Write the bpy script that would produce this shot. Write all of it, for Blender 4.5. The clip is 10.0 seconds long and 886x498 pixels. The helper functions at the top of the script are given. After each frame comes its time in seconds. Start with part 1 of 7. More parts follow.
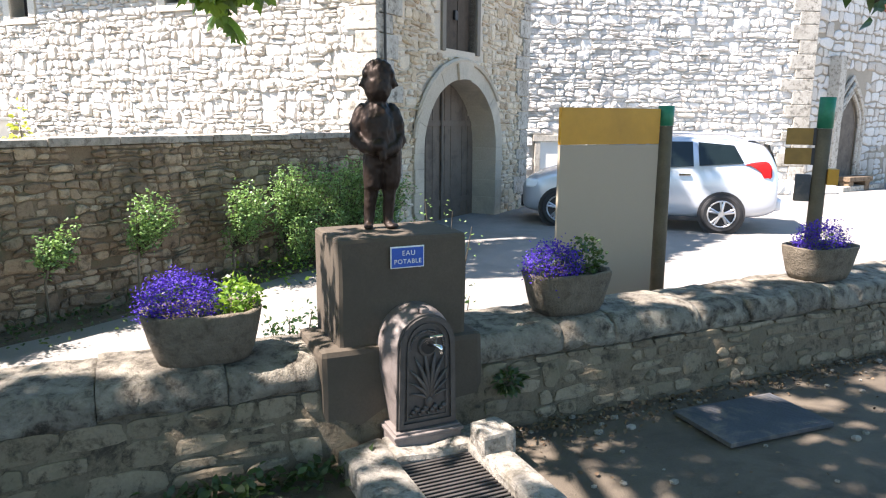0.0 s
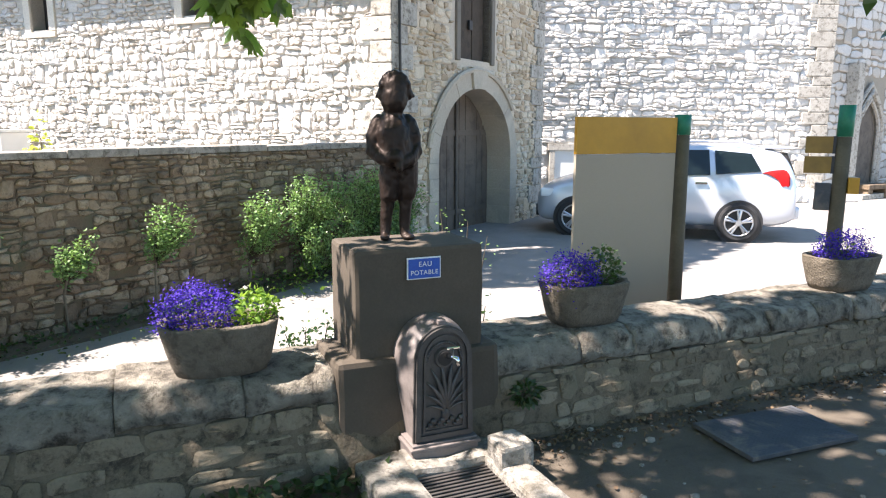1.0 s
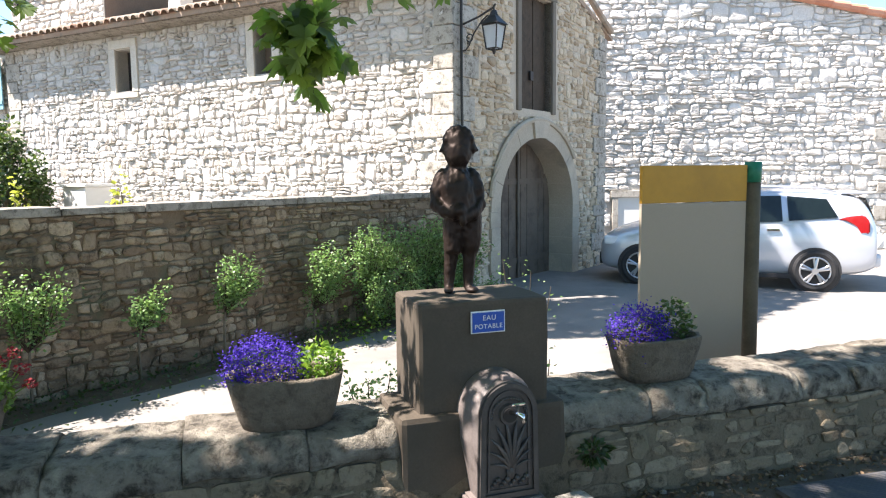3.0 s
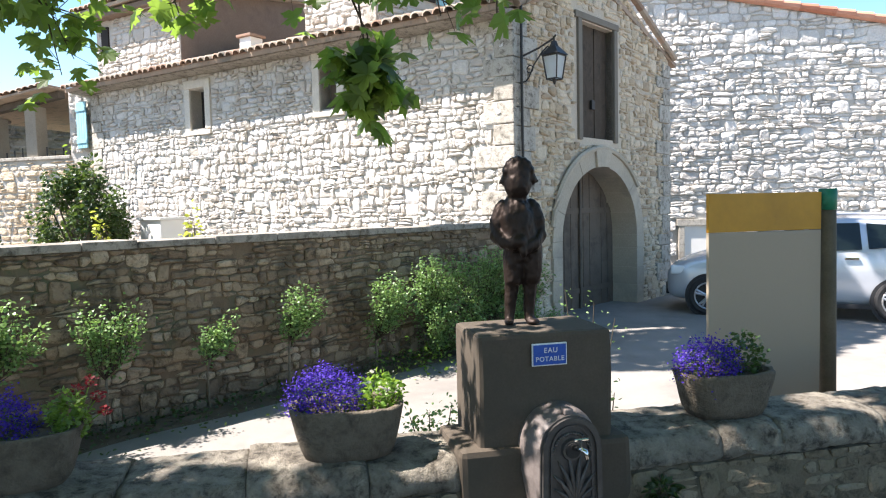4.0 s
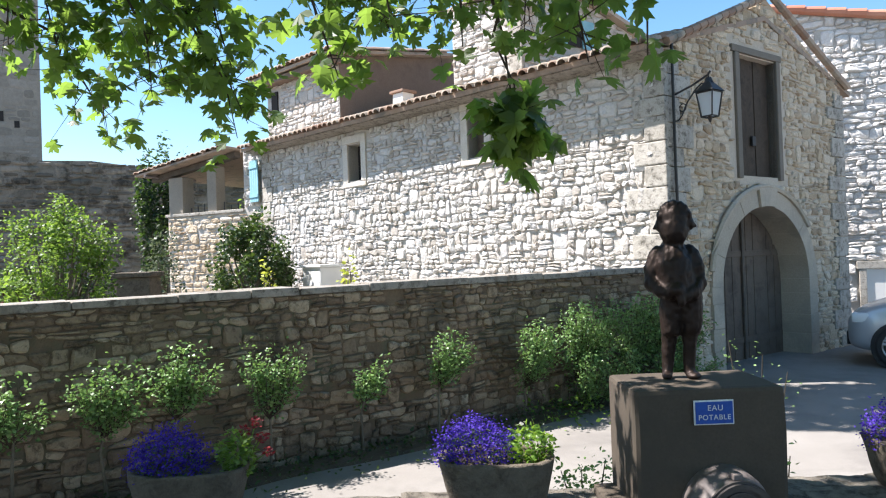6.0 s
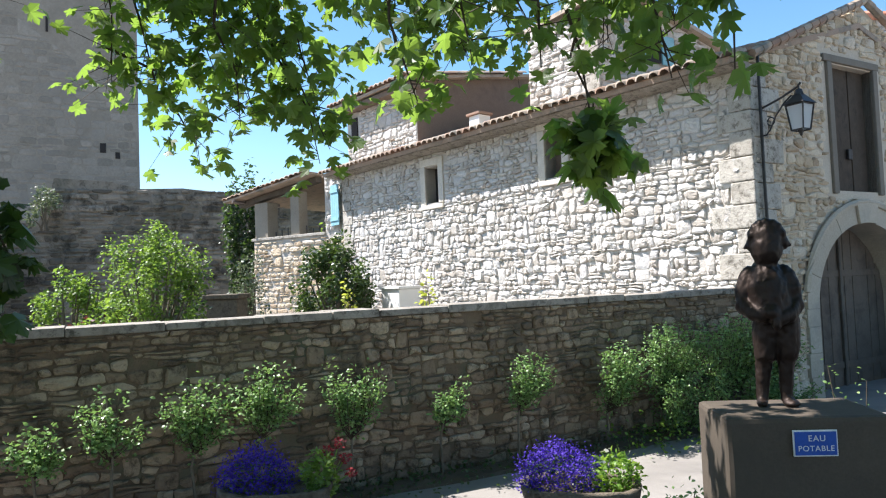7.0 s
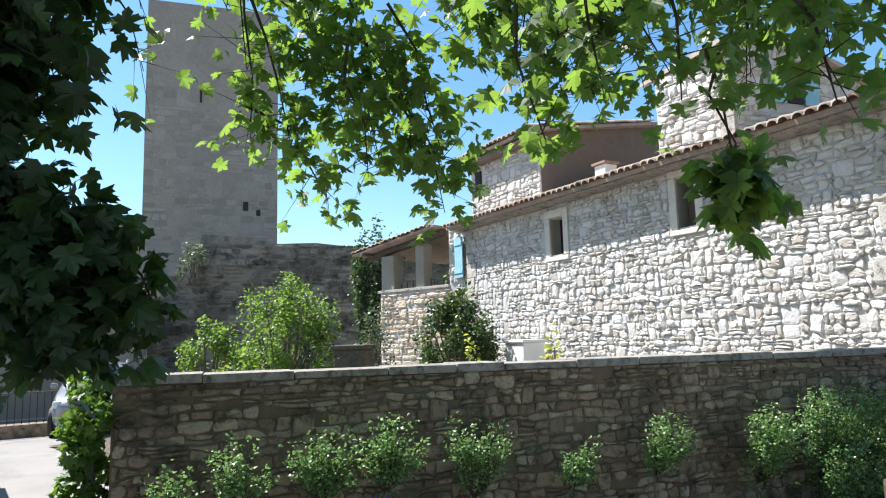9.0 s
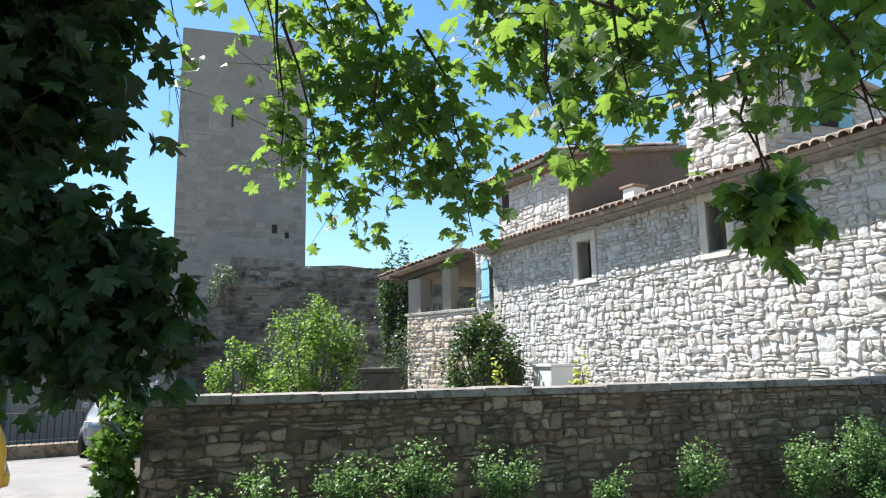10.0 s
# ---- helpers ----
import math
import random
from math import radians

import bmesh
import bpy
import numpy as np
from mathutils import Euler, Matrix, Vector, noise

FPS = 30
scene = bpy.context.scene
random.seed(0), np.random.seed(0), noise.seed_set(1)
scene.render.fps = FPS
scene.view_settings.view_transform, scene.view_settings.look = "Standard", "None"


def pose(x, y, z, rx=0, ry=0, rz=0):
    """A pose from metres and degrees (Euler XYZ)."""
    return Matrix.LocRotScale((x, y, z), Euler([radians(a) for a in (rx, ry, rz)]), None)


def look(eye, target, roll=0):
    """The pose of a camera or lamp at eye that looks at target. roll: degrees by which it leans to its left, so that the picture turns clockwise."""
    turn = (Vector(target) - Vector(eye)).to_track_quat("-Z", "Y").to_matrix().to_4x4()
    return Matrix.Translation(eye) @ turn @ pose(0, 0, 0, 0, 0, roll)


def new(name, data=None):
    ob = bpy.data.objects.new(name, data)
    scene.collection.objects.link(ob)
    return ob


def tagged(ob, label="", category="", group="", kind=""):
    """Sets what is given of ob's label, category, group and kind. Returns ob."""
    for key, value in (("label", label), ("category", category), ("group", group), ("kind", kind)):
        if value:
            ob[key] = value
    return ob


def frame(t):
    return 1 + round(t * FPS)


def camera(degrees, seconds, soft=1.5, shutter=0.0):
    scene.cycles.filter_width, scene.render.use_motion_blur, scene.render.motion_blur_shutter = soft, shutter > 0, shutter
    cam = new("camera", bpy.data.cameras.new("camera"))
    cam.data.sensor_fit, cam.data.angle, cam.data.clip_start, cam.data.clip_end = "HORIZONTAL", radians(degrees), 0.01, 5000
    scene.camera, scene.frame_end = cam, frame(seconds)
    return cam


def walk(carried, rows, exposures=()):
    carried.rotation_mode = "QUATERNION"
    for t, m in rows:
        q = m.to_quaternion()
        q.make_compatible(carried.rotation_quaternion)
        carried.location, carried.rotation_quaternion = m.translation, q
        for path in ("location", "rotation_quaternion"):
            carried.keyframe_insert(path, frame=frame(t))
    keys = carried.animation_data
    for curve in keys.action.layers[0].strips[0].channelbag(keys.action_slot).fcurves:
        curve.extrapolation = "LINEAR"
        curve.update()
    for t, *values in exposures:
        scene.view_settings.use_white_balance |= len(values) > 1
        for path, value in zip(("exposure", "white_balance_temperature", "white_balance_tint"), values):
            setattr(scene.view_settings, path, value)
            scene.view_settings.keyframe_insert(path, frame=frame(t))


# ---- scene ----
cam = camera(65.4, 10.0, soft=1.15)
PATH = [
    (0, (-0.032, 0.198, 1.602), (-0.016, 2.163, 1.23), 0.4),
    (0.5, (-0.038, 0.202, 1.606), (-0.039, 2.169, 1.244), 0.2),
    (1, (-0.044, 0.212, 1.61), (-0.069, 2.181, 1.263), 0.1),
    (1.5, (-0.053, 0.217, 1.619), (-0.104, 2.19, 1.295), 0.0),
    (2, (-0.057, 0.219, 1.625), (-0.149, 2.196, 1.335), -0.2),
    (3.5, (-0.058, 0.235, 1.641), (-0.339, 2.208, 1.474), -1.0),
    (4, (-0.05, 0.232, 1.644), (-0.428, 2.192, 1.522), -1.3),
    (4.5, (-0.051, 0.238, 1.649), (-0.524, 2.179, 1.564), -1.5),
    (5, (-0.059, 0.245, 1.658), (-0.636, 2.159, 1.611), -1.8),
    (5.5, (-0.059, 0.257, 1.66), (-0.738, 2.138, 1.646), -1.9),
    (7, (-0.077, 0.26, 1.667), (-1.055, 2.002, 1.756), -2.3),
    (7.5, (-0.09, 0.282, 1.663), (-1.157, 1.969, 1.788), -2.3),
    (8, (-0.129, 0.34, 1.652), (-1.279, 1.967, 1.822), -2.2),
    (8.5, (-0.173, 0.4, 1.646), (-1.386, 1.976, 1.857), -1.9),
    (9, (-0.185, 0.382, 1.649), (-1.443, 1.915, 1.904), -1.5),
    (9.5, (-0.192, 0.381, 1.655), (-1.482, 1.881, 1.946), -1.3),
    (10, (-0.195, 0.375, 1.653), (-1.504, 1.852, 1.975), -1.0),
]
walk(cam, [(t, look(eye, target, roll)) for t, eye, target, roll in PATH],
     exposures=[(0.0, 2.2, 6600, 19), (2.0, 2.15, 6600, 19), (3.5, 1.95, 6550, 17), (5.5, 1.57, 6250, 16), (7.5, 1.45, 6150, 14), (10.0, 1.3, 6000, 12)])

# ---- world, sun, exposure ----
SUN_ELEV, SUN_TO = 57.0, (-0.945, -0.327)          # the sun stands to the side, over the camera's left shoulder
SUN_AZ = math.atan2(SUN_TO[0], SUN_TO[1])          # clockwise from +y
world = bpy.data.worlds.new("sky")
scene.world = world
world.use_nodes = True
wn = world.node_tree
sky = wn.nodes.new("ShaderNodeTexSky")
sky.sky_type = "NISHITA"
sky.sun_disc = False
sky.sun_elevation, sky.sun_rotation = radians(SUN_ELEV), SUN_AZ
sky.air_density, sky.dust_density, sky.ozone_density = 1.0, 0.5, 1.4
vivid = wn.nodes.new("ShaderNodeHueSaturation")
vivid.inputs["Hue"].default_value, vivid.inputs["Saturation"].default_value, vivid.inputs["Value"].default_value = 0.487, 1.17, 1.12
wn.links.new(sky.outputs[0], vivid.inputs["Color"])
wn.links.new(vivid.outputs[0], wn.nodes["Background"].inputs[0])
wn.nodes["Background"].inputs[1].default_value = 0.075
sun = new("sun", bpy.data.lights.new("sun", "SUN"))
sun.data.energy, sun.data.angle, sun.data.color = 5.0, radians(0.55), (1.0, 0.95, 0.87)
ce = math.cos(radians(SUN_ELEV))
sun.matrix_world = look((0, 0, 30), (-SUN_TO[0] * ce * 10, -SUN_TO[1] * ce * 10, 30 - 10 * math.sin(radians(SUN_ELEV))))

# ---- materials ----


def nodes_of(name):
    m = bpy.data.materials.new(name)
    m.use_nodes = True
    return m, m.node_tree, m.node_tree.nodes["Principled BSDF"]


def ramp(nt, fac, stops):
    r = nt.nodes.new("ShaderNodeValToRGB")
    els = r.color_ramp.elements
    while len(els) < len(stops):
        els.new(0.5)
    for e, (p, c) in zip(els, stops):
        e.position, e.color = p, (*c, 1)
    nt.links.new(fac, r.inputs[0])
    return r.outputs[0]


def noise_tex(nt, scale, detail=4.0, rough=0.6, vec=None, distort=0.0):
    n = nt.nodes.new("ShaderNodeTexNoise")
    n.inputs["Scale"].default_value, n.inputs["Detail"].default_value = scale, detail
    n.inputs["Roughness"].default_value, n.inputs["Distortion"].default_value = rough, distort
    if vec:
        nt.links.new(vec, n.inputs["Vector"])
    return n.outputs["Fac"]


def mix(nt, a, b, fac, mode="MIX"):
    m = nt.nodes.new("ShaderNodeMix")
    m.data_type, m.blend_type = "RGBA", mode
    for sock, v in ((m.inputs[0], fac), (m.inputs[6], a), (m.inputs[7], b)):
        if isinstance(v, (int, float)):
            sock.default_value = v
        elif isinstance(v, tuple):
            sock.default_value = (*v, 1)
        else:
            nt.links.new(v, sock)
    return m.outputs[2]


def world_pos(nt):
    return nt.nodes.new("ShaderNodeNewGeometry").outputs["Position"]


def piece_random(nt):
    """A value for each object and each loose piece of its mesh."""
    a = nt.nodes.new("ShaderNodeObjectInfo").outputs["Random"]
    b = nt.nodes.new("ShaderNodeNewGeometry").outputs["Random Per Island"]
    s = nt.nodes.new("ShaderNodeMath")
    s.operation = "ADD"
    nt.links.new(a, s.inputs[0]), nt.links.new(b, s.inputs[1])
    f = nt.nodes.new("ShaderNodeMath")
    f.operation = "FRACT"
    nt.links.new(s.outputs[0], f.inputs[0])
    return f.outputs[0]


def bump(nt, bs, height, strength=0.4, dist=0.02):
    b = nt.nodes.new("ShaderNodeBump")
    b.inputs["Strength"].default_value, b.inputs["Distance"].default_value = strength, dist
    nt.links.new(height, b.inputs["Height"])
    nt.links.new(b.outputs[0], bs.inputs["Normal"])


def surface(name, stops, rough=0.85, scale=6.0, fine=60.0, bumpy=0.4, dist=0.015, stain=None, stain_scale=1.2, pieces=0.0, metal=0.0, spec=0.4, pits=None):
    """Colour from noise at two scales (or a value for each piece), a stain of its own shape, and fine relief."""
    m, nt, bs = nodes_of(name)
    pos = world_pos(nt)
    big, small = noise_tex(nt, scale, 5, 0.62, pos), noise_tex(nt, fine, 6, 0.7, pos)
    if pieces:
        v = nt.nodes.new("ShaderNodeMix")
        v.data_type = "FLOAT"
        v.inputs[0].default_value = pieces
        nt.links.new(big, v.inputs[2]), nt.links.new(piece_random(nt), v.inputs[3])
        fac = v.outputs[0]
    else:
        fac = big
    col = ramp(nt, fac, stops)
    grain = ramp(nt, small, [(0.25, (0.62, 0.6, 0.58)), (0.62, (1.0, 1.0, 1.0))])
    col = mix(nt, col, grain, 0.65, "MULTIPLY")
    if stain:
        sf = ramp(nt, noise_tex(nt, stain_scale, 7, 0.68, pos, 0.4), [(0.5, (0, 0, 0)), (0.66, (1, 1, 1))])
        col = mix(nt, col, stain, sf)
    if pits:                                       # dark weathered pores and lichen of their own
        pf = ramp(nt, noise_tex(nt, pits, 9, 0.75, pos, 0.2), [(0.36, (0.28, 0.27, 0.25)), (0.5, (1, 1, 1))])
        col = mix(nt, col, pf, 1.0, "MULTIPLY")
    nt.links.new(col, bs.inputs["Base Color"])
    bs.inputs["Roughness"].default_value, bs.inputs["Metallic"].default_value = rough, metal
    bs.inputs["Specular IOR Level"].default_value = spec
    h = mix(nt, small, noise_tex(nt, fine * 0.3, 4, 0.6, pos), 0.5)
    bump(nt, bs, h, bumpy, dist)
    return m


STONE = surface("pale limestone", [(0.06, (0.4, 0.355, 0.3)), (0.28, (0.52, 0.485, 0.435)), (0.55, (0.62, 0.6, 0.56)), (0.8, (0.57, 0.555, 0.535)), (1.0, (0.5, 0.42, 0.34))], pieces=0.75, scale=3.0, fine=26, bumpy=0.7, dist=0.035)
STONE_GREY = surface("grey limestone", [(0.06, (0.52, 0.49, 0.455)), (0.4, (0.7, 0.675, 0.635)), (0.8, (0.78, 0.755, 0.715)), (1.0, (0.64, 0.55, 0.45))], pieces=0.75, scale=2.0, fine=22, bumpy=0.9, dist=0.06)
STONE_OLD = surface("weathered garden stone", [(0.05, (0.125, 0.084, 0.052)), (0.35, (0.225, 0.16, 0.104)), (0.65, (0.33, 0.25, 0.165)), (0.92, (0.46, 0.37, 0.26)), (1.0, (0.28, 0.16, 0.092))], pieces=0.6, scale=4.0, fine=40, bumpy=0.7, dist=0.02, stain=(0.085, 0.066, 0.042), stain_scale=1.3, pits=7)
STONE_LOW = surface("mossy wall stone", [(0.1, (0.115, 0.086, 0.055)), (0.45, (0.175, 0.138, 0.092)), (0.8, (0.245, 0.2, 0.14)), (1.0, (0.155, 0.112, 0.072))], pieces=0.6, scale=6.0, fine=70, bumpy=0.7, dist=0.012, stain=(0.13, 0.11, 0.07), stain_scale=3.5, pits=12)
TOWER_STONE = surface("tower ashlar", [(0.1, (0.19, 0.172, 0.144)), (0.45, (0.275, 0.25, 0.21)), (0.75, (0.34, 0.31, 0.265)), (1.0, (0.22, 0.196, 0.16))], pieces=0.45, scale=0.35, fine=9, bumpy=0.5, dist=0.03, stain=(0.23, 0.212, 0.185), stain_scale=0.22)
TOWER_RENDER = surface("worn tower render", [(0.15, (0.215, 0.19, 0.155)), (0.5, (0.295, 0.264, 0.218)), (0.85, (0.365, 0.33, 0.278))], scale=0.3, fine=7, bumpy=0.6, dist=0.04, stain=(0.22, 0.196, 0.16), stain_scale=0.3)
RAMPART = surface("dark rampart stone", [(0.05, (0.1, 0.086, 0.067)), (0.45, (0.21, 0.182, 0.143)), (0.8, (0.36, 0.318, 0.255)), (1.0, (0.17, 0.135, 0.097))], pieces=0.8, scale=0.8, fine=9, bumpy=0.6, dist=0.05, stain=(0.12, 0.11, 0.085), stain_scale=0.6, pits=1.6)
# tan stone; its warmth also holds bounce light of the shaded gable
STONE_TAN = surface("tan stone with bounce tint", [(0.06, (0.34, 0.25, 0.165)), (0.3, (0.55, 0.44, 0.305)), (0.6, (0.72, 0.61, 0.455)), (0.85, (0.64, 0.56, 0.45)), (1.0, (0.42, 0.295, 0.185))], pieces=0.7, scale=3.0, fine=26, bumpy=0.9, dist=0.05)
MORTAR = surface("lime mortar", [(0.2, (0.47, 0.44, 0.395)), (0.8, (0.58, 0.555, 0.51))], scale=2.5, fine=45, bumpy=0.8, dist=0.02)
# the gable's mortar, tinted warm in place of bounce light
MORTAR_WARM = surface("lime mortar with bounce tint", [(0.2, (0.5, 0.43, 0.34)), (0.8, (0.62, 0.545, 0.44))], scale=2.5, fine=45, bumpy=0.8, dist=0.02)
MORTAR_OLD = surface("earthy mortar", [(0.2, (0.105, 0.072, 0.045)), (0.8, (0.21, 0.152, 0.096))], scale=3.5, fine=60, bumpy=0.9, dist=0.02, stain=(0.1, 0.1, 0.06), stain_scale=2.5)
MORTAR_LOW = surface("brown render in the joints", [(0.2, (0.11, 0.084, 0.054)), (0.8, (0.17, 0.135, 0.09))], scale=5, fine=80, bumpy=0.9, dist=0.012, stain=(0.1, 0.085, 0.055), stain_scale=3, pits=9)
WINDOW_STONE = surface("pale window limestone", [(0.2, (0.6, 0.555, 0.475)), (0.8, (0.7, 0.655, 0.575))], scale=2.5, fine=40, bumpy=0.4, dist=0.01, stain=(0.5, 0.455, 0.38), stain_scale=2.5)
GATE_STONE = surface("smooth gate limestone", [(0.2, (0.44, 0.38, 0.295)), (0.8, (0.53, 0.465, 0.37))], scale=1.6, fine=40, bumpy=0.4, dist=0.01, stain=(0.35, 0.315, 0.255), stain_scale=1.6, pieces=0.3)
CUT_STONE = surface("dressed limestone", [(0.2, (0.4, 0.37, 0.315)), (0.8, (0.52, 0.49, 0.43))], scale=2.6, fine=30, bumpy=0.9, dist=0.02, stain=(0.31, 0.285, 0.24), stain_scale=2.4, pieces=0.4, pits=9)
COPING = surface("lichened coping", [(0.25, (0.1, 0.085, 0.064)), (0.45, (0.175, 0.153, 0.12)), (0.7, (0.25, 0.226, 0.184))], scale=14, fine=60, bumpy=1.0, dist=0.04, stain=(0.3, 0.272, 0.215), stain_scale=7, pieces=0.2, pits=14)
CAP_STONE = surface("worn cap mortar", [(0.2, (0.24, 0.215, 0.18)), (0.8, (0.36, 0.33, 0.285))], scale=7, fine=50, bumpy=0.9, stain=(0.15, 0.13, 0.1), stain_scale=4, pits=10)
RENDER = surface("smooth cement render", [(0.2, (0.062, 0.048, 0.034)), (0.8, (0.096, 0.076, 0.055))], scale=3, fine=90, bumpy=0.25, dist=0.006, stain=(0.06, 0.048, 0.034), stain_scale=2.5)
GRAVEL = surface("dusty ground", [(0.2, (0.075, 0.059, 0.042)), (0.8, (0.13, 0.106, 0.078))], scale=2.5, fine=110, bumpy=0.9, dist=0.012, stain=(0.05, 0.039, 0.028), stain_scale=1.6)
ROAD = surface("pale worn asphalt", [(0.2, (0.205, 0.19, 0.17)), (0.8, (0.285, 0.268, 0.243))], scale=0.8, fine=120, bumpy=0.5, dist=0.008, stain=(0.17, 0.158, 0.142), stain_scale=0.7)
SOIL = surface("garden soil", [(0.2, (0.07, 0.052, 0.034)), (0.8, (0.14, 0.108, 0.073))], scale=5, fine=70, bumpy=1.0, dist=0.03)
TILE = surface("old clay tile", [(0.1, (0.27, 0.165, 0.115)), (0.4, (0.37, 0.265, 0.195)), (0.75, (0.43, 0.36, 0.285)), (1, (0.23, 0.19, 0.155))], pieces=0.7, scale=4, fine=50, bumpy=0.4, stain=(0.2, 0.18, 0.15), stain_scale=3)
TILE_RED = surface("red clay tile", [(0.1, (0.45, 0.17, 0.1)), (0.9, (0.55, 0.28, 0.19))], pieces=0.7, scale=4, fine=50, bumpy=0.4)
OLD_WOOD = surface("grey weathered wood", [(0.2, (0.085, 0.07, 0.055)), (0.8, (0.16, 0.135, 0.11))], scale=3, fine=60, bumpy=0.6, dist=0.01, stain=(0.07, 0.06, 0.05), stain_scale=4)
DOOR_WOOD = surface("brown door wood", [(0.2, (0.12, 0.092, 0.07)), (0.8, (0.18, 0.142, 0.11))], scale=2.5, fine=50, bumpy=0.5, dist=0.01, stain=(0.09, 0.07, 0.055), stain_scale=3)
POST_WOOD = surface("treated round wood", [(0.2, (0.075, 0.06, 0.038)), (0.8, (0.13, 0.105, 0.068))], scale=6, fine=70, bumpy=0.5, dist=0.008)
# near-black colour that puts the shade of openings onto solid panes and blocks
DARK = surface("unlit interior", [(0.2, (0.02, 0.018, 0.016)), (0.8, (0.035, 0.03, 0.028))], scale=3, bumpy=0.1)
PLASTER_BROWN = surface("brown house plaster", [(0.2, (0.17, 0.128, 0.098)), (0.8, (0.235, 0.18, 0.14))], scale=0.9, fine=30, bumpy=0.5, stain=(0.14, 0.108, 0.085), stain_scale=0.9)
PLASTER = surface("old wall plaster", [(0.2, (0.26, 0.225, 0.175)), (0.8, (0.36, 0.315, 0.25))], scale=0.9, fine=30, bumpy=0.5, stain=(0.3, 0.27, 0.22), stain_scale=0.8)

# ---- mesh helpers ----


def mesh_of(name, verts, faces, material, smooth=False):
    me = bpy.data.meshes.new(name)
    me.from_pydata([tuple(v) for v in verts], [], faces)
    me.materials.append(material)
    if smooth:
        me.polygons.foreach_set("use_smooth", [True] * len(me.polygons))
    me.update()
    return me


def part(name, bm, material, parent, label="", smooth=False):
    """Link a bmesh (or a finished mesh) as one mesh object under its parent."""
    if isinstance(bm, bpy.types.Mesh):
        me = bm
    else:
        bmesh.ops.recalc_face_normals(bm, faces=bm.faces[:])
        me = bpy.data.meshes.new(name)
        bm.to_mesh(me)
        bm.free()
        me.materials.append(material)
        if smooth:
            me.polygons.foreach_set("use_smooth", [True] * len(me.polygons))
    ob = new(name, me)
    ob.parent = parent
    if label:
        ob["label"] = label
    return ob


def thing(name, m, label, category="", group="", kind=""):
    ob = new(name)
    ob.matrix_world = m
    ob.empty_display_size = 0.1
    return tagged(ob, label, category, group, kind)


def add_box(bm, x0, x1, y0, y1, z0, z1, bevel=0.0, m=None):
    r = bmesh.ops.create_cube(bm, size=1)
    vs = r["verts"]
    for v in vs:
        v.co = Vector((x0 + (v.co.x + 0.5) * (x1 - x0), y0 + (v.co.y + 0.5) * (y1 - y0), z0 + (v.co.z + 0.5) * (z1 - z0)))
    if bevel:
        es = list({e for v in vs for e in v.link_edges})
        r2 = bmesh.ops.bevel(bm, geom=es, offset=bevel, segments=2, profile=0.6, affect="EDGES")
        vs = list({v for f in r2["faces"] for v in f.verts} | {v for v in vs if v.is_valid})
    if m:
        bmesh.ops.transform(bm, matrix=m, verts=vs)
    return vs


def boxm(x0, x1, y0, y1, z0, z1, bevel=0.0):
    bm = bmesh.new()
    add_box(bm, x0, x1, y0, y1, z0, z1, bevel)
    return bm


def add_tube(bm, pts, radii, seg=8, cap=True):
    """A round tube through the points, with a radius at each."""
    pts = [Vector(p) for p in pts]
    rings, up = [], Vector((0.31, 0.17, 0.93))
    for i, p in enumerate(pts):
        d = (pts[min(i + 1, len(pts) - 1)] - pts[max(i - 1, 0)]).normalized()
        a = d.cross(up if abs(d.dot(up)) < 0.97 else Vector((1, 0, 0))).normalized()
        b = d.cross(a)
        r = radii[i] if isinstance(radii, (list, tuple)) else radii
        rings.append([bm.verts.new(p + r * (math.cos(k * 2 * math.pi / seg) * a + math.sin(k * 2 * math.pi / seg) * b)) for k in range(seg)])
    for q, w in zip(rings, rings[1:]):
        for k in range(seg):
            bm.faces.new((q[k], q[(k + 1) % seg], w[(k + 1) % seg], w[k]))
    if cap:
        bm.faces.new(rings[0][::-1]), bm.faces.new(rings[-1])


def tube(pts, radii, seg=8):
    bm = bmesh.new()
    add_tube(bm, pts, radii, seg)
    return bm


def prism(outline, y0, y1, hole=None):
    """A slab with an outline in x and z, from y0 to y1, with one hole if given (an outline that is visited like the first)."""
    bm = bmesh.new()
    rings = []
    for y in (y0, y1):
        rings.append([bm.verts.new((x, y, z)) for x, z in outline])
    n = len(outline)
    for k in range(n):
        bm.faces.new((rings[0][k], rings[0][(k + 1) % n], rings[1][(k + 1) % n], rings[1][k]))
    if not hole:
        bm.faces.new(rings[0][::-1]), bm.faces.new(rings[1])
        return bm
    inner = [[bm.verts.new((x, y, z)) for x, z in hole] for y in (y0, y1)]
    for k in range(n):
        j = (k + 1) % n
        bm.faces.new((inner[0][k], inner[1][k], inner[1][j], inner[0][j]))
        bm.faces.new((rings[0][k], inner[0][k], inner[0][j], rings[0][j]))
        bm.faces.new((rings[1][k], rings[1][j], inner[1][j], inner[1][k]))
    return bm


# ---- rubble masonry: wavy courses of uneven stones ----


def clip(poly, nx, nz, c):
    """The part of a polygon where nx * x + nz * z <= c."""
    out, n = [], len(poly)
    for i in range(n):
        p, q = poly[i], poly[(i + 1) % n]
        a, b = nx * p[0] + nz * p[1] - c, nx * q[0] + nz * q[1] - c
        if a <= 0:
            out.append(p)
        if a * b < 0:
            k = a / (a - b)
            out.append((p[0] + k * (q[0] - p[0]), p[1] + k * (q[1] - p[1])))
    return out


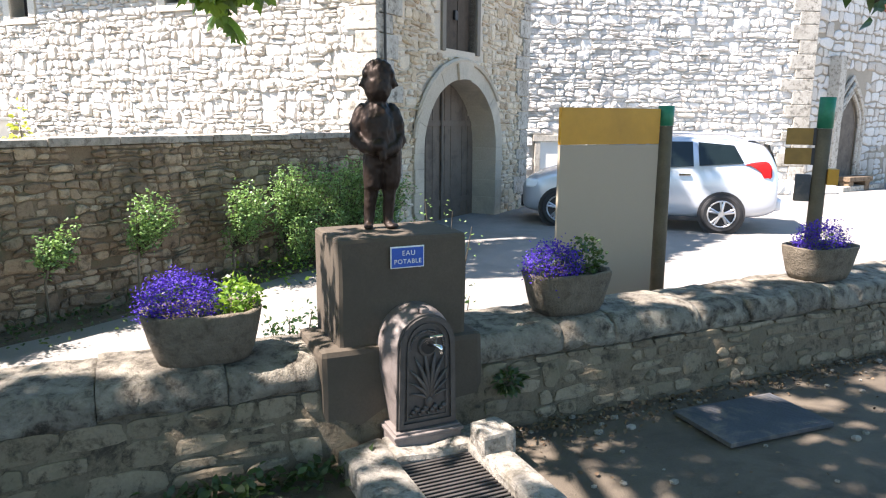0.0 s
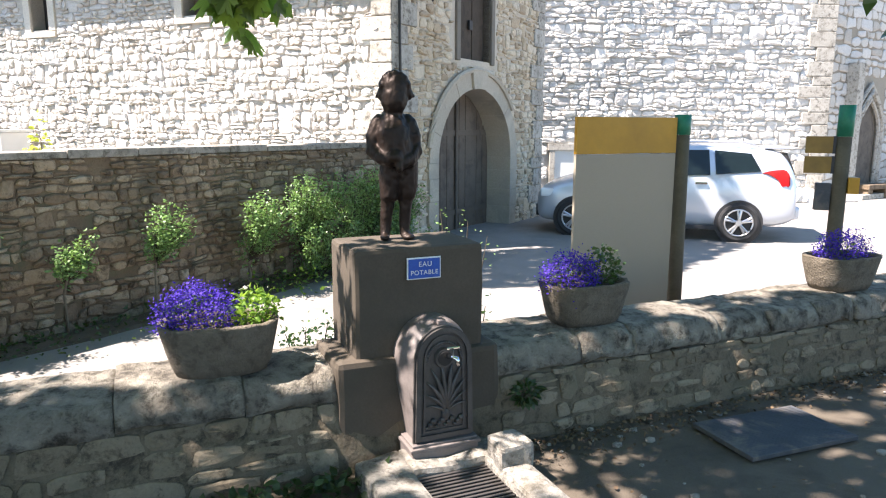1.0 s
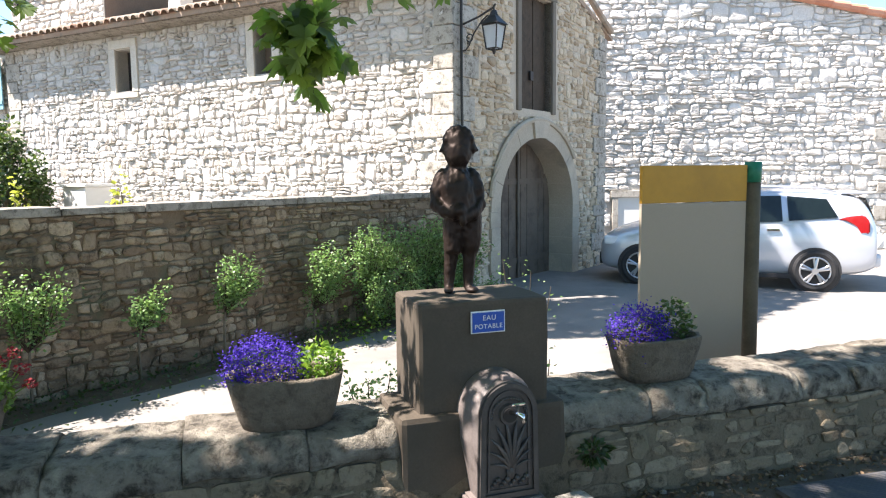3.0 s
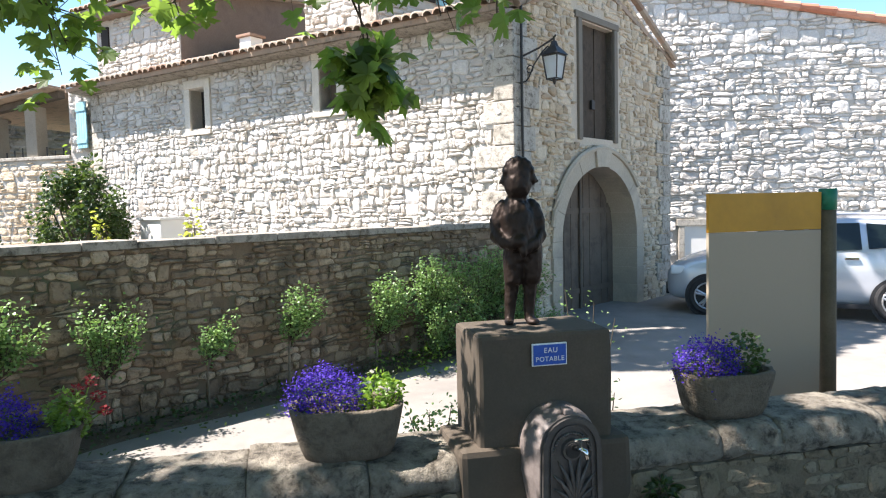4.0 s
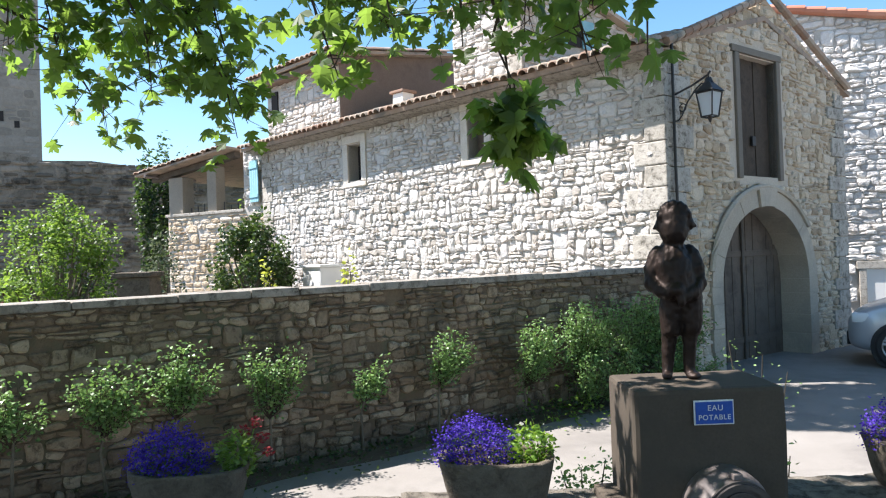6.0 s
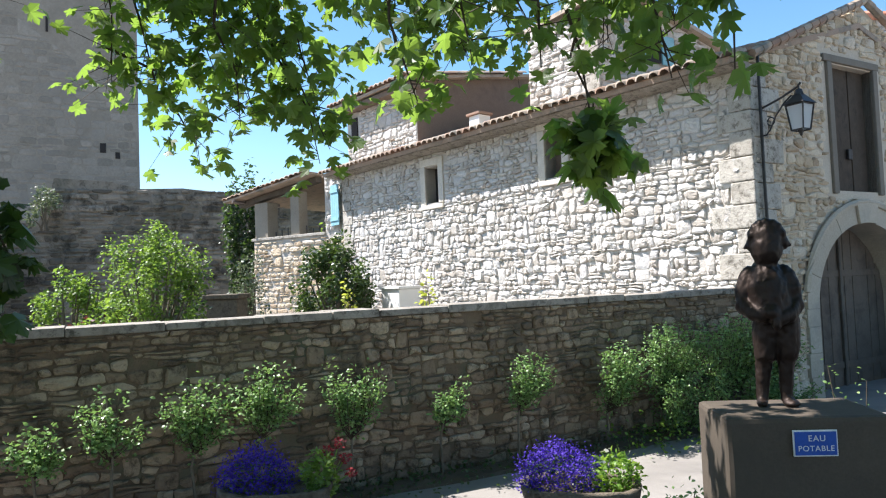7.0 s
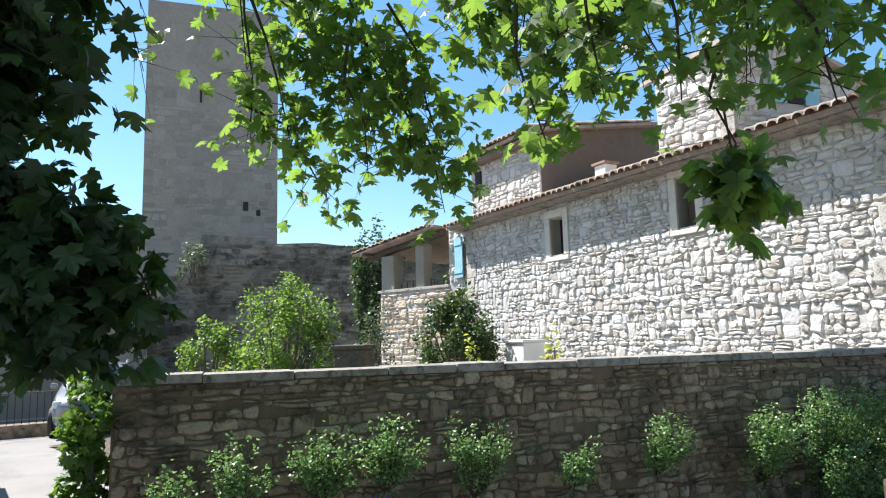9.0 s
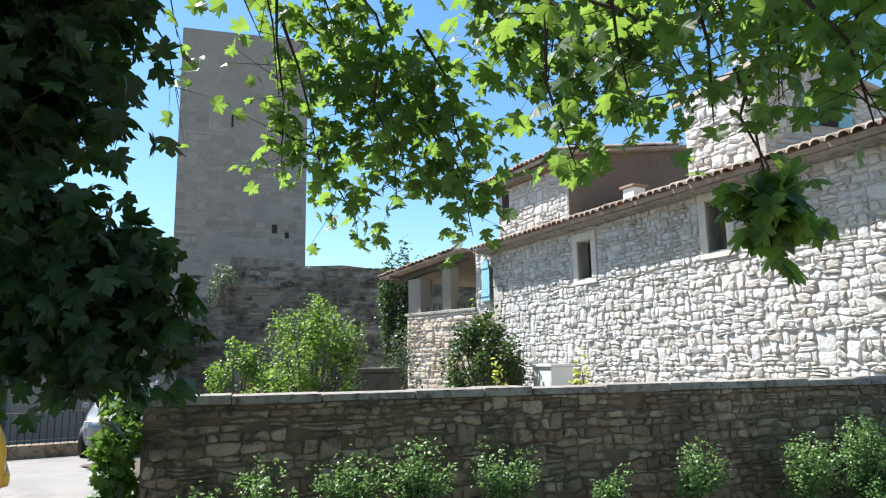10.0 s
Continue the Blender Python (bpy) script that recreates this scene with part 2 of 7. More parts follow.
def stone_mesh(poly, proud, rng, soft=1):
    """Vertices and faces of one stone over its outline: face towards -y."""
    for _ in range(soft):                                   # worn corners
        n = len(poly)
        poly = [(p[0] + k * (q[0] - p[0]), p[1] + k * (q[1] - p[1])) for p, q in ((poly[i], poly[(i + 1) % n]) for i in range(n)) for k in (0.18, 0.82)]
    n = len(poly)
    cx, cz = sum(p[0] for p in poly) / n, sum(p[1] for p in poly) / n
    tx, tz = rng.uniform(-0.5, 0.5), rng.uniform(-0.5, 0.5)
    w = max(abs(p[0] - cx) for p in poly) + 1e-6
    vs = [(x, 0.03, z) for x, z in poly]
    vs += [(x + rng.uniform(-1, 1) * 0.04 * w, -proud * rng.uniform(0.3, 0.68), z + rng.uniform(-1, 1) * 0.03 * w) for x, z in poly]
    for x, z in poly:
        a, b = (x - cx) / w, (z - cz) / w
        vs.append((cx + (x - cx) * 0.76, -proud * (rng.uniform(0.8, 1.15) + 0.45 * (tx * a + tz * b)), cz + (z - cz) * 0.7))
    vs.append((cx + rng.uniform(-0.2, 0.2) * w, -proud * rng.uniform(0.9, 1.25), cz))
    fs = []
    for k in range(n):
        j = (k + 1) % n
        fs += [(k, k + n, j + n, j), (k + n, k + 2 * n, j + 2 * n, j + n), (k + 2 * n, 3 * n, j + 2 * n)]
    return vs, fs


def rubble(wall, x0, x1, z0, z1, w, h, joint, proud, material, planes=(), holes=(), arches=(), near=None, pieces=300, seed=1, wild=0.33, gaps=0.0, name="stone"):
    """Lay stones about w by h over a wall's face (its local x and z). near: x from which the separate pieces are picked."""
    rng = random.Random(seed)
    hh, z, rows = h, z0, []
    while z < z1:
        row = h * rng.choice((0.65, 0.8, 0.95, 1.0, 1.15, 1.35))
        rows.append((z, row))
        z += row

    def bed(r, x):
        """Height of the wavy bed joint under row r."""
        zz, hr = rows[r] if r < len(rows) else (z, rows[-1][1])
        return zz + (wild * hr * (noise.noise((x / w * 0.45, r * 7.3, seed)) + 0.7 * noise.noise((x / w * 1.3, r * 3.1, seed + 9))) if 0 < r else 0.0)

    stones, taken = [], {}
    cells = []
    for r in range(len(rows)):
        x = x0 - rng.uniform(0, 0.5) * w
        while x < x1:
            ww = w * rng.choice((0.55, 0.75, 0.9, 1.0, 1.1, 1.35, 1.7)) * rng.uniform(0.85, 1.15)
            a, b = x, x + ww
            x = b
            if any(p < (a + b) / 2 < q for p, q in taken.get(r, ())):
                continue
            for p, q in taken.get(r, ()):
                if p < b < q:
                    b = p
                if p < a < q:
                    a = q
            if b - a < 0.2 * w:
                continue
            top = r + 1
            if b - a > 0.8 * w and rng.random() < 0.08 and r + 1 < len(rows):
                taken.setdefault(r + 1, []).append((a, b))
                top = r + 2
            if b - a > 0.9 * w and rng.random() < 0.2:
                m = rng.uniform(0.35, 0.65)
                cells += [(a, b, r, top, 0.0, m), (a, b, r, top, m, 1.0)]
            else:
                cells.append((a, b, r, top, 0.0, 1.0))
    for a, b, r, top, f0, f1 in cells:
        g = joint * rng.uniform(0.5, 1.1)
        m = (a + b) / 2
        lean0, lean1 = rng.uniform(-1, 1) * 0.3 * hh, rng.uniform(-1, 1) * 0.3 * hh

        def at(x, f):
            lo, hi = bed(r, x), bed(top, x)
            return lo + (hi - lo) * (f0 + (f1 - f0) * f)
        j = lambda k: rng.uniform(-1, 1) * k
        k = 0.17 * hh
        poly = [(a + g + lean0 * 0.5 + abs(j(k)), at(a, 0) + g + abs(j(k))), (m + j(0.2 * (b - a)), at(m, 0) + g * 0.7 + j(k * 0.5)), (b - g + lean1 * 0.5 - abs(j(k)), at(b, 0) + g + abs(j(k))), (b - g + j(k * 0.6), at(b, 0.5) + j(k)),
                (b - g - lean1 * 0.5 - abs(j(k)), at(b, 1) - g - abs(j(k))), (m + j(0.2 * (b - a)), at(m, 1) - g * 0.7 + j(k * 0.5)), (a + g - lean0 * 0.5 + abs(j(k)), at(a, 1) - g - abs(j(k))), (a + g + j(k * 0.6), at(a, 0.5) + j(k))]
        sx, sz = m, (at(m, 0) + at(m, 1)) / 2
        if any(p - 0.02 < sx < q + 0.02 and c - 0.02 < sz < d + 0.02 for p, q, c, d in holes):
            continue
        if any(abs(sx - ax) < ar and sz < az_ or math.hypot(sx - ax, sz - az_) < ar for ax, az_, ar in arches):
            continue
        for nx, nz, c in [(-1, 0, -x0), (1, 0, x1), (0, -1, -z0), (0, 1, z1), *planes]:
            poly = clip(poly, nx, nz, c) if len(poly) > 2 else poly
        for a, b, c, dd in holes:
            side = max(((a - sx), (-1, 0)), ((sx - b), (1, 0)), ((c - sz), (0, -1)), ((sz - dd), (0, 1)))
            nx, nz = side[1]
            lim = {(-1, 0): -a, (1, 0): b, (0, -1): -c, (0, 1): dd}[(nx, nz)]
            poly = clip(poly, -nx, -nz, -lim) if len(poly) > 2 else poly
        for ax, az_, ar in arches:
            if sz < az_:
                sg = 1 if sx > ax else -1
                poly = clip(poly, -sg, 0, -sg * ax - ar) if len(poly) > 2 else poly
            else:
                l = math.hypot(sx - ax, sz - az_)
                nx, nz = (sx - ax) / l, (sz - az_) / l
                poly = clip(poly, -nx, -nz, -(nx * ax + nz * az_) - ar) if len(poly) > 2 else poly
        if len(poly) < 3:
            continue
        area = abs(sum(poly[k][0] * poly[(k + 1) % len(poly)][1] - poly[(k + 1) % len(poly)][0] * poly[k][1] for k in range(len(poly)))) / 2
        if area < 0.12 * w * hh or rng.random() < gaps:
            continue
        stones.append((sx, sz, stone_mesh(poly, proud * rng.choice((0.45, 0.75, 0.9, 1.05, 1.3)) * rng.uniform(0.85, 1.15), rng)))
    nx0 = near if near is not None else (x0 + x1) / 2
    stones.sort(key=lambda s: abs(s[0] - nx0))
    for sx, sz, (vs, fs) in stones[:pieces]:
        part(name, mesh_of(name, vs, fs, material), None, wall)
    allv, allf = [], []
    for sx, sz, (vs, fs) in stones[pieces:]:
        k = len(allv)
        allv += vs
        allf += [tuple(i + k for i in f) for f in fs]
    if allv:
        tagged(part("stones", mesh_of("stones", allv, allf, material), None, wall, "rubble stones of the same wall"), kind="stuff")


def frame_at(x, y, degrees, z=0.0):
    return pose(x, y, z, 0, 0, degrees)


def roof_tiles(parent, m, width, depth, material, seed=3, pitch=0.22, rise=0.05, name="roof_tile", count=300):
    """Rows of half-round tiles on a slope: local x along the eave, local y up the slope. m: in the parent's space."""
    rng = random.Random(seed)
    made = 0
    rows, cols = max(1, round(depth / 0.36)), max(1, round(width / pitch))
    seg = 5
    base = None
    vs, fs = [], []
    for yy, rr, lift in ((0, 0.5, 0.0), (0.42, 0.42, -0.012)):
        for k in range(seg + 1):
            a = math.pi * k / seg
            vs.append((math.cos(a) * pitch * rr, yy, math.sin(a) * rise * 1.6 + lift))
    for k in range(seg + 1):
        a = math.pi * k / seg
        vs.append((math.cos(a) * pitch * 0.4, 0.0, math.sin(a) * rise * 1.2 - 0.006))
    fs = [(k, k + 1, k + seg + 2, k + seg + 1) for k in range(seg)] + [(k, k + 2 * seg + 2, k + 2 * seg + 3, k + 1) for k in range(seg)]
    base = mesh_of(name, vs, fs, material, True)
    allv, allf = [], []
    for r in range(rows):
        for c in range(cols):
            q = m @ pose((c + 0.5) * pitch + rng.uniform(-0.012, 0.012), r * 0.36 + rng.uniform(-0.02, 0.02), 0.02 + rng.uniform(0, 0.012) + 0.012, rng.uniform(-1.5, 1.5), 0, rng.uniform(-3, 3))
            if made < count:
                ob = part(name, base, None, parent)
                ob.matrix_basis = q
                made += 1
            else:
                k = len(allv)
                allv += [tuple(q @ Vector(v)) for v in vs]
                allf += [tuple(i + k for i in f) for f in fs]
    if allv:
        tagged(part("roof_tiles", mesh_of("roof_tiles", allv, allf, material, True), None, parent, "rows of clay roof tiles"), kind="stuff")


# ---- ground ----
def sheet(name, material, label, cells, zf, kind="structure"):
    xs, ys = cells
    vs = [(x, y, zf(x, y)) for y in ys for x in xs]
    nx = len(xs)
    fs = [(j * nx + i, j * nx + i + 1, (j + 1) * nx + i + 1, (j + 1) * nx + i) for j in range(len(ys) - 1) for i in range(nx - 1)]
    return tagged(new(name, mesh_of(name, vs, fs, material, True)), label, name.split("_")[0], kind=kind)


def lane_z(x, y):
    return -0.40 + 0.015 * noise.noise((x * 0.4, y * 0.4, 0))


far = [-900, -300, -120, -60, -40]
steps = [-30 + 1.0 * i for i in range(61)]
sheet("ground", ROAD, "pale sunlit asphalt of the village lane", (far + steps + [40, 60, 120, 300, 900], far + steps + [40, 60, 120, 300, 900]), lane_z)
# terrace on the camera's side of the low wall, 0.4 m above the lane
LW = frame_at(-0.6, 3.27, 24.0)
t_xs, t_ys = [-14 + 0.25 * i for i in range(97)], [-12 + 0.25 * i for i in range(50)]
ter_v = [LW @ Vector((x, y, 0.012 * noise.noise((x * 1.3, y * 1.3, 3)) + 0.006 * noise.noise((x * 5, y * 5, 3)))) for y in t_ys for x in t_xs]
nx = len(t_xs)
ter_f = [(j * nx + i, j * nx + i + 1, (j + 1) * nx + i + 1, (j + 1) * nx + i) for j in range(len(t_ys) - 1) for i in range(nx - 1)]
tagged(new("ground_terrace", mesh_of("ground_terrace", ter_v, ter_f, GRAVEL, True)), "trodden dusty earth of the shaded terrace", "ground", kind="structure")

# ---- low fountain wall ----
low_wall = thing("wall_low", LW, "low mossy rubble wall with a rough mortar top", "wall", kind="structure")
LOW_X0, LOW_X1 = -5.2, 6.6


def low_core():
    bm = bmesh.new()
    xs = [LOW_X0 + 0.12 * i for i in range(int((LOW_X1 - LOW_X0) / 0.12) + 1)]
    prof = [(-0.10, -0.03), (-0.08, 0.1), (-0.062, 0.2), (-0.045, 0.32), (-0.0, 0.38), (0.06, 0.42), (0.15, 0.435), (0.3, 0.435), (0.42, 0.43), (0.46, 0.41), (0.47, 0.3), (0.48, -0.5)]
    rows = []
    for x in xs:
        ring = []
        for i, (y, z) in enumerate(prof):
            k = 0.016 * noise.noise((x * 2.2, i * 0.6, 1)) + 0.008 * noise.noise((x * 7, i * 1.7, 5))
            ring.append(bm.verts.new((x, y - k, z + (k if i > 3 else 0))))
        rows.append(ring)
    for a, b in zip(rows, rows[1:]):
        for i in range(len(prof) - 1):
            bm.faces.new((a[i], b[i], b[i + 1], a[i + 1]))
    return bm


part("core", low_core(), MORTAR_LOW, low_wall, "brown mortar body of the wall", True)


def coping(x0, x1, seed):
    """One rough block of the wall's rounded top course."""
    rn = random.Random(seed)
    bm = bmesh.new()
    prof = [(-0.03, 0.355), (-0.045, 0.37), (-0.04, 0.42), (-0.028, 0.47), (0.0, 0.497), (0.06, 0.508), (0.2, 0.512), (0.32, 0.51), (0.42, 0.503), (0.47, 0.48), (0.49, 0.4), (0.48, 0.3)]
    n = max(4, int((x1 - x0) / 0.03))
    dy, dz = rn.uniform(-0.012, 0.012), rn.uniform(-0.012, 0.008)
    rows = []
    for a in range(n + 1):
        x = x0 + (x1 - x0) * a / n
        end = 0.005 if a in (0, n) else 0.0
        ring = []
        for i, (y, z) in enumerate(prof):
            k = 0.02 * noise.noise((x * 3.1, i * 0.7, seed)) + 0.012 * noise.noise((x * 9, i * 1.3, seed + 5)) + 0.006 * noise.noise((x * 22, i * 2.3, seed + 8))
            ring.append(bm.verts.new((x, y - k + dy + (end if i < 5 else -end if i > 8 else 0), z + (k if i > 2 else 2 * k) + dz - (end if 3 < i < 10 else 0))))
        rows.append(ring)
    for p, q in zip(rows, rows[1:]):
        for i in range(len(prof) - 1):
            bm.faces.new((p[i], q[i], q[i + 1], p[i + 1]))
    bm.faces.new(rows[0]), bm.faces.new(rows[-1][::-1])
    return bm


x, k = LOW_X0, 0
rng = random.Random(21)
while x < LOW_X1 - 0.3:
    l = rng.uniform(0.32, 0.72)
    part("coping_block", coping(x, min(x + l - 0.004, LOW_X1), k), COPING, low_wall, smooth=True)
    x += l
    k += 1

# ---- garden wall ----
GW_A = (-6.17, 3.19)
GW = frame_at(GW_A[0], GW_A[1], 57.0)
GW_L = 9.45
garden_wall = thing("wall_garden", GW, "long rubble garden wall in shade with a pale cap", "wall", kind="structure")
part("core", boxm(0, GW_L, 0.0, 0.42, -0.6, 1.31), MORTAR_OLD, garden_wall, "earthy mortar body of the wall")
bm = bmesh.new()
x = -0.02
rng = random.Random(5)
while x < GW_L:
    l = rng.uniform(0.5, 0.9)
    add_box(bm, x, min(x + l - 0.006, GW_L), -0.035 + rng.uniform(-0.008, 0.008), 0.45, 1.31 + rng.uniform(-0.004, 0.004), 1.385 + rng.uniform(-0.01, 0.01), 0.012)
    x += l
part("cap", bm, CAP_STONE, garden_wall, "pale flat cap of mortar and slabs")

# ---- barn: side wall, gable front ----
C = Vector((-1.0, 11.15, 0))
SIDE_L = 11.35
SA, FA = -21.5, 59.5
SIDE = pose(C.x, C.y, 0, 0, 0, SA) @ pose(-SIDE_L, 0, 0)
FRONT = pose(C.x, C.y, 0, 0, 0, FA)
FRONT_L = 5.85
EAVE, PEAK_X, PEAK_Z = 4.7, 3.1, 6.02
Z0 = -0.7


def wall_with_holes(x0, x1, z0, z1, y0, y1, holes, top=None):
    """A slab cut into boxes round its rectangular openings."""
    bm = bmesh.new()
    xs = sorted({x0, x1, *[h[0] for h in holes], *[h[1] for h in holes]})
    for a, b in zip(xs, xs[1:]):
        cuts = sorted((h[2], h[3]) for h in holes if h[0] <= a + 1e-6 and h[1] >= b - 1e-6)
        z = z0
        for c, d in cuts + [(z1, z1)]:
            if c > z + 1e-6:
                add_box(bm, a, b, y0, y1, z, c)
            z = d
    return bm


def sx(s):
    """Side wall: metres from the barn's corner to local x."""
    return SIDE_L - s


barn_side = thing("wall_barn_side", SIDE, "sunlit rubble limestone side wall of the barn", "wall", kind="structure")
W1 = (sx(7.68), sx(7.2), 3.43, 4.26)
W2 = (sx(3.97), sx(3.55), 3.5, 4.40)
part("core", wall_with_holes(0.0, SIDE_L, Z0, EAVE, 0.0, 0.5, [W1, W2]), MORTAR, barn_side, "lime mortar body of the wall")

barn_front = thing("wall_barn_front", FRONT, "shaded rubble gable wall of the barn", "wall", kind="structure")
ARCH_X, ARCH_R, ARCH_Z = 2.76, 1.43, 1.0       # opening: middle, half-width, springing height
HW = (2.1, 3.3, 2.84, 4.9)


def front_core():
    """Gable slab with the arched gate and the loft hatch cut through."""
    bm = bmesh.new()
    xs = sorted({0.505, FRONT_L, PEAK_X, HW[0], HW[1], *[ARCH_X + ARCH_R * math.cos(math.pi * k / 16) for k in range(17)]})

    def roof(x):
        return EAVE + (PEAK_Z - EAVE) * (1 - abs(x - PEAK_X) / (PEAK_X if x < PEAK_X else FRONT_L - PEAK_X))

    def arch(x):
        d = ARCH_R ** 2 - (x - ARCH_X) ** 2
        return ARCH_Z + math.sqrt(max(0, d)) * 0.93 if abs(x - ARCH_X) <= ARCH_R + 1e-6 else None

    def slab(a, b, za, zb, zc, zd):
        q = [bm.verts.new((x, y, z)) for y in (0.0, 0.6) for x, z in ((a, za), (b, zb), (b, zd), (a, zc))]
        for f in ((0, 1, 2, 3), (7, 6, 5, 4), (0, 4, 5, 1), (1, 5, 6, 2), (2, 6, 7, 3), (3, 7, 4, 0)):
            bm.faces.new([q[i] for i in f])
    for a, b in zip(xs, xs[1:]):
        lo = (arch(a), arch(b)) if arch(a) is not None and arch(b) is not None else (Z0, Z0)
        if HW[0] <= a + 1e-6 and b <= HW[1] + 1e-6:
            slab(a, b, *lo, HW[2], HW[2])
            slab(a, b, HW[3], HW[3], roof(a), roof(b))
        else:
            slab(a, b, *lo, roof(a), roof(b))
    return bm


part("core", front_core(), MORTAR_WARM, barn_front, "lime mortar body of the gable")

# far walls that close the barn
barn_back = thing("wall_barn_back", SIDE, "plastered back wall of the barn", "wall", kind="structure")
part("core", boxm(0.0, SIDE_L + 0.8, 5.4, 5.7, Z0, EAVE), PLASTER, barn_back)

# ---- tall neighbour wall behind the car ----
RW = frame_at(0.2, 19.06, 3.6)
RW_L = 10.1
right_wall = thing("wall_neighbour", RW, "tall sunlit rubble wall of the neighbour house", "wall", kind="structure")


def rw_top(x):
    return 7.55 - 0.21 * x


part("core", prism([(0, -0.7), (RW_L, -0.7), (RW_L, rw_top(RW_L)), (0, rw_top(0))], 0.0, 6.0), MORTAR, right_wall, "lime mortar body of the wall")

# ---- tower, ruined rampart ----
tower = thing("medieval_tower", frame_at(-32.3, 16.6, 58.0), "tall square medieval tower of grey ashlar", "tower")
part("shaft", boxm(0, 6.4, 0, 6.3, -1, 19.0), TOWER_RENDER, tower)
rampart = thing("wall_rampart", frame_at(-26.0, 12.3, 53.0), "ruined rampart of grey ashlar with a broken top", "wall", kind="structure")
part("core", prism([(-6, -1), (14, -1), (14, 5.4), (10, 5.3), (7.5, 5.55), (6, 5.5), (5.0, 5.75), (3.2, 5.85), (3.0, 4.9), (2.7, 4.25), (-6, 4.1)], 0.0, 1.6), RAMPART, rampart)

# ---- more materials ----
BRONZE = surface("dark patinated bronze", [(0.2, (0.016, 0.0105, 0.008)), (0.8, (0.038, 0.024, 0.018))], rough=0.52, scale=9, fine=60, bumpy=0.3, dist=0.004, metal=0.55)
CAST_IRON = surface("weathered cast iron", [(0.2, (0.06, 0.054, 0.05)), (0.8, (0.115, 0.105, 0.098))], rough=0.55, scale=14, fine=110, bumpy=0.4, dist=0.003, metal=0.5)
# paler than the cast iron: sun on the plaque's flanks is in the colour
IRON_PALE = surface("worn grey iron, sunlit tone", [(0.2, (0.12, 0.1, 0.092)), (0.8, (0.2, 0.172, 0.158))], rough=0.55, scale=10, fine=90, bumpy=0.3, dist=0.003)
IRON_BLACK = surface("black painted iron", [(0.2, (0.018, 0.017, 0.018)), (0.8, (0.035, 0.033, 0.034))], rough=0.45, scale=12, fine=80, bumpy=0.2, dist=0.002)
STEEL_PLATE = surface("grey steel plate", [(0.2, (0.055, 0.058, 0.066)), (0.8, (0.085, 0.09, 0.1))], rough=0.7, scale=5, fine=90, bumpy=0.2, dist=0.002, metal=0.3, stain=(0.15, 0.13, 0.11), stain_scale=4)
TROUGH = surface("rough stone trough", [(0.2, (0.105, 0.085, 0.06)), (0.8, (0.195, 0.162, 0.12))], scale=14, fine=70, bumpy=1.0, dist=0.03, stain=(0.075, 0.06, 0.043), stain_scale=11)
BASIN = surface("pale worn basin stone", [(0.2, (0.2, 0.18, 0.15)), (0.8, (0.38, 0.355, 0.31))], scale=9, fine=60, bumpy=1.0, dist=0.02, stain=(0.12, 0.105, 0.08), stain_scale=7, pits=14)
PANEL_GREY = surface("light grey panel enamel", [(0.2, (0.31, 0.262, 0.198)), (0.8, (0.325, 0.275, 0.208))], rough=0.5, scale=1.5, fine=240, bumpy=0.02, dist=0.001)
PANEL_YELLOW = surface("yellow panel enamel", [(0.2, (0.42, 0.21, 0.01)), (0.8, (0.48, 0.245, 0.014))], rough=0.45, scale=2, fine=3, bumpy=0.02, dist=0.002)
OCHRE = surface("ochre sign back", [(0.2, (0.2, 0.115, 0.02)), (0.8, (0.26, 0.15, 0.028))], rough=0.5, scale=4, fine=8, bumpy=0.05, dist=0.002)
GREEN_CAP = surface("green post paint", [(0.2, (0.0, 0.12, 0.07)), (0.8, (0.01, 0.18, 0.1))], rough=0.5, scale=6, fine=40, bumpy=0.2, dist=0.003)
SIGN_BLUE = surface("blue enamel", [(0.2, (0.015, 0.07, 0.34)), (0.8, (0.025, 0.1, 0.42))], rough=0.3, scale=12, fine=60, bumpy=0.05, dist=0.001)
SIGN_WHITE = surface("white enamel", [(0.2, (0.66, 0.66, 0.64)), (0.8, (0.8, 0.8, 0.78))], rough=0.35, scale=12, fine=60, bumpy=0.05, dist=0.001)
SHUTTER_BLUE = surface("faded blue shutter paint", [(0.2, (0.2, 0.42, 0.5)), (0.8, (0.3, 0.54, 0.62))], scale=4, fine=50, bumpy=0.3, dist=0.004)
GATE_TEAL = surface("blue green door paint", [(0.2, (0.06, 0.15, 0.15)), (0.8, (0.09, 0.2, 0.2))], scale=4, fine=50, bumpy=0.2, dist=0.003)
BARK = surface("plane tree bark", [(0.2, (0.09, 0.075, 0.05)), (0.8, (0.2, 0.175, 0.13))], scale=7, fine=50, bumpy=0.8, dist=0.01)
TWIG = surface("thin twig bark", [(0.2, (0.04, 0.032, 0.02)), (0.8, (0.08, 0.065, 0.045))], scale=14, fine=60, bumpy=0.3, dist=0.003)
RUBBER = surface("tyre rubber", [(0.2, (0.018, 0.018, 0.019)), (0.8, (0.03, 0.03, 0.031))], rough=0.75, scale=12, fine=90, bumpy=0.2, dist=0.003)
BLACK_PLASTIC = surface("black plastic trim", [(0.2, (0.02, 0.02, 0.022)), (0.8, (0.03, 0.03, 0.032))], rough=0.5, scale=12, fine=90, bumpy=0.1, dist=0.002)
BLUE_PLASTIC = surface("blue bin plastic", [(0.2, (0.02, 0.1, 0.36)), (0.8, (0.03, 0.14, 0.45))], rough=0.45, scale=5, fine=60, bumpy=0.1, dist=0.002)


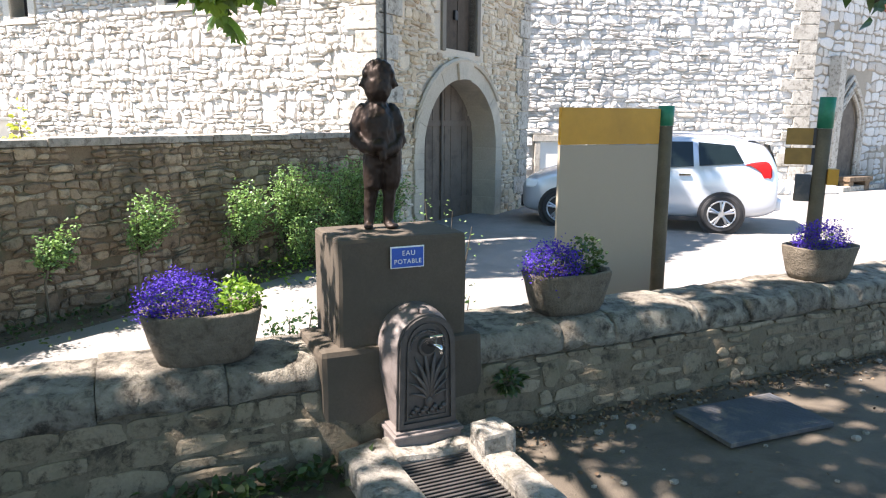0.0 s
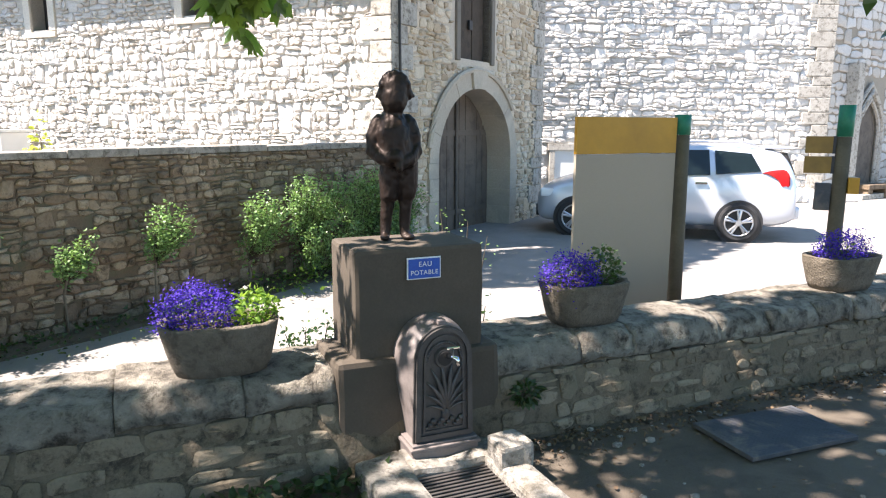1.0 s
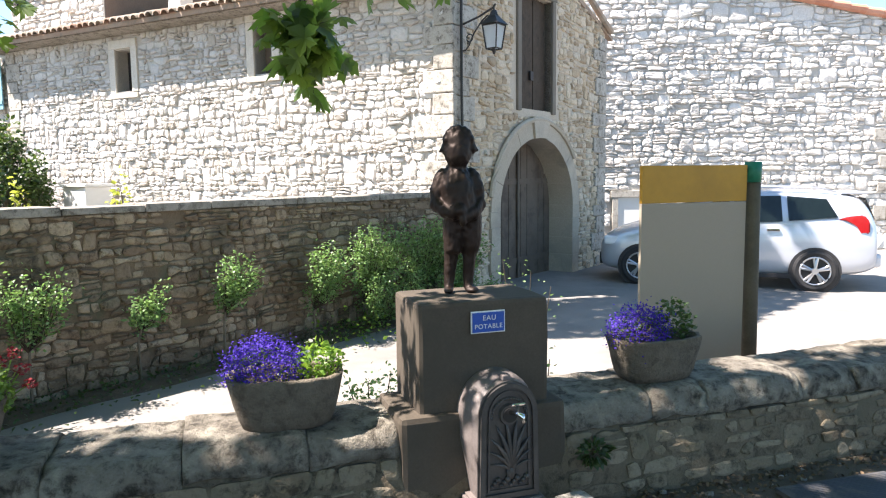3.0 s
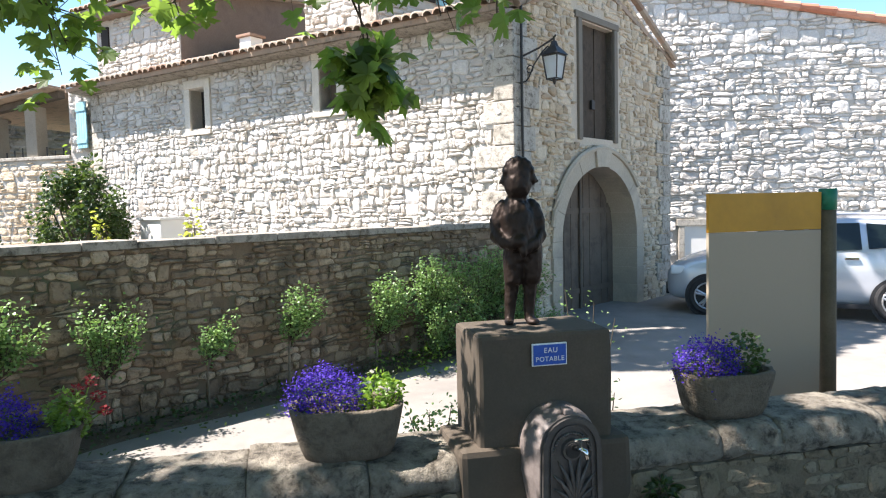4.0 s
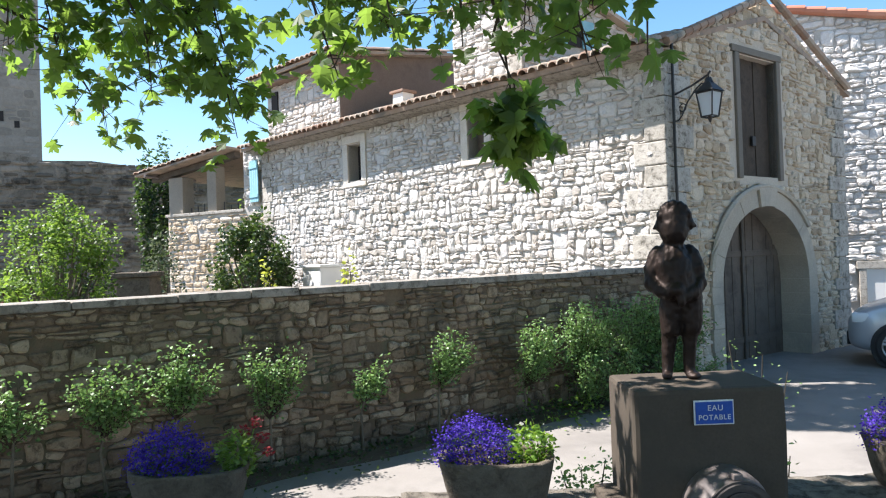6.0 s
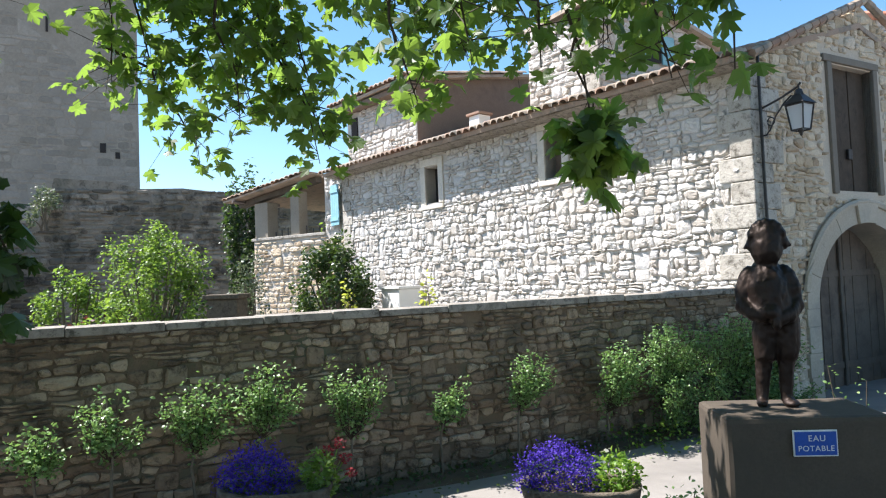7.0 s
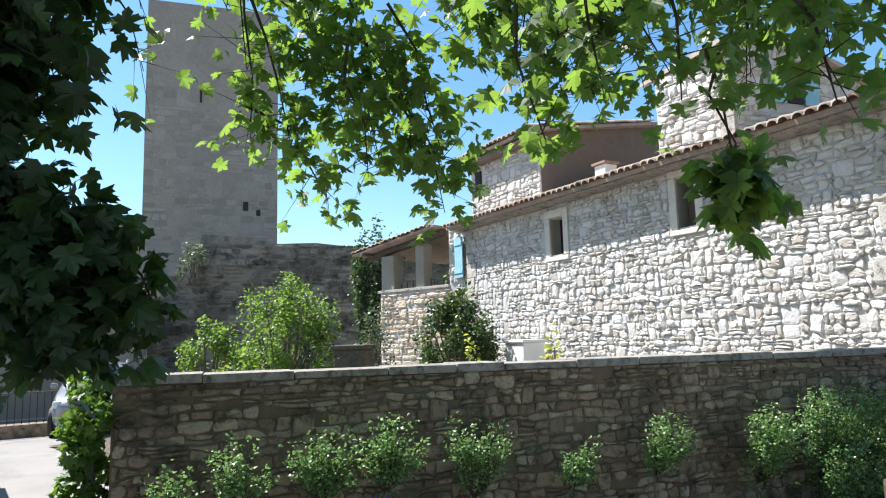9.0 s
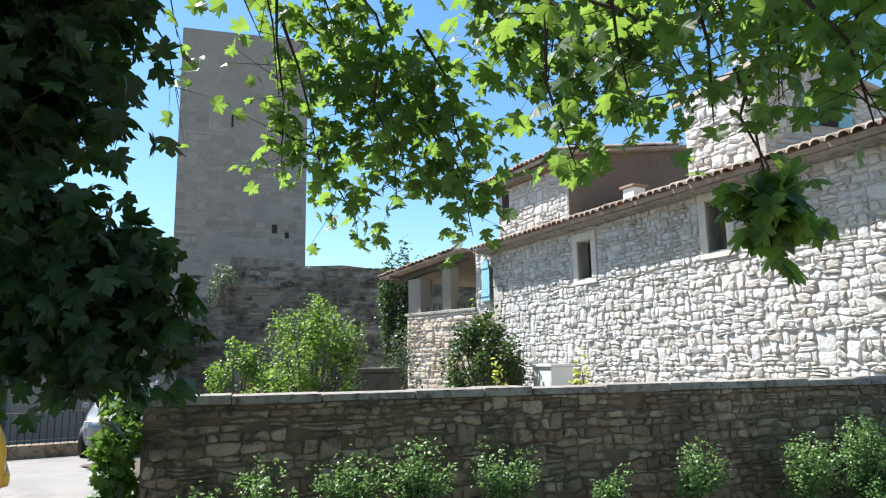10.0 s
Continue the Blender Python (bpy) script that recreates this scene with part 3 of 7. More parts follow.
def plain(name, color, rough=0.4, metal=0.0, coat=0.0):
    m, nt, bs = nodes_of(name)
    pos = world_pos(nt)
    col = mix(nt, tuple(c * 0.9 for c in color), color, noise_tex(nt, 3.0, 3, 0.5, pos))
    nt.links.new(col, bs.inputs["Base Color"])
    bs.inputs["Roughness"].default_value, bs.inputs["Metallic"].default_value, bs.inputs["Coat Weight"].default_value = rough, metal, coat
    return m


CAR_GREY = plain("grey car paint", (0.24, 0.25, 0.27), 0.3, 0.35, 0.8)
CAR_PAINT = plain("silver car paint", (0.5, 0.53, 0.58), 0.28, 0.35, 0.8)
CAR_GLASS = plain("tinted car glass", (0.012, 0.02, 0.018), 0.05, 0.0, 0.6)
ALLOY = plain("alloy wheel", (0.6, 0.6, 0.6), 0.3, 0.8)
CHROME = plain("chrome", (0.75, 0.75, 0.75), 0.12, 1.0)
TAIL_RED = plain("red tail light", (0.36, 0.01, 0.013), 0.15, 0.0, 0.8)
YELLOW_PAINT = plain("yellow car paint", (0.75, 0.42, 0.02), 0.3, 0.0, 0.6)
LAMP_GLASS = plain("frosted lantern glass", (0.72, 0.76, 0.78), 0.25)
WHITE_PAINT = plain("white paint", (0.75, 0.75, 0.72), 0.5)


def leaf_material(name, low, high, glow, through_=0.45, rough=0.45):
    """Leaf: colour for each leaf, and light that shines through it."""
    m, nt, bs = nodes_of(name)
    col = ramp(nt, piece_random(nt), [(0.0, low), (0.75, high), (1.0, tuple(min(1, c * 1.25) for c in high))])
    veins = noise_tex(nt, 35, 4, 0.6, world_pos(nt))
    col = mix(nt, col, ramp(nt, veins, [(0.3, (0.7, 0.72, 0.65)), (0.7, (1, 1, 1))]), 0.7, "MULTIPLY")
    nt.links.new(col, bs.inputs["Base Color"])
    bs.inputs["Roughness"].default_value, bs.inputs["Specular IOR Level"].default_value = rough, 0.45
    tr = nt.nodes.new("ShaderNodeBsdfTranslucent")
    tr.inputs[0].default_value = (*glow, 1)
    ms = nt.nodes.new("ShaderNodeMixShader")
    ms.inputs[0].default_value = through_
    out = nt.nodes["Material Output"]
    nt.links.new(bs.outputs[0], ms.inputs[1]), nt.links.new(tr.outputs[0], ms.inputs[2]), nt.links.new(ms.outputs[0], out.inputs[0])
    return m


LEAF_PLANE = leaf_material("plane tree leaf", (0.022, 0.046, 0.013), (0.05, 0.09, 0.024), (0.3, 0.48, 0.065), 0.42)
LEAF_DARK = leaf_material("dark chestnut leaf", (0.014, 0.03, 0.011), (0.036, 0.066, 0.022), (0.1, 0.19, 0.025), 0.28)
LEAF_ROSE = leaf_material("glossy climber leaf", (0.075, 0.145, 0.04), (0.2, 0.32, 0.115), (0.26, 0.44, 0.1), 0.3, 0.38)
LEAF_BRIGHT = leaf_material("fresh green leaf", (0.07, 0.15, 0.015), (0.15, 0.27, 0.035), (0.3, 0.45, 0.05), 0.4)
LEAF_MID = leaf_material("garden shrub leaf", (0.05, 0.1, 0.016), (0.14, 0.225, 0.04), (0.27, 0.42, 0.05), 0.4)
LEAF_GREY = leaf_material("grey green leaf", (0.08, 0.1, 0.06), (0.16, 0.19, 0.12), (0.15, 0.2, 0.08), 0.25)
LEAF_LAUREL = leaf_material("laurel leaf", (0.025, 0.05, 0.016), (0.055, 0.095, 0.028), (0.12, 0.2, 0.03), 0.25, 0.35)
LEAF_IVY = leaf_material("ivy leaf", (0.04, 0.085, 0.012), (0.09, 0.16, 0.025), (0.18, 0.32, 0.03), 0.35)
LEAF_LIME = leaf_material("yellow green shoot", (0.35, 0.42, 0.05), (0.55, 0.6, 0.1), (0.5, 0.55, 0.08), 0.4)
LEAF_PLUM = leaf_material("dark red leaf", (0.08, 0.018, 0.018), (0.16, 0.04, 0.035), (0.2, 0.04, 0.03), 0.3)
PETAL_BLUE = leaf_material("violet blue petal", (0.03, 0.011, 0.2), (0.085, 0.04, 0.42), (0.09, 0.04, 0.42), 0.25, 0.85)
PETAL_RED = leaf_material("deep red petal", (0.12, 0.006, 0.012), (0.24, 0.014, 0.018), (0.25, 0.015, 0.02), 0.25, 0.6)
PETAL_WHITE = leaf_material("white petal", (0.6, 0.58, 0.5), (0.75, 0.72, 0.65), (0.5, 0.5, 0.4), 0.25, 0.6)
LITTER = leaf_material("dry leaf litter", (0.06, 0.035, 0.02), (0.18, 0.12, 0.07), (0.1, 0.06, 0.03), 0.1, 0.8)

# ---- leaf clouds ----


def leaf_shape(kind):
    """Outline, flat in x and y with a fold in z; the stalk end is at the origin."""
    if kind == "lobed":            # five toothed lobes
        h = [(0, 0), (-0.2, -0.12), (-0.36, -0.04), (-0.64, 0.06), (-0.5, 0.19), (-0.52, 0.3), (-0.29, 0.36), (-0.45, 0.5), (-0.7, 0.72), (-0.45, 0.72), (-0.38, 0.86), (-0.17, 0.68), (-0.22, 0.88), (0, 1.14)]
        o = h + [(-x, y) for x, y in h[-2:0:-1]]
        vs = [(x, y, -0.34 * abs(x) - 0.2 * y * y) for x, y in o] + [(0, 0.36, 0.03)]
        n = len(o)
        return np.array(vs), [(i, (i + 1) % n, n) for i in range(n)]
    if kind == "plane":            # five pointed lobes
        o = [(0, 0), (-0.24, -0.06), (-0.52, 0.12), (-0.4, 0.32), (-0.58, 0.62), (-0.27, 0.66), (0, 1.02), (0.27, 0.66), (0.58, 0.62), (0.4, 0.32), (0.52, 0.12), (0.24, -0.06)]
        vs = [(x, y, -0.25 * abs(x) - 0.12 * y * y) for x, y in o] + [(0, 0.38, 0.03)]
        n = len(o)
        return np.array(vs), [(i, (i + 1) % n, n) for i in range(n)]
    if kind == "oval":
        o = [(0, 0), (-0.22, 0.25), (-0.27, 0.58), (0, 1.0), (0.27, 0.58), (0.22, 0.25)]
        vs = [(x, y, 0.3 * abs(x) - 0.2 * y * y) for x, y in o]
        return np.array(vs), [(0, 1, 5), (1, 2, 4), (1, 4, 5), (2, 3, 4)]
    o = [(-0.12, 0), (-0.3, 0.5), (0, 1.0), (0.3, 0.5), (0.12, 0)]
    return np.array([(x, y, -0.3 * abs(x)) for x, y in o]), [(0, 1, 3, 4), (1, 2, 3)]


def cloud(name, centres, size, kind, material, parent=None, seed=1, droop=0.3, spread=0.5):
    """Leaves at the given places, turned at random: droop points their tips down."""
    rng = np.random.RandomState(seed)
    tv, tf = leaf_shape(kind)
    c = np.asarray(centres, float)
    n = len(c)
    tip = rng.normal(size=(n, 3))
    tip[:, 2] = tip[:, 2] * 0.5 - droop
    tip /= np.linalg.norm(tip, axis=1)[:, None]
    face = rng.normal(size=(n, 3)) * spread + np.array((0, 0, 1.0))
    side = np.cross(tip, face)
    side /= np.linalg.norm(side, axis=1)[:, None] + 1e-9
    face = np.cross(side, tip)
    s = size * rng.uniform(0.6, 1.25, n)
    v = c[:, None, :] + s[:, None, None] * (tv[None, :, 0, None] * side[:, None, :] + tv[None, :, 1, None] * tip[:, None, :] + tv[None, :, 2, None] * face[:, None, :])
    k = len(tv)
    faces = [tuple(i + a * k for i in f) for a in range(n) for f in tf]
    me = mesh_of(name, v.reshape(-1, 3), faces, material)
    ob = new(name, me)
    ob.parent = parent
    return tagged(ob, kind="stuff")


def ball_points(rng, centre, radii, n, shell=0.35):
    """Places in an ellipsoid, thicker towards its outside."""
    d = rng.normal(size=(n, 3))
    d /= np.linalg.norm(d, axis=1)[:, None]
    r = (shell + (1 - shell) * rng.uniform(0, 1, n)) ** 0.6
    return np.array(centre) + d * r[:, None] * np.array(radii)


# ---- barn roof, openings, gate ----
barn_roof = thing("roof_barn", SIDE, "low-pitched barn roof of weathered clay tiles", "roof", kind="structure")
RISE = (PEAK_Z - EAVE) / 2.95
PITCH = 0.3                                           # the roof lies lower than the raised gable edge
SLOPE = math.degrees(math.atan(PITCH))
SHEAR = math.tan(radians(90 - (FA - SA)))            # the gable is not quite square to the side


def roof_deck():
    bm = bmesh.new()
    for x0, x1, y0, z0, y1, z1 in ((-0.35, SIDE_L + 0.02, -0.46, EAVE - 0.46 * PITCH + 0.02, 2.95, EAVE + 2.95 * PITCH + 0.02), (-0.35, SIDE_L + 0.02, 6.1, EAVE - 0.32 * PITCH, 2.95, EAVE + 2.95 * PITCH)):
        q = []
        for dz in (0, 0.09):
            for x, y, z in ((x0, y0, z0), (x1, y0, z0), (x1, y1, z1), (x0, y1, z1)):
                q.append(bm.verts.new((x + (SHEAR * y + 0.03 if x > 0 else 0), y, z + dz)))
        for f in ((3, 2, 1, 0), (4, 5, 6, 7), (0, 1, 5, 4), (1, 2, 6, 5), (2, 3, 7, 6), (3, 0, 4, 7)):
            bm.faces.new([q[i] for i in f])
    return bm


part("deck", roof_deck(), TILE, barn_roof, "mortared roof deck and verge")
roof_tiles(barn_roof, pose(-0.35, -0.54, EAVE - 0.5 * PITCH + 0.08, SLOPE), SIDE_L + 0.45, 3.6, TILE, 7, 0.2, 0.055)
bm = prism([(-0.4, EAVE - 0.125), (-0.02, EAVE - 0.16), (-0.02, EAVE - 0.02), (-0.4, EAVE - 0.102)], -SIDE_L - 0.05, 0.3)
bm.transform(pose(0, 0, 0, 0, 0, 90))
part("eave_fillet", bm, CAP_STONE, barn_roof, "mortar fillet under the eave tiles")
bm = bmesh.new()                                       # verge course along the gable
for sgn, n in ((1, 15), (-1, 14)):
    for k in range(n):
        f = k / n
        x = (PEAK_X * f) if sgn > 0 else FRONT_L + 0.1 - (FRONT_L - PEAK_X + 0.1) * f
        z = EAVE + (PEAK_Z - EAVE) * f + 0.06
        p = SIDE.inverted() @ FRONT @ Vector((x, -0.1, z))
        q = SIDE.inverted() @ FRONT @ Vector((x + sgn * 0.24, -0.1, z + 0.24 * RISE))
        add_tube(bm, [p, q], [0.075, 0.062], 7)
part("verge", bm, TILE, barn_roof, "line of tiles along the gable edge")


def window_frame(wall, x0, x1, z0, z1, w, name="window_1", inner=None, label="", lintel=0.0, rec=0.28):
    """Dressed stone surround with a pane behind, near-black for shade unless another is given."""
    win = thing(name, wall.matrix_world.copy(), label, "window", kind="structure")
    part("jamb", boxm(x0 - w, x0, -0.045, 0.3, z0 - 0.04, z1 + 0.02, 0.012), WINDOW_STONE, win)
    part("jamb", boxm(x1, x1 + w, -0.045, 0.3, z0 - 0.02, z1 + 0.04, 0.012), WINDOW_STONE, win)
    part("lintel", boxm(x0 - w - lintel, x1 + w + lintel, -0.05, 0.3, z1 + 0.022, z1 + w * 1.15, 0.012), WINDOW_STONE, win)
    part("window_sill", boxm(x0 - w, x1 + w, -0.06, 0.3, z0 - 0.14, z0 - 0.042, 0.012), WINDOW_STONE, win)
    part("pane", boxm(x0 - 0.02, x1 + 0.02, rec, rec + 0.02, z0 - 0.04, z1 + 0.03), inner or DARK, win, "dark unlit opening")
    return win


window_frame(barn_side, W1[0], W1[1], W1[2], W1[3], 0.17, "window_1", label="small barn window with a dressed stone surround")
window_frame(barn_side, W2[0], W2[1], W2[2], W2[3], 0.17, "window_2", label="small barn window with a dressed stone surround", inner=DOOR_WOOD)

LOFT_STONE = surface("grey cement surround", [(0.2, (0.17, 0.148, 0.118)), (0.8, (0.235, 0.208, 0.17))], scale=3, fine=60, bumpy=0.4, dist=0.01, stain=(0.17, 0.15, 0.125), stain_scale=3)
LOFT_WOOD = surface("dark brown loft wood", [(0.2, (0.05, 0.036, 0.025)), (0.8, (0.105, 0.078, 0.055))], scale=4, fine=60, bumpy=0.6, dist=0.01, stain=(0.04, 0.03, 0.022), stain_scale=4)
hatch = thing("loft_hatch", FRONT, "tall dark brown plank loft door in a rendered surround", "door")
part("jamb", boxm(HW[0] - 0.13, HW[0], -0.05, 0.35, HW[2] - 0.05, HW[3] + 0.02, 0.015), LOFT_STONE, hatch, "grey rendered jamb")
part("jamb", boxm(HW[1], HW[1] + 0.13, -0.05, 0.35, HW[2] - 0.05, HW[3] + 0.02, 0.015), LOFT_STONE, hatch, "grey rendered jamb")
part("lintel", boxm(HW[0] - 0.22, HW[1] + 0.18, -0.05, 0.35, HW[3] + 0.022, HW[3] + 0.14, 0.015), LOFT_STONE, hatch, "grey rendered lintel")
for k in range(5):
    w = (HW[1] - HW[0]) / 5
    part("plank", boxm(HW[0] + k * w + 0.004, HW[0] + (k + 1) * w - 0.004, 0.14 - 0.012 * (k % 2), 0.19, HW[2], HW[3], 0.004), LOFT_WOOD, hatch)
part("backing", boxm(HW[0] - 0.01, HW[1] + 0.01, 0.2, 0.24, HW[2] - 0.05, HW[3] + 0.02), OLD_WOOD, hatch)
part("latch", boxm(HW[0] + 0.55, HW[0] + 0.66, 0.08, 0.13, HW[2] + 0.55, HW[2] + 0.72, 0.01), IRON_BLACK, hatch, "black iron latch")

gate = thing("arched_gate", FRONT, "arched brown plank gate deep in a stone arch", "gate")
for k in range(12):
    w = 2 * ARCH_R / 12
    a = ARCH_X - ARCH_R + k * w
    mid = min(0.999, abs(a + w / 2 - ARCH_X) / ARCH_R)
    top = ARCH_Z + ARCH_R * math.sqrt(1 - mid * mid) * 0.93 + 0.12
    part("plank", boxm(a + 0.004, a + w - 0.004, 0.50 - 0.006 * (k % 3), 0.55, -0.42, top, 0.005), DOOR_WOOD, gate)
for z in (-0.1, 1.45):
    part("rail", boxm(ARCH_X - ARCH_R + 0.02, ARCH_X + ARCH_R - 0.02, 0.475, 0.492, z, z + 0.11, 0.006), DOOR_WOOD, gate)
part("closing_edge", boxm(ARCH_X + 0.05, ARCH_X + 0.1, 0.45, 0.49, -0.4, ARCH_Z + 1.2, 0.005), OLD_WOOD, gate)


def arch_stones():
    """Voussoirs and jamb blocks round the gate, standing a little proud."""
    surround = thing("trim_gate_arch", FRONT, "dressed limestone arch round the gate", "arch", kind="structure")
    n, w = 9, 0.29
    for k in range(n):
        a0, a1 = math.pi * k / n + 0.002, math.pi * (k + 1) / n - 0.002
        big = 1.25 if k == n // 2 else 1.0
        out = []
        for f in range(5):
            a = a0 + (a1 - a0) * f / 4
            out.append((ARCH_X + (ARCH_R - 0.008) * math.cos(a), ARCH_Z + (0.93 * ARCH_R - 0.008) * math.sin(a)))
        for f in range(4, -1, -1):
            a = a0 + (a1 - a0) * f / 4
            r = ARCH_R + w * big
            out.append((ARCH_X + r * math.cos(a), ARCH_Z + (0.93 * ARCH_R + w * big) * math.sin(a)))
        part("voussoir", prism(out, -0.06 - 0.004 * (k % 2) - 0.05 * (big > 1), 0.592), GATE_STONE, surround)
    for sgn in (-1, 1):
        z = -0.45
        for k, h in enumerate((0.42, 0.36, 0.4, 0.27)):
            x0, x1 = sorted((ARCH_X + sgn * (ARCH_R - 0.008), ARCH_X + sgn * (ARCH_R + 0.28 + 0.03 * (k % 2))))
            part("jamb_block", boxm(x0, x1, -0.06, 0.592, z + 0.002, min(z + h, ARCH_Z) - 0.002, 0.006), GATE_STONE, surround)
            z += h
    hood = bmesh.new()                              # thin hood moulding over the arch
    pts = [(ARCH_X + (ARCH_R + 0.33) * math.cos(math.pi * k / 20), -0.07, ARCH_Z + (0.93 * ARCH_R + 0.33) * math.sin(math.pi * k / 20)) for k in range(4, 20)]
    add_tube(hood, pts, 0.05, 6)
    part("hood_mould", hood, GATE_STONE, surround)


arch_stones()


def quoins(wall, x0, sgn, z0, z1, seed, lens=(0.62, 0.34), material=None, depth=-0.055):
    rng = random.Random(seed)
    z, k = z0, 0
    while z < z1 - 0.1:
        h = rng.uniform(0.24, 0.42)
        l = lens[k % 2] * rng.uniform(0.85, 1.15)
        a, b = sorted((x0, x0 + sgn * l))
        part("quoin", boxm(a, b, depth, 0.05, z + 0.006, min(z + h, z1) - 0.006, 0.018), material or CUT_STONE, wall)
        z += h
        k += 1


quoins(barn_side, SIDE_L + 0.05, -1, -0.4, EAVE - 0.12, 3)
quoins(barn_front, 0.0, 1, -0.4, EAVE - 0.05, 4, (0.4, 0.62))
quoins(barn_front, FRONT_L, -1, -0.4, EAVE - 0.05, 5, (0.4, 0.6))
quoins(barn_side, 0.0, 1, -0.4, EAVE - 0.12, 6, (0.35, 0.5))

pipe = thing("corner_cable_pipe", FRONT, "thin dark cable pipe down the barn corner", "pipe")
part("pipe", tube([(0.13, -0.1, 4.75), (0.12, -0.1, 3.0), (0.14, -0.1, 1.2), (0.13, -0.1, -0.3)], 0.022, 6), IRON_BLACK, pipe)


def lantern():
    """Wall lantern on a scrolled bracket."""
    o = thing("wall_lantern", FRONT @ pose(0.17, -0.06, 3.98) @ Matrix.Scale(0.82, 4), "black iron wall lantern with frosted panes on a scrolled bracket", "lantern")
    part("bracket", tube([(0.0, 0, -0.02), (0.0, -0.4, 0.08), (0.0, -0.72, 0.2), (0.0, -0.78, 0.26)], 0.02, 6), IRON_BLACK, o)
    bm = bmesh.new()
    pts = [(0, -0.02, -0.5), (0, -0.1, -0.5), (0, -0.18, -0.42), (0, -0.3, -0.2), (0, -0.48, 0.0), (0, -0.6, 0.08), (0, -0.66, 0.04), (0, -0.62, -0.02), (0, -0.56, 0.02)]
    add_tube(bm, pts, 0.016, 6)
    pts = [(0, -0.2 + 0.07 * math.cos(a * 0.6), -0.28 + 0.07 * math.sin(a * 0.6)) for a in range(11)]
    add_tube(bm, pts, 0.012, 5)
    part("scroll", bm, IRON_BLACK, o)
    c = (0.0, -0.74)
    low = pose(0, 0, -0.12)
    body = part("lantern_frame", bmesh.new(), IRON_BLACK, o)
    bm = bmesh.new()
    hs = [(0.155, 0.0), (0.105, -0.42)]
    for a in range(4):
        t0 = math.pi / 4 + a * math.pi / 2
        for (r0, z0), (r1, z1) in zip(hs, hs[1:]):
            add_tube(bm, [(c[0] + r0 * math.cos(t0) * 1.41, c[1] + r0 * math.sin(t0) * 1.41, z0), (c[0] + r1 * math.cos(t0) * 1.41, c[1] + r1 * math.sin(t0) * 1.41, z1)], 0.014, 5)
    for r, z in hs:
        ring = [(c[0] + r * 1.41 * math.cos(math.pi / 4 + a * math.pi / 2), c[1] + r * 1.41 * math.sin(math.pi / 4 + a * math.pi / 2), z) for a in range(5)]
        add_tube(bm, ring, 0.015, 5)
    add_tube(bm, [(c[0], c[1], 0.36), (c[0], c[1], 0.2)], 0.016, 6)
    add_tube(bm, [(c[0], c[1], -0.42), (c[0], c[1], -0.52)], [0.05, 0.015], 6)
    bm.to_mesh(body.data)
    bm.free()
    body.matrix_basis = low
    for k, (dx, dy) in enumerate(((1, 0), (-1, 0), (0, 1), (0, -1))):
        bm = bmesh.new()
        q = []
        for (r, z) in ((0.145, -0.01), (0.098, -0.41)):
            for s in (-1, 1):
                q.append(bm.verts.new((c[0] + dx * r + dy * s * r * 0.96, c[1] + dy * r + dx * s * r * 0.96, z)))
        bm.faces.new((q[0], q[1], q[3], q[2]))
        bmesh.ops.solidify(bm, geom=bm.faces[:], thickness=0.004)
        part("pane", bm, LAMP_GLASS, o, "frosted pale pane").matrix_basis = low
    bm = bmesh.new()
    bmesh.ops.create_cone(bm, segments=4, radius1=0.27, radius2=0.08, depth=0.17, cap_ends=True, matrix=pose(c[0], c[1], 0.1, 0, 0, 45))
    bmesh.ops.create_cone(bm, segments=8, radius1=0.085, radius2=0.05, depth=0.1, cap_ends=True, matrix=pose(c[0], c[1], 0.22))
    part("hood", bm, IRON_BLACK, o).matrix_basis = low


lantern()

# ---- loggia wing at the barn's far end ----
LOG = frame_at(-15.35, 15.75, -5.0)
LOG_L = 4.0
loggia = thing("loggia_house", LOG, "small stone house wing with an open roofed loggia", "house")
part("wall", boxm(0, LOG_L + 0.6, 0, 0.4, -0.7, 3.05), MORTAR, loggia)
part("wall", boxm(0, 0.4, 0.402, 4.0, -0.7, 3.05), MORTAR, loggia)
part("floor", boxm(0.4, LOG_L + 0.5, 0.402, 4.0, 2.6, 2.75), PLASTER, loggia)
part("sill", boxm(-0.06, 3.0, -0.06, 0.46, 3.052, 3.14, 0.015), CUT_STONE, loggia, "pale stone sill")
part("pillar", boxm(0.05, 0.62, 0.0, 0.42, 3.142, 4.2, 0.015), PLASTER, loggia)
part("pillar", boxm(1.55, 1.9, 0.05, 0.4, 3.142, 4.42, 0.015), PLASTER, loggia)
part("wall", boxm(3.0, LOG_L + 0.4, 0.0, 0.4, 3.052, 4.75), MORTAR, loggia)
part("back_wall", boxm(0.4, LOG_L + 0.5, 3.7, 4.0, 2.752, 3.5), PLASTER, loggia)
part("beam", boxm(-0.2, 3.2, 0.1, 0.32, 4.42, 4.58), OLD_WOOD, loggia).matrix_basis = pose(0, 0, -0.2, 0, -7.5, 0)
bm = bmesh.new()
add_box(bm, -0.45, 3.3, -0.3, 4.2, 4.4, 4.46, 0.01)
part("roof", bm, TILE, loggia, "shed roof of clay tiles").matrix_basis = pose(0, 0, 0.0, 0, -7.5, 0)
roof_tiles(loggia, pose(0, 0, 0, 0, -7.5, 0) @ pose(-0.45, -0.35, 4.45), 3.7, 4.4, TILE, 9, 0.2, 0.035, count=60)
part("gutter", tube([(-0.5, -0.38, 4.3), (-0.5, 1.5, 4.3)], 0.05, 6), IRON_PALE, loggia)
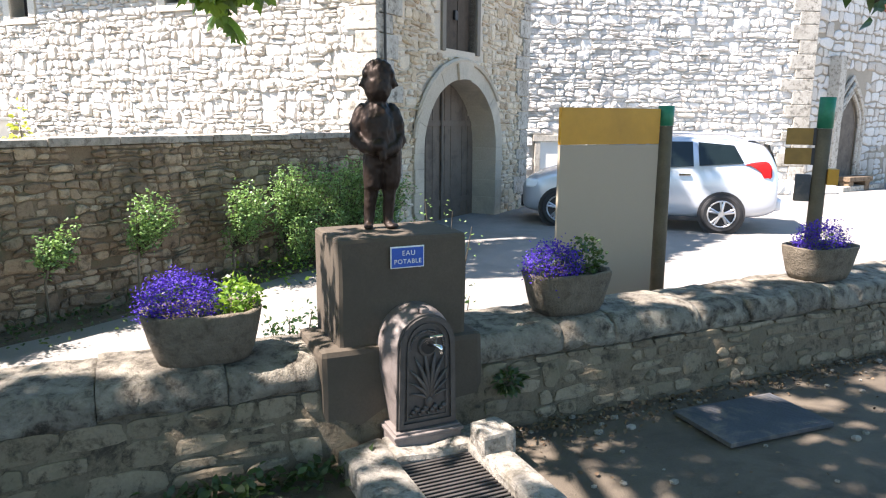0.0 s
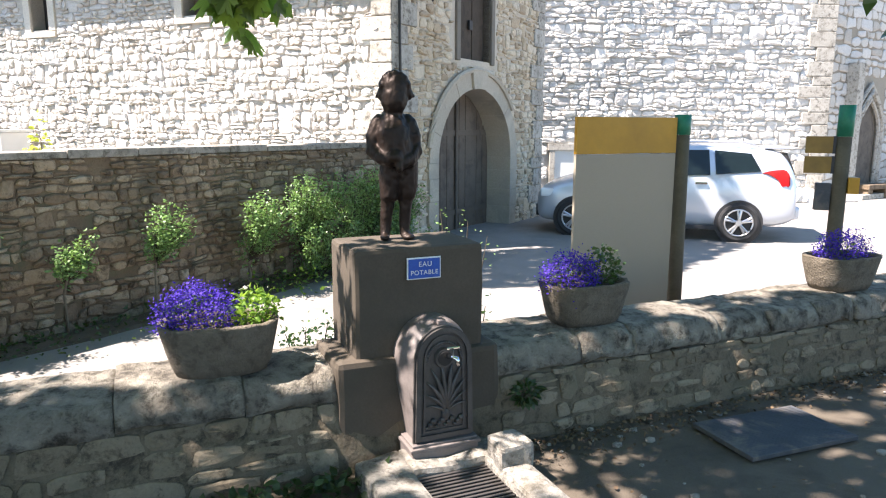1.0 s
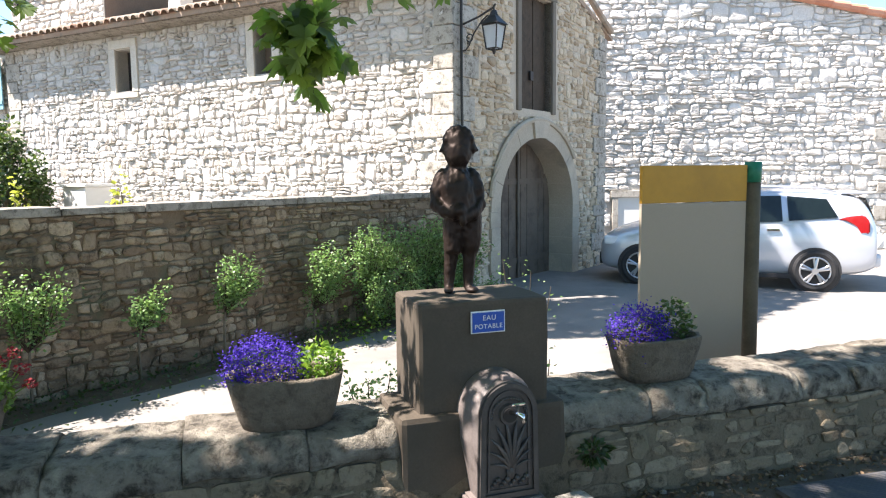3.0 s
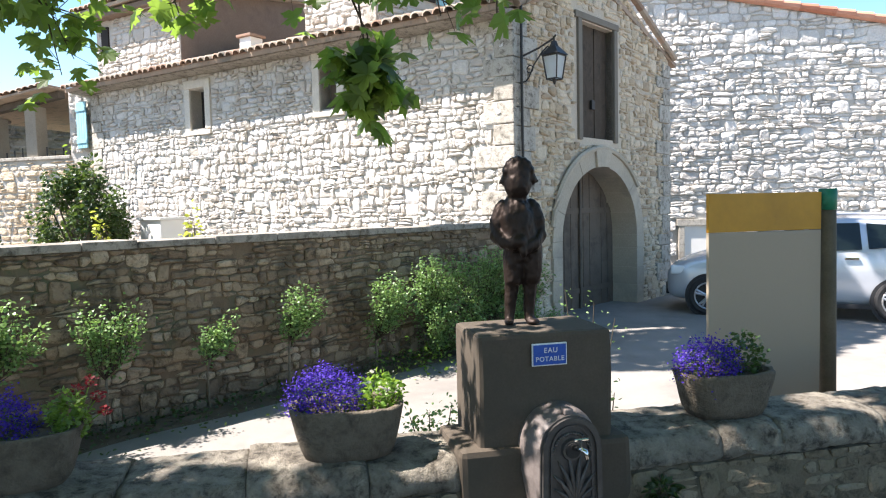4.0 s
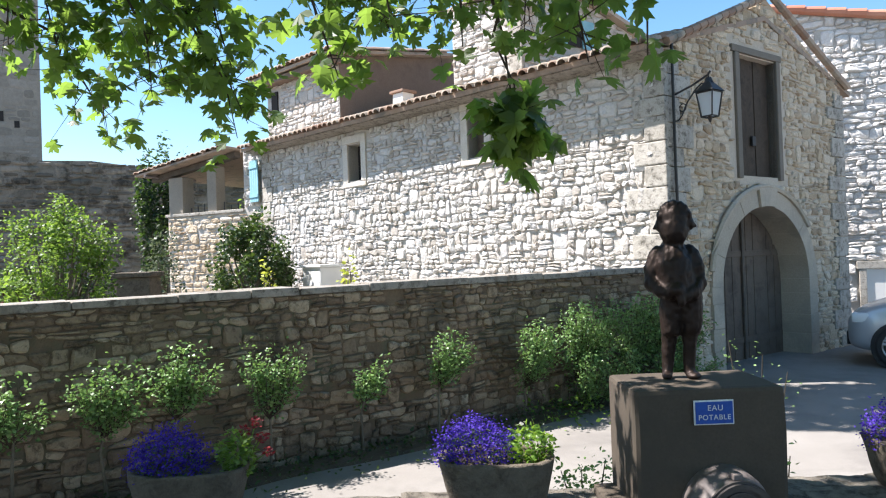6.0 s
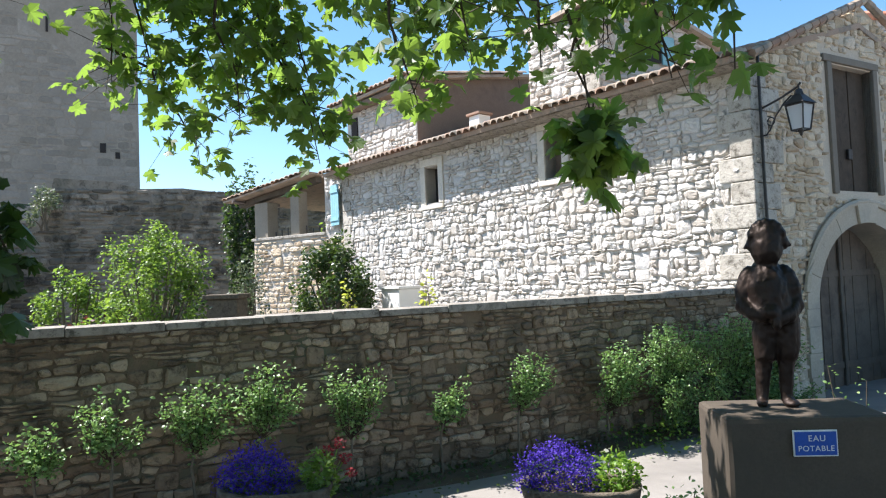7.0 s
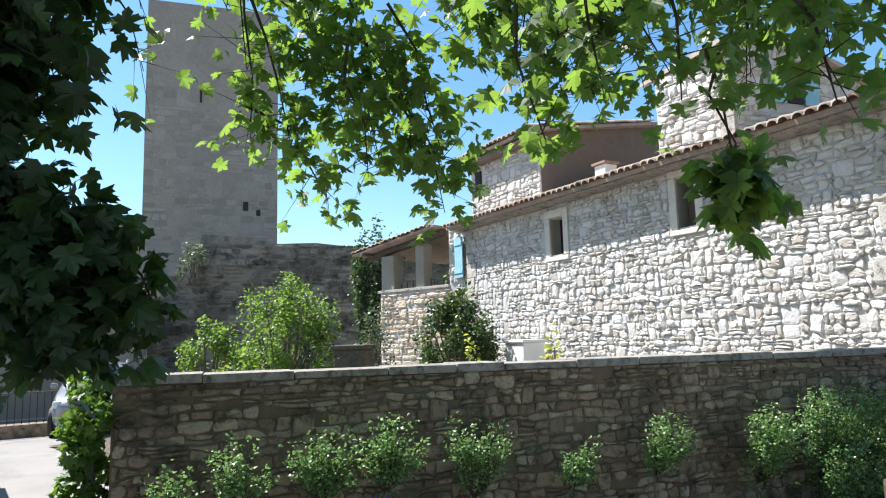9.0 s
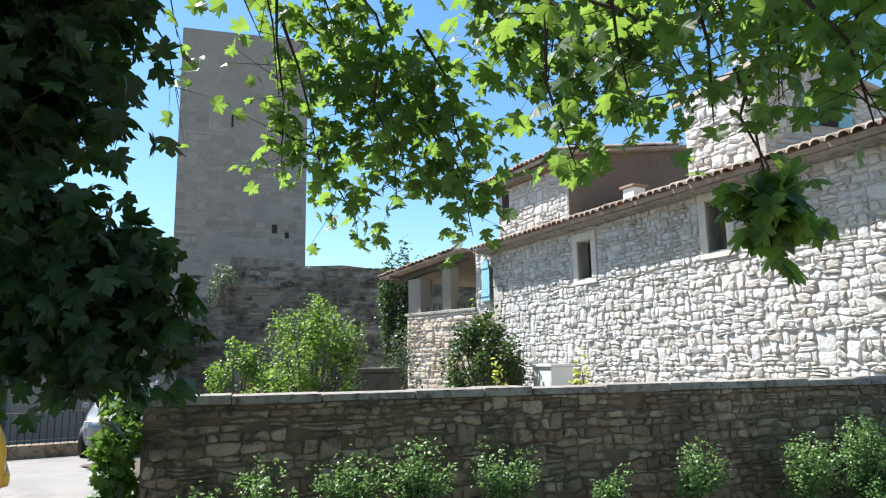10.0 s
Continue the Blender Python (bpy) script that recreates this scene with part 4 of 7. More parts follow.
for k in range(9):                                # iron balusters and pots along the sill
    part("baluster", tube([(0.75 + 0.26 * k, 0.2, 3.14), (0.75 + 0.26 * k, 0.2, 3.3 + 0.05 * (k % 3))], 0.018, 5), IRON_BLACK, loggia)

shutter = thing("window_shutter", SIDE @ pose(-0.12, -0.08, 3.28), "open pale blue wooden shutter beside a barn end window", "shutter")
for k in range(4):
    part("board", boxm(-0.42 + 0.105 * k, -0.42 + 0.105 * (k + 1) - 0.006, -0.03, 0.0, 0, 1.12, 0.004), SHUTTER_BLUE, shutter)
for z in (0.12, 0.9):
    part("brace", boxm(-0.42, 0.0, -0.05, -0.032, z, z + 0.08, 0.003), SHUTTER_BLUE, shutter)

# ---- taller house volumes behind the barn ----
upper = thing("upper_house", SIDE, "taller stone house rising behind the barn roof", "house")
part("wall", boxm(-0.98, 2.35, 0.8, 5.4, -0.6, 6.72), MORTAR, upper)
bm = boxm(2.352, 2.372, 0.82, 9.0, 4.6, 6.7)
for v in bm.verts:                                     # its head follows the rising roof
    if v.co.z > 6:
        v.co.z = 6.7 + 0.1628 * (v.co.y - 0.4)
part("plaster_wall", bm, PLASTER_BROWN, upper, "brown plastered side")
bm = bmesh.new()
q = [bm.verts.new((x, y, z + d)) for d in (0, 0.08) for x, y, z in ((-1.35, 0.4, 6.72), (2.6, 0.4, 6.72), (2.6, 9.0, 8.12), (-1.35, 9.0, 8.12))]
for f in ((3, 2, 1, 0), (4, 5, 6, 7), (0, 1, 5, 4), (1, 2, 6, 5), (2, 3, 7, 6), (3, 0, 4, 7)):
    bm.faces.new([q[i] for i in f])
part("roof", bm, TILE, upper, "clay tile roof")
roof_tiles(upper, pose(-1.35, 0.34, 6.72, 9.3) @ pose(0, 0, 0.06), 3.95, 4.2, TILE, 11, 0.21, 0.05, count=60)
part("eave_fillet", boxm(-1.2, 2.5, 0.5, 0.84, 6.55, 6.7, 0.03), PLASTER_BROWN, upper, "plastered eave band")
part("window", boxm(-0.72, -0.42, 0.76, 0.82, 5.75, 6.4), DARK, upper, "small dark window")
chimney = part("chimney", boxm(4.35, 4.7, 0.8, 1.15, 4.6, 5.42, 0.02), WHITE_PAINT, upper, "small white chimney stack")
part("chimney_cap", boxm(4.3, 4.75, 0.75, 1.2, 5.422, 5.48, 0.01), TILE, chimney)

rear = thing("rear_house", SIDE, "rear stone house with a blue-shuttered window", "house")
part("wall", boxm(5.0, 7.05, 2.2, 2.6, -0.6, 7.45), MORTAR, rear, "sunlit side wall")
rear_front = part("wall", prism([(0, -0.6), (3.8, -0.6), (3.8, 7.0), (0.7, 7.85), (0, 7.6)], 0.0, 0.4), MORTAR, rear, "shaded gable wall")
rear_front.matrix_basis = SIDE.inverted() @ frame_at(-4.195, 14.773, 59.5)
RF = rear_front.matrix_basis
bm = bmesh.new()
for (x0, z0), (x1, z1) in (((0.68, 7.87), (4.1, 6.93)), ((-0.3, 7.5), (0.69, 7.87))):
    q = [bm.verts.new((x, y, z + d)) for d in (0.0, 0.1) for x, y, z in ((x0, -0.22, z0), (x1, -0.22, z1), (x1, 2.6, z1), (x0, 2.6, z0))]
    for f in ((3, 2, 1, 0), (4, 5, 6, 7), (0, 1, 5, 4), (1, 2, 6, 5), (2, 3, 7, 6), (3, 0, 4, 7)):
        bm.faces.new([q[i] for i in f])
part("roof", bm, TILE, rear, "clay tile roof").matrix_basis = RF
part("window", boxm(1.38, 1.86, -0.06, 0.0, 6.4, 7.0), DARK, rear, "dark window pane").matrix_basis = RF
for x in (0.96, 1.88):
    part("shutter", boxm(x, x + 0.4, -0.09, -0.061, 6.36, 7.03, 0.006), SHUTTER_BLUE, rear, "pale blue shutter").matrix_basis = RF
quoin_z = 4.6
for k in range(8):
    part("quoin", boxm(6.6 + 0.12 * (k % 2), 7.09, 2.14, 2.2, quoin_z + k * 0.35, quoin_z + k * 0.35 + 0.34, 0.015), CUT_STONE, rear)

# ---- church front beside the neighbour wall ----
CH = frame_at(10.28, 19.72, 35.0)
church = thing("church_front", CH, "shaded stone church front with a pointed portal", "church")
part("wall", prism([(0, -0.7), (8, -0.7), (8, 3.6), (5.2, 4.4), (0, 6.2)], 0.002, 0.6), PLASTER, church)
PX = 2.2
for k, (r, w, y) in enumerate(((0.62, 0.1, -0.1), (0.76, 0.1, -0.14), (0.9, 0.09, -0.09))):
    pts = [(PX - r, y, -0.4), (PX - r, y, 1.5)] + [(PX - r + 2 * r * math.sin(a * math.pi / 18) ** 2 * 0.5 + 0.0, y, 1.5 + 1.5 * r * math.sin(a * math.pi / 18)) for a in range(1, 9)] + [(PX, y, 1.5 + 1.55 * r)]
    pts += [(2 * PX - p[0], p[1], p[2]) for p in pts[-2::-1]]
    part("portal_arch", tube(pts, w * 0.6, 6), CUT_STONE, church, "pale moulded portal arch")
part("portal_door", prism([(PX - 0.55, -0.4), (PX + 0.55, -0.4), (PX + 0.55, 1.5), (PX + 0.3, 2.1), (PX, 2.4), (PX - 0.3, 2.1), (PX - 0.55, 1.5)], -0.02, 0.0), OLD_WOOD, church)
part("buttress", boxm(PX - 1.35, PX - 1.0, -0.35, 0.0, -0.4, 3.4, 0.02), CUT_STONE, church)
part("step", boxm(PX - 1.2, PX + 1.4, -0.7, -0.02, -0.4, -0.25, 0.02), CUT_STONE, church)
part("coping", prism([(-0.1, 6.24), (5.2, 4.44), (8.1, 3.64), (8.1, 3.8), (5.2, 4.6), (-0.1, 6.4)], -0.08, 0.7), TILE_RED, church, "red tile coping")

verge = thing("roof_neighbour", RW, "red clay tiles along the neighbour roof edge", "roof", kind="structure")
tilt = math.degrees(math.atan(0.21))
for k in range(24):
    x = 0.15 + k * 0.43
    bm = bmesh.new()
    add_tube(bm, [(0, -0.08, 0), (0.46, -0.08, 0.02)], [0.1, 0.12], 8)
    part("verge_tile", bm, TILE_RED, verge).matrix_basis = pose(x, 0, rw_top(x) + 0.03, 0, tilt, 0)
part("deck", prism([(0, rw_top(0) + 0.002), (RW_L, rw_top(RW_L) + 0.002), (RW_L, rw_top(RW_L) + 0.08), (0, rw_top(0) + 0.08)], -0.05, 6.1), TILE_RED, verge)
nb_win = thing("window_3", RW, "small low window with a pale stone frame", "window", kind="structure")
wx = 2.55
part("jamb", boxm(wx - 0.15, wx, -0.1, 0.0, -0.1, 1.0, 0.01), CUT_STONE, nb_win)
part("jamb", boxm(wx + 0.62, wx + 0.77, -0.1, 0.0, -0.1, 1.0, 0.01), CUT_STONE, nb_win)
part("lintel", boxm(wx - 0.2, wx + 0.82, -0.11, 0.0, 1.002, 1.18, 0.01), CUT_STONE, nb_win)
part("pane", boxm(wx, wx + 0.62, -0.05, -0.03, -0.1, 1.0), WHITE_PAINT, nb_win, "white painted panel")
footing = thing("rock_footing", RW, "pale rock footing along the neighbour wall", "rock")
rng = random.Random(31)
for k in range(16):
    bm = bmesh.new()
    r = bmesh.ops.create_icosphere(bm, subdivisions=2, radius=1)
    s = rng.uniform(0.25, 0.55)
    for v in r["verts"]:
        q = v.co * (1 + 0.25 * noise.noise(v.co * 1.7 + Vector((k * 3, 0, 0))))
        v.co = Vector((6.4 + k * 0.27 + q.x * s, -0.25 + q.y * 0.35, -0.35 + q.z * s * 0.75))
    part("rock", bm, STONE_GREY, footing)

# ---- tower details ----
part("slit", boxm(2.54, 2.64, -0.03, 0.01, 13.8, 14.5), DARK, tower, "near-black strip for a shaded arrow slit")
part("hole", boxm(4.7, 4.95, -0.03, 0.01, 8.3, 8.75), DARK, tower, "near-black patch for a small shaded hole")
part("hole", boxm(5.35, 5.55, -0.03, 0.01, 8.05, 8.35), DARK, tower, "near-black patch for a small shaded hole")
annex = thing("tower_annex", frame_at(-34.9, 15.4, 58.0), "pale stone annex with an overhanging tiled roof beside the tower", "house")
part("wall", boxm(0, 2.2, 0.6, 4, -1, 8.3), PLASTER, annex)
part("roof", boxm(-0.5, 2.4, 0.2, 4.2, 8.3, 8.6, 0.05), TILE, annex).matrix_basis = pose(0, 0, 0, 0, -14, 0) @ pose(-1.9, 0, -0.15)

# ---- fountain: pedestal, statue, plaque, basin ----
PED = LW @ pose(0.128, 0.0, 0)                       # local x along the wall, front at y = 0
pedestal = thing("fountain_pedestal", PED, "square cement-rendered fountain pedestal built on the low wall", "pedestal")


def pedestal_body(*box):
    bm = bmesh.new()
    add_box(bm, *box)
    bmesh.ops.subdivide_edges(bm, edges=bm.edges[:], cuts=2, use_grid_fill=True)
    for v in bm.verts:
        v.co += 0.006 * Vector((noise.noise(v.co * 7), noise.noise(v.co * 7 + Vector((5, 0, 0))), noise.noise(v.co * 6 + Vector((0, 9, 0)))))
    return bm


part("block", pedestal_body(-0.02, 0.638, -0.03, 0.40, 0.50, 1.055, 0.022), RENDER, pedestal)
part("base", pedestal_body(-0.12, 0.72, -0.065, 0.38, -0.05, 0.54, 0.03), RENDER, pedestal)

sign = thing("drinking_water_sign", PED @ pose(0.232, -0.038, 0.902), "small blue enamel drinking water sign with white letters", "sign")
part("plate", boxm(0, 0.172, -0.008, 0.0, 0, 0.105, 0.003), SIGN_WHITE, sign, "white enamel border")
part("field", boxm(0.006, 0.166, -0.012, -0.008, 0.006, 0.099, 0.001), SIGN_BLUE, sign)


def lettering(text, size, x, z, parent, y=-0.0135):
    cu = bpy.data.curves.new("lettering", "FONT")
    cu.body, cu.size, cu.align_x, cu.extrude = text, size, "CENTER", 0.0006
    cu.space_character = 1.12
    tmp = bpy.data.objects.new("lettering", cu)
    scene.collection.objects.link(tmp)
    bpy.context.view_layer.update()
    me = bpy.data.meshes.new_from_object(tmp.evaluated_get(bpy.context.evaluated_depsgraph_get()))
    bpy.data.objects.remove(tmp)
    me.materials.clear()
    me.materials.append(SIGN_WHITE)
    ob = part("lettering", me, None, parent, "white lettering")
    ob.matrix_basis = pose(x, y, z, 90, 0, 0)


lettering("EAU", 0.034, 0.09, 0.062, sign)
lettering("POTABLE", 0.031, 0.086, 0.023, sign)


def statue():
    """A plain standing child figure: one joined mesh, melted together."""
    bm = bmesh.new()

    def ball(x, y, z, rx, ry, rz):
        r = bmesh.ops.create_icosphere(bm, subdivisions=3, radius=1)
        for v in r["verts"]:
            v.co = Vector((x + v.co.x * rx, y + v.co.y * ry, z + v.co.z * rz))

    def limb(*pr, seg=12):
        add_tube(bm, [p[:3] for p in pr], [p[3] for p in pr], seg)
    # calves and feet, one foot turned out
    limb((-0.075, 0.0, 0.02, 0.034), (-0.068, 0.008, 0.1, 0.042), (-0.055, 0.0, 0.2, 0.05), (-0.035, 0.0, 0.3, 0.062))
    limb((0.058, 0.0, 0.02, 0.034), (0.062, 0.008, 0.1, 0.042), (0.07, 0.0, 0.2, 0.048), (0.08, 0.0, 0.3, 0.062))
    ball(-0.08, -0.03, 0.016, 0.034, 0.066, 0.018)
    ball(0.082, -0.025, 0.016, 0.05, 0.05, 0.018)
    # loose breeches, wide at the hips, gathered above the knee
    limb((-0.048, -0.005, 0.205, 0.062), (-0.042, 0.0, 0.27, 0.074), (-0.025, 0.0, 0.36, 0.084), (-0.01, 0.0, 0.43, 0.08))
    limb((0.078, -0.005, 0.215, 0.058), (0.085, 0.0, 0.28, 0.072), (0.082, 0.0, 0.37, 0.078), (0.06, 0.0, 0.43, 0.078))
    ball(0.026, 0.0, 0.42, 0.125, 0.09, 0.06)
    # trunk, weight on one hip, sloping shoulders
    limb((0.02, 0.0, 0.4, 0.118), (0.0, -0.012, 0.48, 0.122), (-0.015, -0.005, 0.54, 0.124), (-0.015, 0.01, 0.6, 0.1), (-0.008, 0.015, 0.645, 0.062))
    ball(0.0, -0.03, 0.47, 0.1, 0.09, 0.075)
    ball(-0.105, 0.01, 0.575, 0.056, 0.056, 0.058)
    ball(0.085, 0.01, 0.575, 0.056, 0.056, 0.058)
    # arms, wide sleeves to the elbow, hands joined before the belt
    limb((-0.112, 0.01, 0.585, 0.052), (-0.148, 0.0, 0.51, 0.056), (-0.155, -0.01, 0.455, 0.052), (-0.105, -0.075, 0.42, 0.038), (-0.03, -0.12, 0.405, 0.028))
    limb((0.095, 0.01, 0.585, 0.052), (0.13, 0.0, 0.51, 0.054), (0.14, -0.01, 0.45, 0.05), (0.1, -0.075, 0.41, 0.038), (0.035, -0.12, 0.39, 0.028))
    ball(-0.01, -0.125, 0.425, 0.055, 0.03, 0.032)
    ball(0.02, -0.125, 0.375, 0.026, 0.028, 0.036)
    # neck, bowed head, thick curls standing out at the sides
    limb((-0.008, 0.012, 0.61, 0.07), (-0.004, 0.004, 0.68, 0.056))
    ball(-0.006, -0.03, 0.702, 0.092, 0.084, 0.084)
    ball(0.0, 0.005, 0.757, 0.108, 0.104, 0.078)
    ball(0.005, 0.03, 0.72, 0.094, 0.08, 0.07)
    for a in range(7):
        u = math.pi * (0.1 + 0.8 * a / 6)
        ball(0.09 * math.cos(u), -0.02, 0.748 + 0.074 * math.sin(u), 0.026, 0.05, 0.024)
    ball(-0.096, -0.012, 0.725, 0.024, 0.045, 0.028)
    ball(0.098, -0.012, 0.727, 0.024, 0.045, 0.028)
    limb((-0.1, -0.015, 0.728, 0.018), (-0.134, -0.02, 0.708, 0.008), seg=8)
    limb((0.1, -0.015, 0.73, 0.018), (0.136, -0.02, 0.712, 0.008), seg=8)
    me = bpy.data.meshes.new("bronze_statue")
    bm.to_mesh(me)
    bm.free()
    me.materials.append(BRONZE)
    ob = new("bronze_statue", me)
    rm = ob.modifiers.new("melt", "REMESH")
    rm.mode, rm.voxel_size, rm.use_smooth_shade = "VOXEL", 0.008, True
    sm = ob.modifiers.new("soften", "SMOOTH")
    sm.iterations, sm.factor = 4, 0.5
    dt = bpy.data.textures.new("creases", "CLOUDS")
    dt.noise_scale = 0.03
    dm = ob.modifiers.new("creases", "DISPLACE")
    dm.texture, dm.strength, dm.mid_level = dt, 0.013, 0.5
    ob.matrix_world = PED @ pose(0.278, 0.235, 1.053, 0, 0, -16) @ Matrix.Diagonal((0.72, 0.8, 0.985, 1))
    return tagged(ob, "dark bronze statue of a standing figure on the pedestal", "statue")


statue()


def plaque():
    """Cast iron wall fountain: arched slab with a raised frame, plant relief, basin ledge and tap."""
    o = thing("fountain_plaque", PED @ pose(0.345, -0.07, 0.03), "arched cast iron fountain front with plant relief and a brass tap", "fountain")
    w, zs, dep = 0.148, 0.53, 0.15

    def arch(hw, base, top_r, n=14):
        return [(-hw * 1.06, base), (hw * 1.06, base)] + [(hw * math.cos(math.pi * k / n), zs + top_r * math.sin(math.pi * k / n)) for k in range(n + 1)]
    bm = bmesh.new()                              # flanks: wide at the shoulder, drawn in towards the foot and the front
    rings = []
    for y, grow in ((0.1, 0.046), (-0.03, 0.042), (-dep * 0.65, 0.024), (-dep + 0.004, 0.003)):
        ring = []
        for x, z in [(sg * (w - 0.012 + grow * min(1.0, max(0.0, (z - 0.13) / 0.3)) * 1.0), z) for sg, z in ((-1, 0.13), (1, 0.13), (1, 0.26), (1, 0.4))] + [((w - 0.012 + grow) * math.cos(math.pi * k / 16), zs - 0.02 + (w + grow) * math.sin(math.pi * k / 16)) for k in range(17)] + [(-(w - 0.012 + grow), 0.4), (-(w - 0.012 + grow * 0.43), 0.26)]:
            ring.append(bm.verts.new((x, y, z)))
        rings.append(ring)
    for p, q in zip(rings, rings[1:]):
        for k in range(len(p)):
            bm.faces.new((p[k], p[(k + 1) % len(p)], q[(k + 1) % len(p)], q[k]))
    bm.faces.new(rings[0]), bm.faces.new(rings[-1][::-1])
    part("slab", bm, IRON_PALE, o, "worn grey iron sides, paler with painted sunlight")
    part("face", prism(arch(w - 0.004, 0.135, w * 1.06), -dep, -dep + 0.012), CAST_IRON, o)
    part("frame", prism(arch(w - 0.012, 0.145, w * 1.0), -dep - 0.014, -dep, arch(w - 0.034, 0.168, w * 0.87)), CAST_IRON, o)
    part("inner_frame", prism(arch(w - 0.048, 0.18, w * 0.78), -dep - 0.008, -dep, arch(w - 0.058, 0.19, w * 0.72)), CAST_IRON, o)
    bm = bmesh.new()
    add_box(bm, -0.168, 0.168, -dep - 0.03, 0.1, 0.0, 0.105, 0.008)
    add_box(bm, -0.178, 0.178, -dep - 0.04, 0.1, 0.105, 0.122, 0.005)
    add_box(bm, -0.164, 0.164, -dep - 0.025, 0.1, 0.122, 0.134, 0.004)
    part("base", bm, IRON_PALE, o, "moulded iron base ledge")
    bm = bmesh.new()                              # relief: reeds fanning from a rosette
    for k, (lean, h, r) in enumerate(((-0.62, 0.15, 0.009), (-0.42, 0.2, 0.012), (-0.24, 0.24, 0.013), (-0.08, 0.27, 0.012), (0.1, 0.26, 0.013), (0.26, 0.25, 0.012), (0.44, 0.19, 0.012), (0.64, 0.14, 0.009), (-0.95, 0.11, 0.008), (0.95, 0.11, 0.008))):
        pts = [(0.008 + math.sin(lean * (0.4 + 0.9 * f)) * h * f, -dep - 0.004 - 0.012 * math.sin(math.pi * f), 0.262 + math.cos(lean * (0.4 + 0.8 * f)) * h * f) for f in (0, 0.25, 0.5, 0.75, 1)]
        add_tube(bm, pts, [0.005, r * 0.8, r, r * 0.75, 0.002], 6)
    for k in range(12):
        rr = 0.011 + 0.006 * ((k * 7) % 3) / 2
        bmesh.ops.create_icosphere(bm, subdivisions=1, radius=rr, matrix=pose(-0.085 + 0.0155 * k, -dep - 0.004, 0.205 + 0.014 * (k % 3)))
    bmesh.ops.create_icosphere(bm, subdivisions=2, radius=1, matrix=pose(0.008, -dep - 0.004, 0.262) @ Matrix.Diagonal((0.024, 0.016, 0.036, 1)))
    for k in range(22):                            # beaded border of leaves round the arch
        a = math.pi * (k + 0.5) / 22
        bmesh.ops.create_icosphere(bm, subdivisions=1, radius=0.009, matrix=pose((w - 0.062) * math.cos(a), -dep - 0.003, zs - 0.01 + (w - 0.06) * math.sin(a)))
    part("relief", bm, CAST_IRON, o, "raised reed and flower relief", True)
    bm = bmesh.new()
    bmesh.ops.create_cone(bm, segments=24, radius1=0.052, radius2=0.045, depth=0.02, cap_ends=True, matrix=pose(0, -dep - 0.006, 0.535, 90, 0, 0))
    part("rosette", bm, CAST_IRON, o)
    bm = bmesh.new()
    bmesh.ops.create_cone(bm, segments=20, radius1=0.034, radius2=0.034, depth=0.01, cap_ends=True, matrix=pose(0, -dep - 0.017, 0.535, 90, 0, 0))
    part("mouth", bm, DARK, o, "near-black disc for the shaded round outlet")
    part("finial", boxm(-0.02, 0.02, -dep + 0.02, -dep + 0.07, zs + w * 1.08 - 0.008, zs + w * 1.08 + 0.018, 0.006), IRON_PALE, o)
    tap = part("tap", tube([(0.0, -dep - 0.02, 0.55), (0.02, -dep - 0.06, 0.553), (0.03, -dep - 0.085, 0.55), (0.032, -dep - 0.09, 0.52)], [0.011, 0.012, 0.012, 0.01], 8), CHROME, o, "bright metal tap", True)
    bm = bmesh.new()
    add_tube(bm, [(0.02, -dep - 0.06, 0.555), (0.02, -dep - 0.06, 0.595)], 0.006, 6)
    add_tube(bm, [(-0.012, -dep - 0.06, 0.596), (0.052, -dep - 0.06, 0.596)], 0.006, 6)
    part("tap_handle", bm, CHROME, tap)


plaque()


def basin():
    """Worn stone kerb round a floor grate, with a stone at its corner."""
    o = thing("fountain_basin", PED @ pose(0.31, 0, 0), "worn pale stone drain basin with an iron grate", "basin")
    rng = random.Random(8)
    for x0, x1, y0, y1, h in ((-0.38, -0.16, -0.98, -0.12, 0.1), (0.2, 0.36, -0.98, -0.3, 0.11), (-0.158, 0.34, -0.34, -0.12, 0.1), (-0.158, 0.198, -0.98, -0.84, 0.1)):
        bm = boxm(x0, x1, y0, y1, -0.05, h, 0.03)
        bmesh.ops.subdivide_edges(bm, edges=bm.edges[:], cuts=2, use_grid_fill=True)
        for v in bm.verts:
            v.co += 0.018 * Vector((noise.noise(v.co * 5 + Vector((x0 * 9, 0, 0))), noise.noise(v.co * 5 + Vector((3, x0, 0))), noise.noise(v.co * 6)))
        part("kerb_stone", bm, BASIN, o)
    part("pit", boxm(-0.17, 0.21, -0.85, -0.33, -0.05, 0.012), DARK, o, "near-black block for the shade under the grate")
    grate = part("grate", boxm(-0.155, 0.195, -0.365, -0.35, 0.04, 0.065, 0.003), CAST_IRON, o, "rusty iron floor grate")
    for k in range(16):
        y = -0.385 - k * 0.028
        part("bar", boxm(-0.155, 0.195, y, y + 0.013, 0.042, 0.062, 0.003), CAST_IRON, grate)
    for x in (-0.153, 0.02, 0.183):
        part("bar", boxm(x, x + 0.012, -0.83, -0.366, 0.028, 0.041), CAST_IRON, grate)
    bm = boxm(0.2, 0.36, -0.5, -0.33, 0.04, 0.21, 0.02)
    bmesh.ops.subdivide_edges(bm, edges=bm.edges[:], cuts=2, use_grid_fill=True)
    for v in bm.verts:
        v.co += 0.012 * Vector((noise.noise(v.co * 9), noise.noise(v.co * 9 + Vector((3, 0, 0))), noise.noise(v.co * 9 + Vector((0, 4, 0)))))
    part("corner_stone", bm, BASIN, o, "upright pale corner stone")


basin()

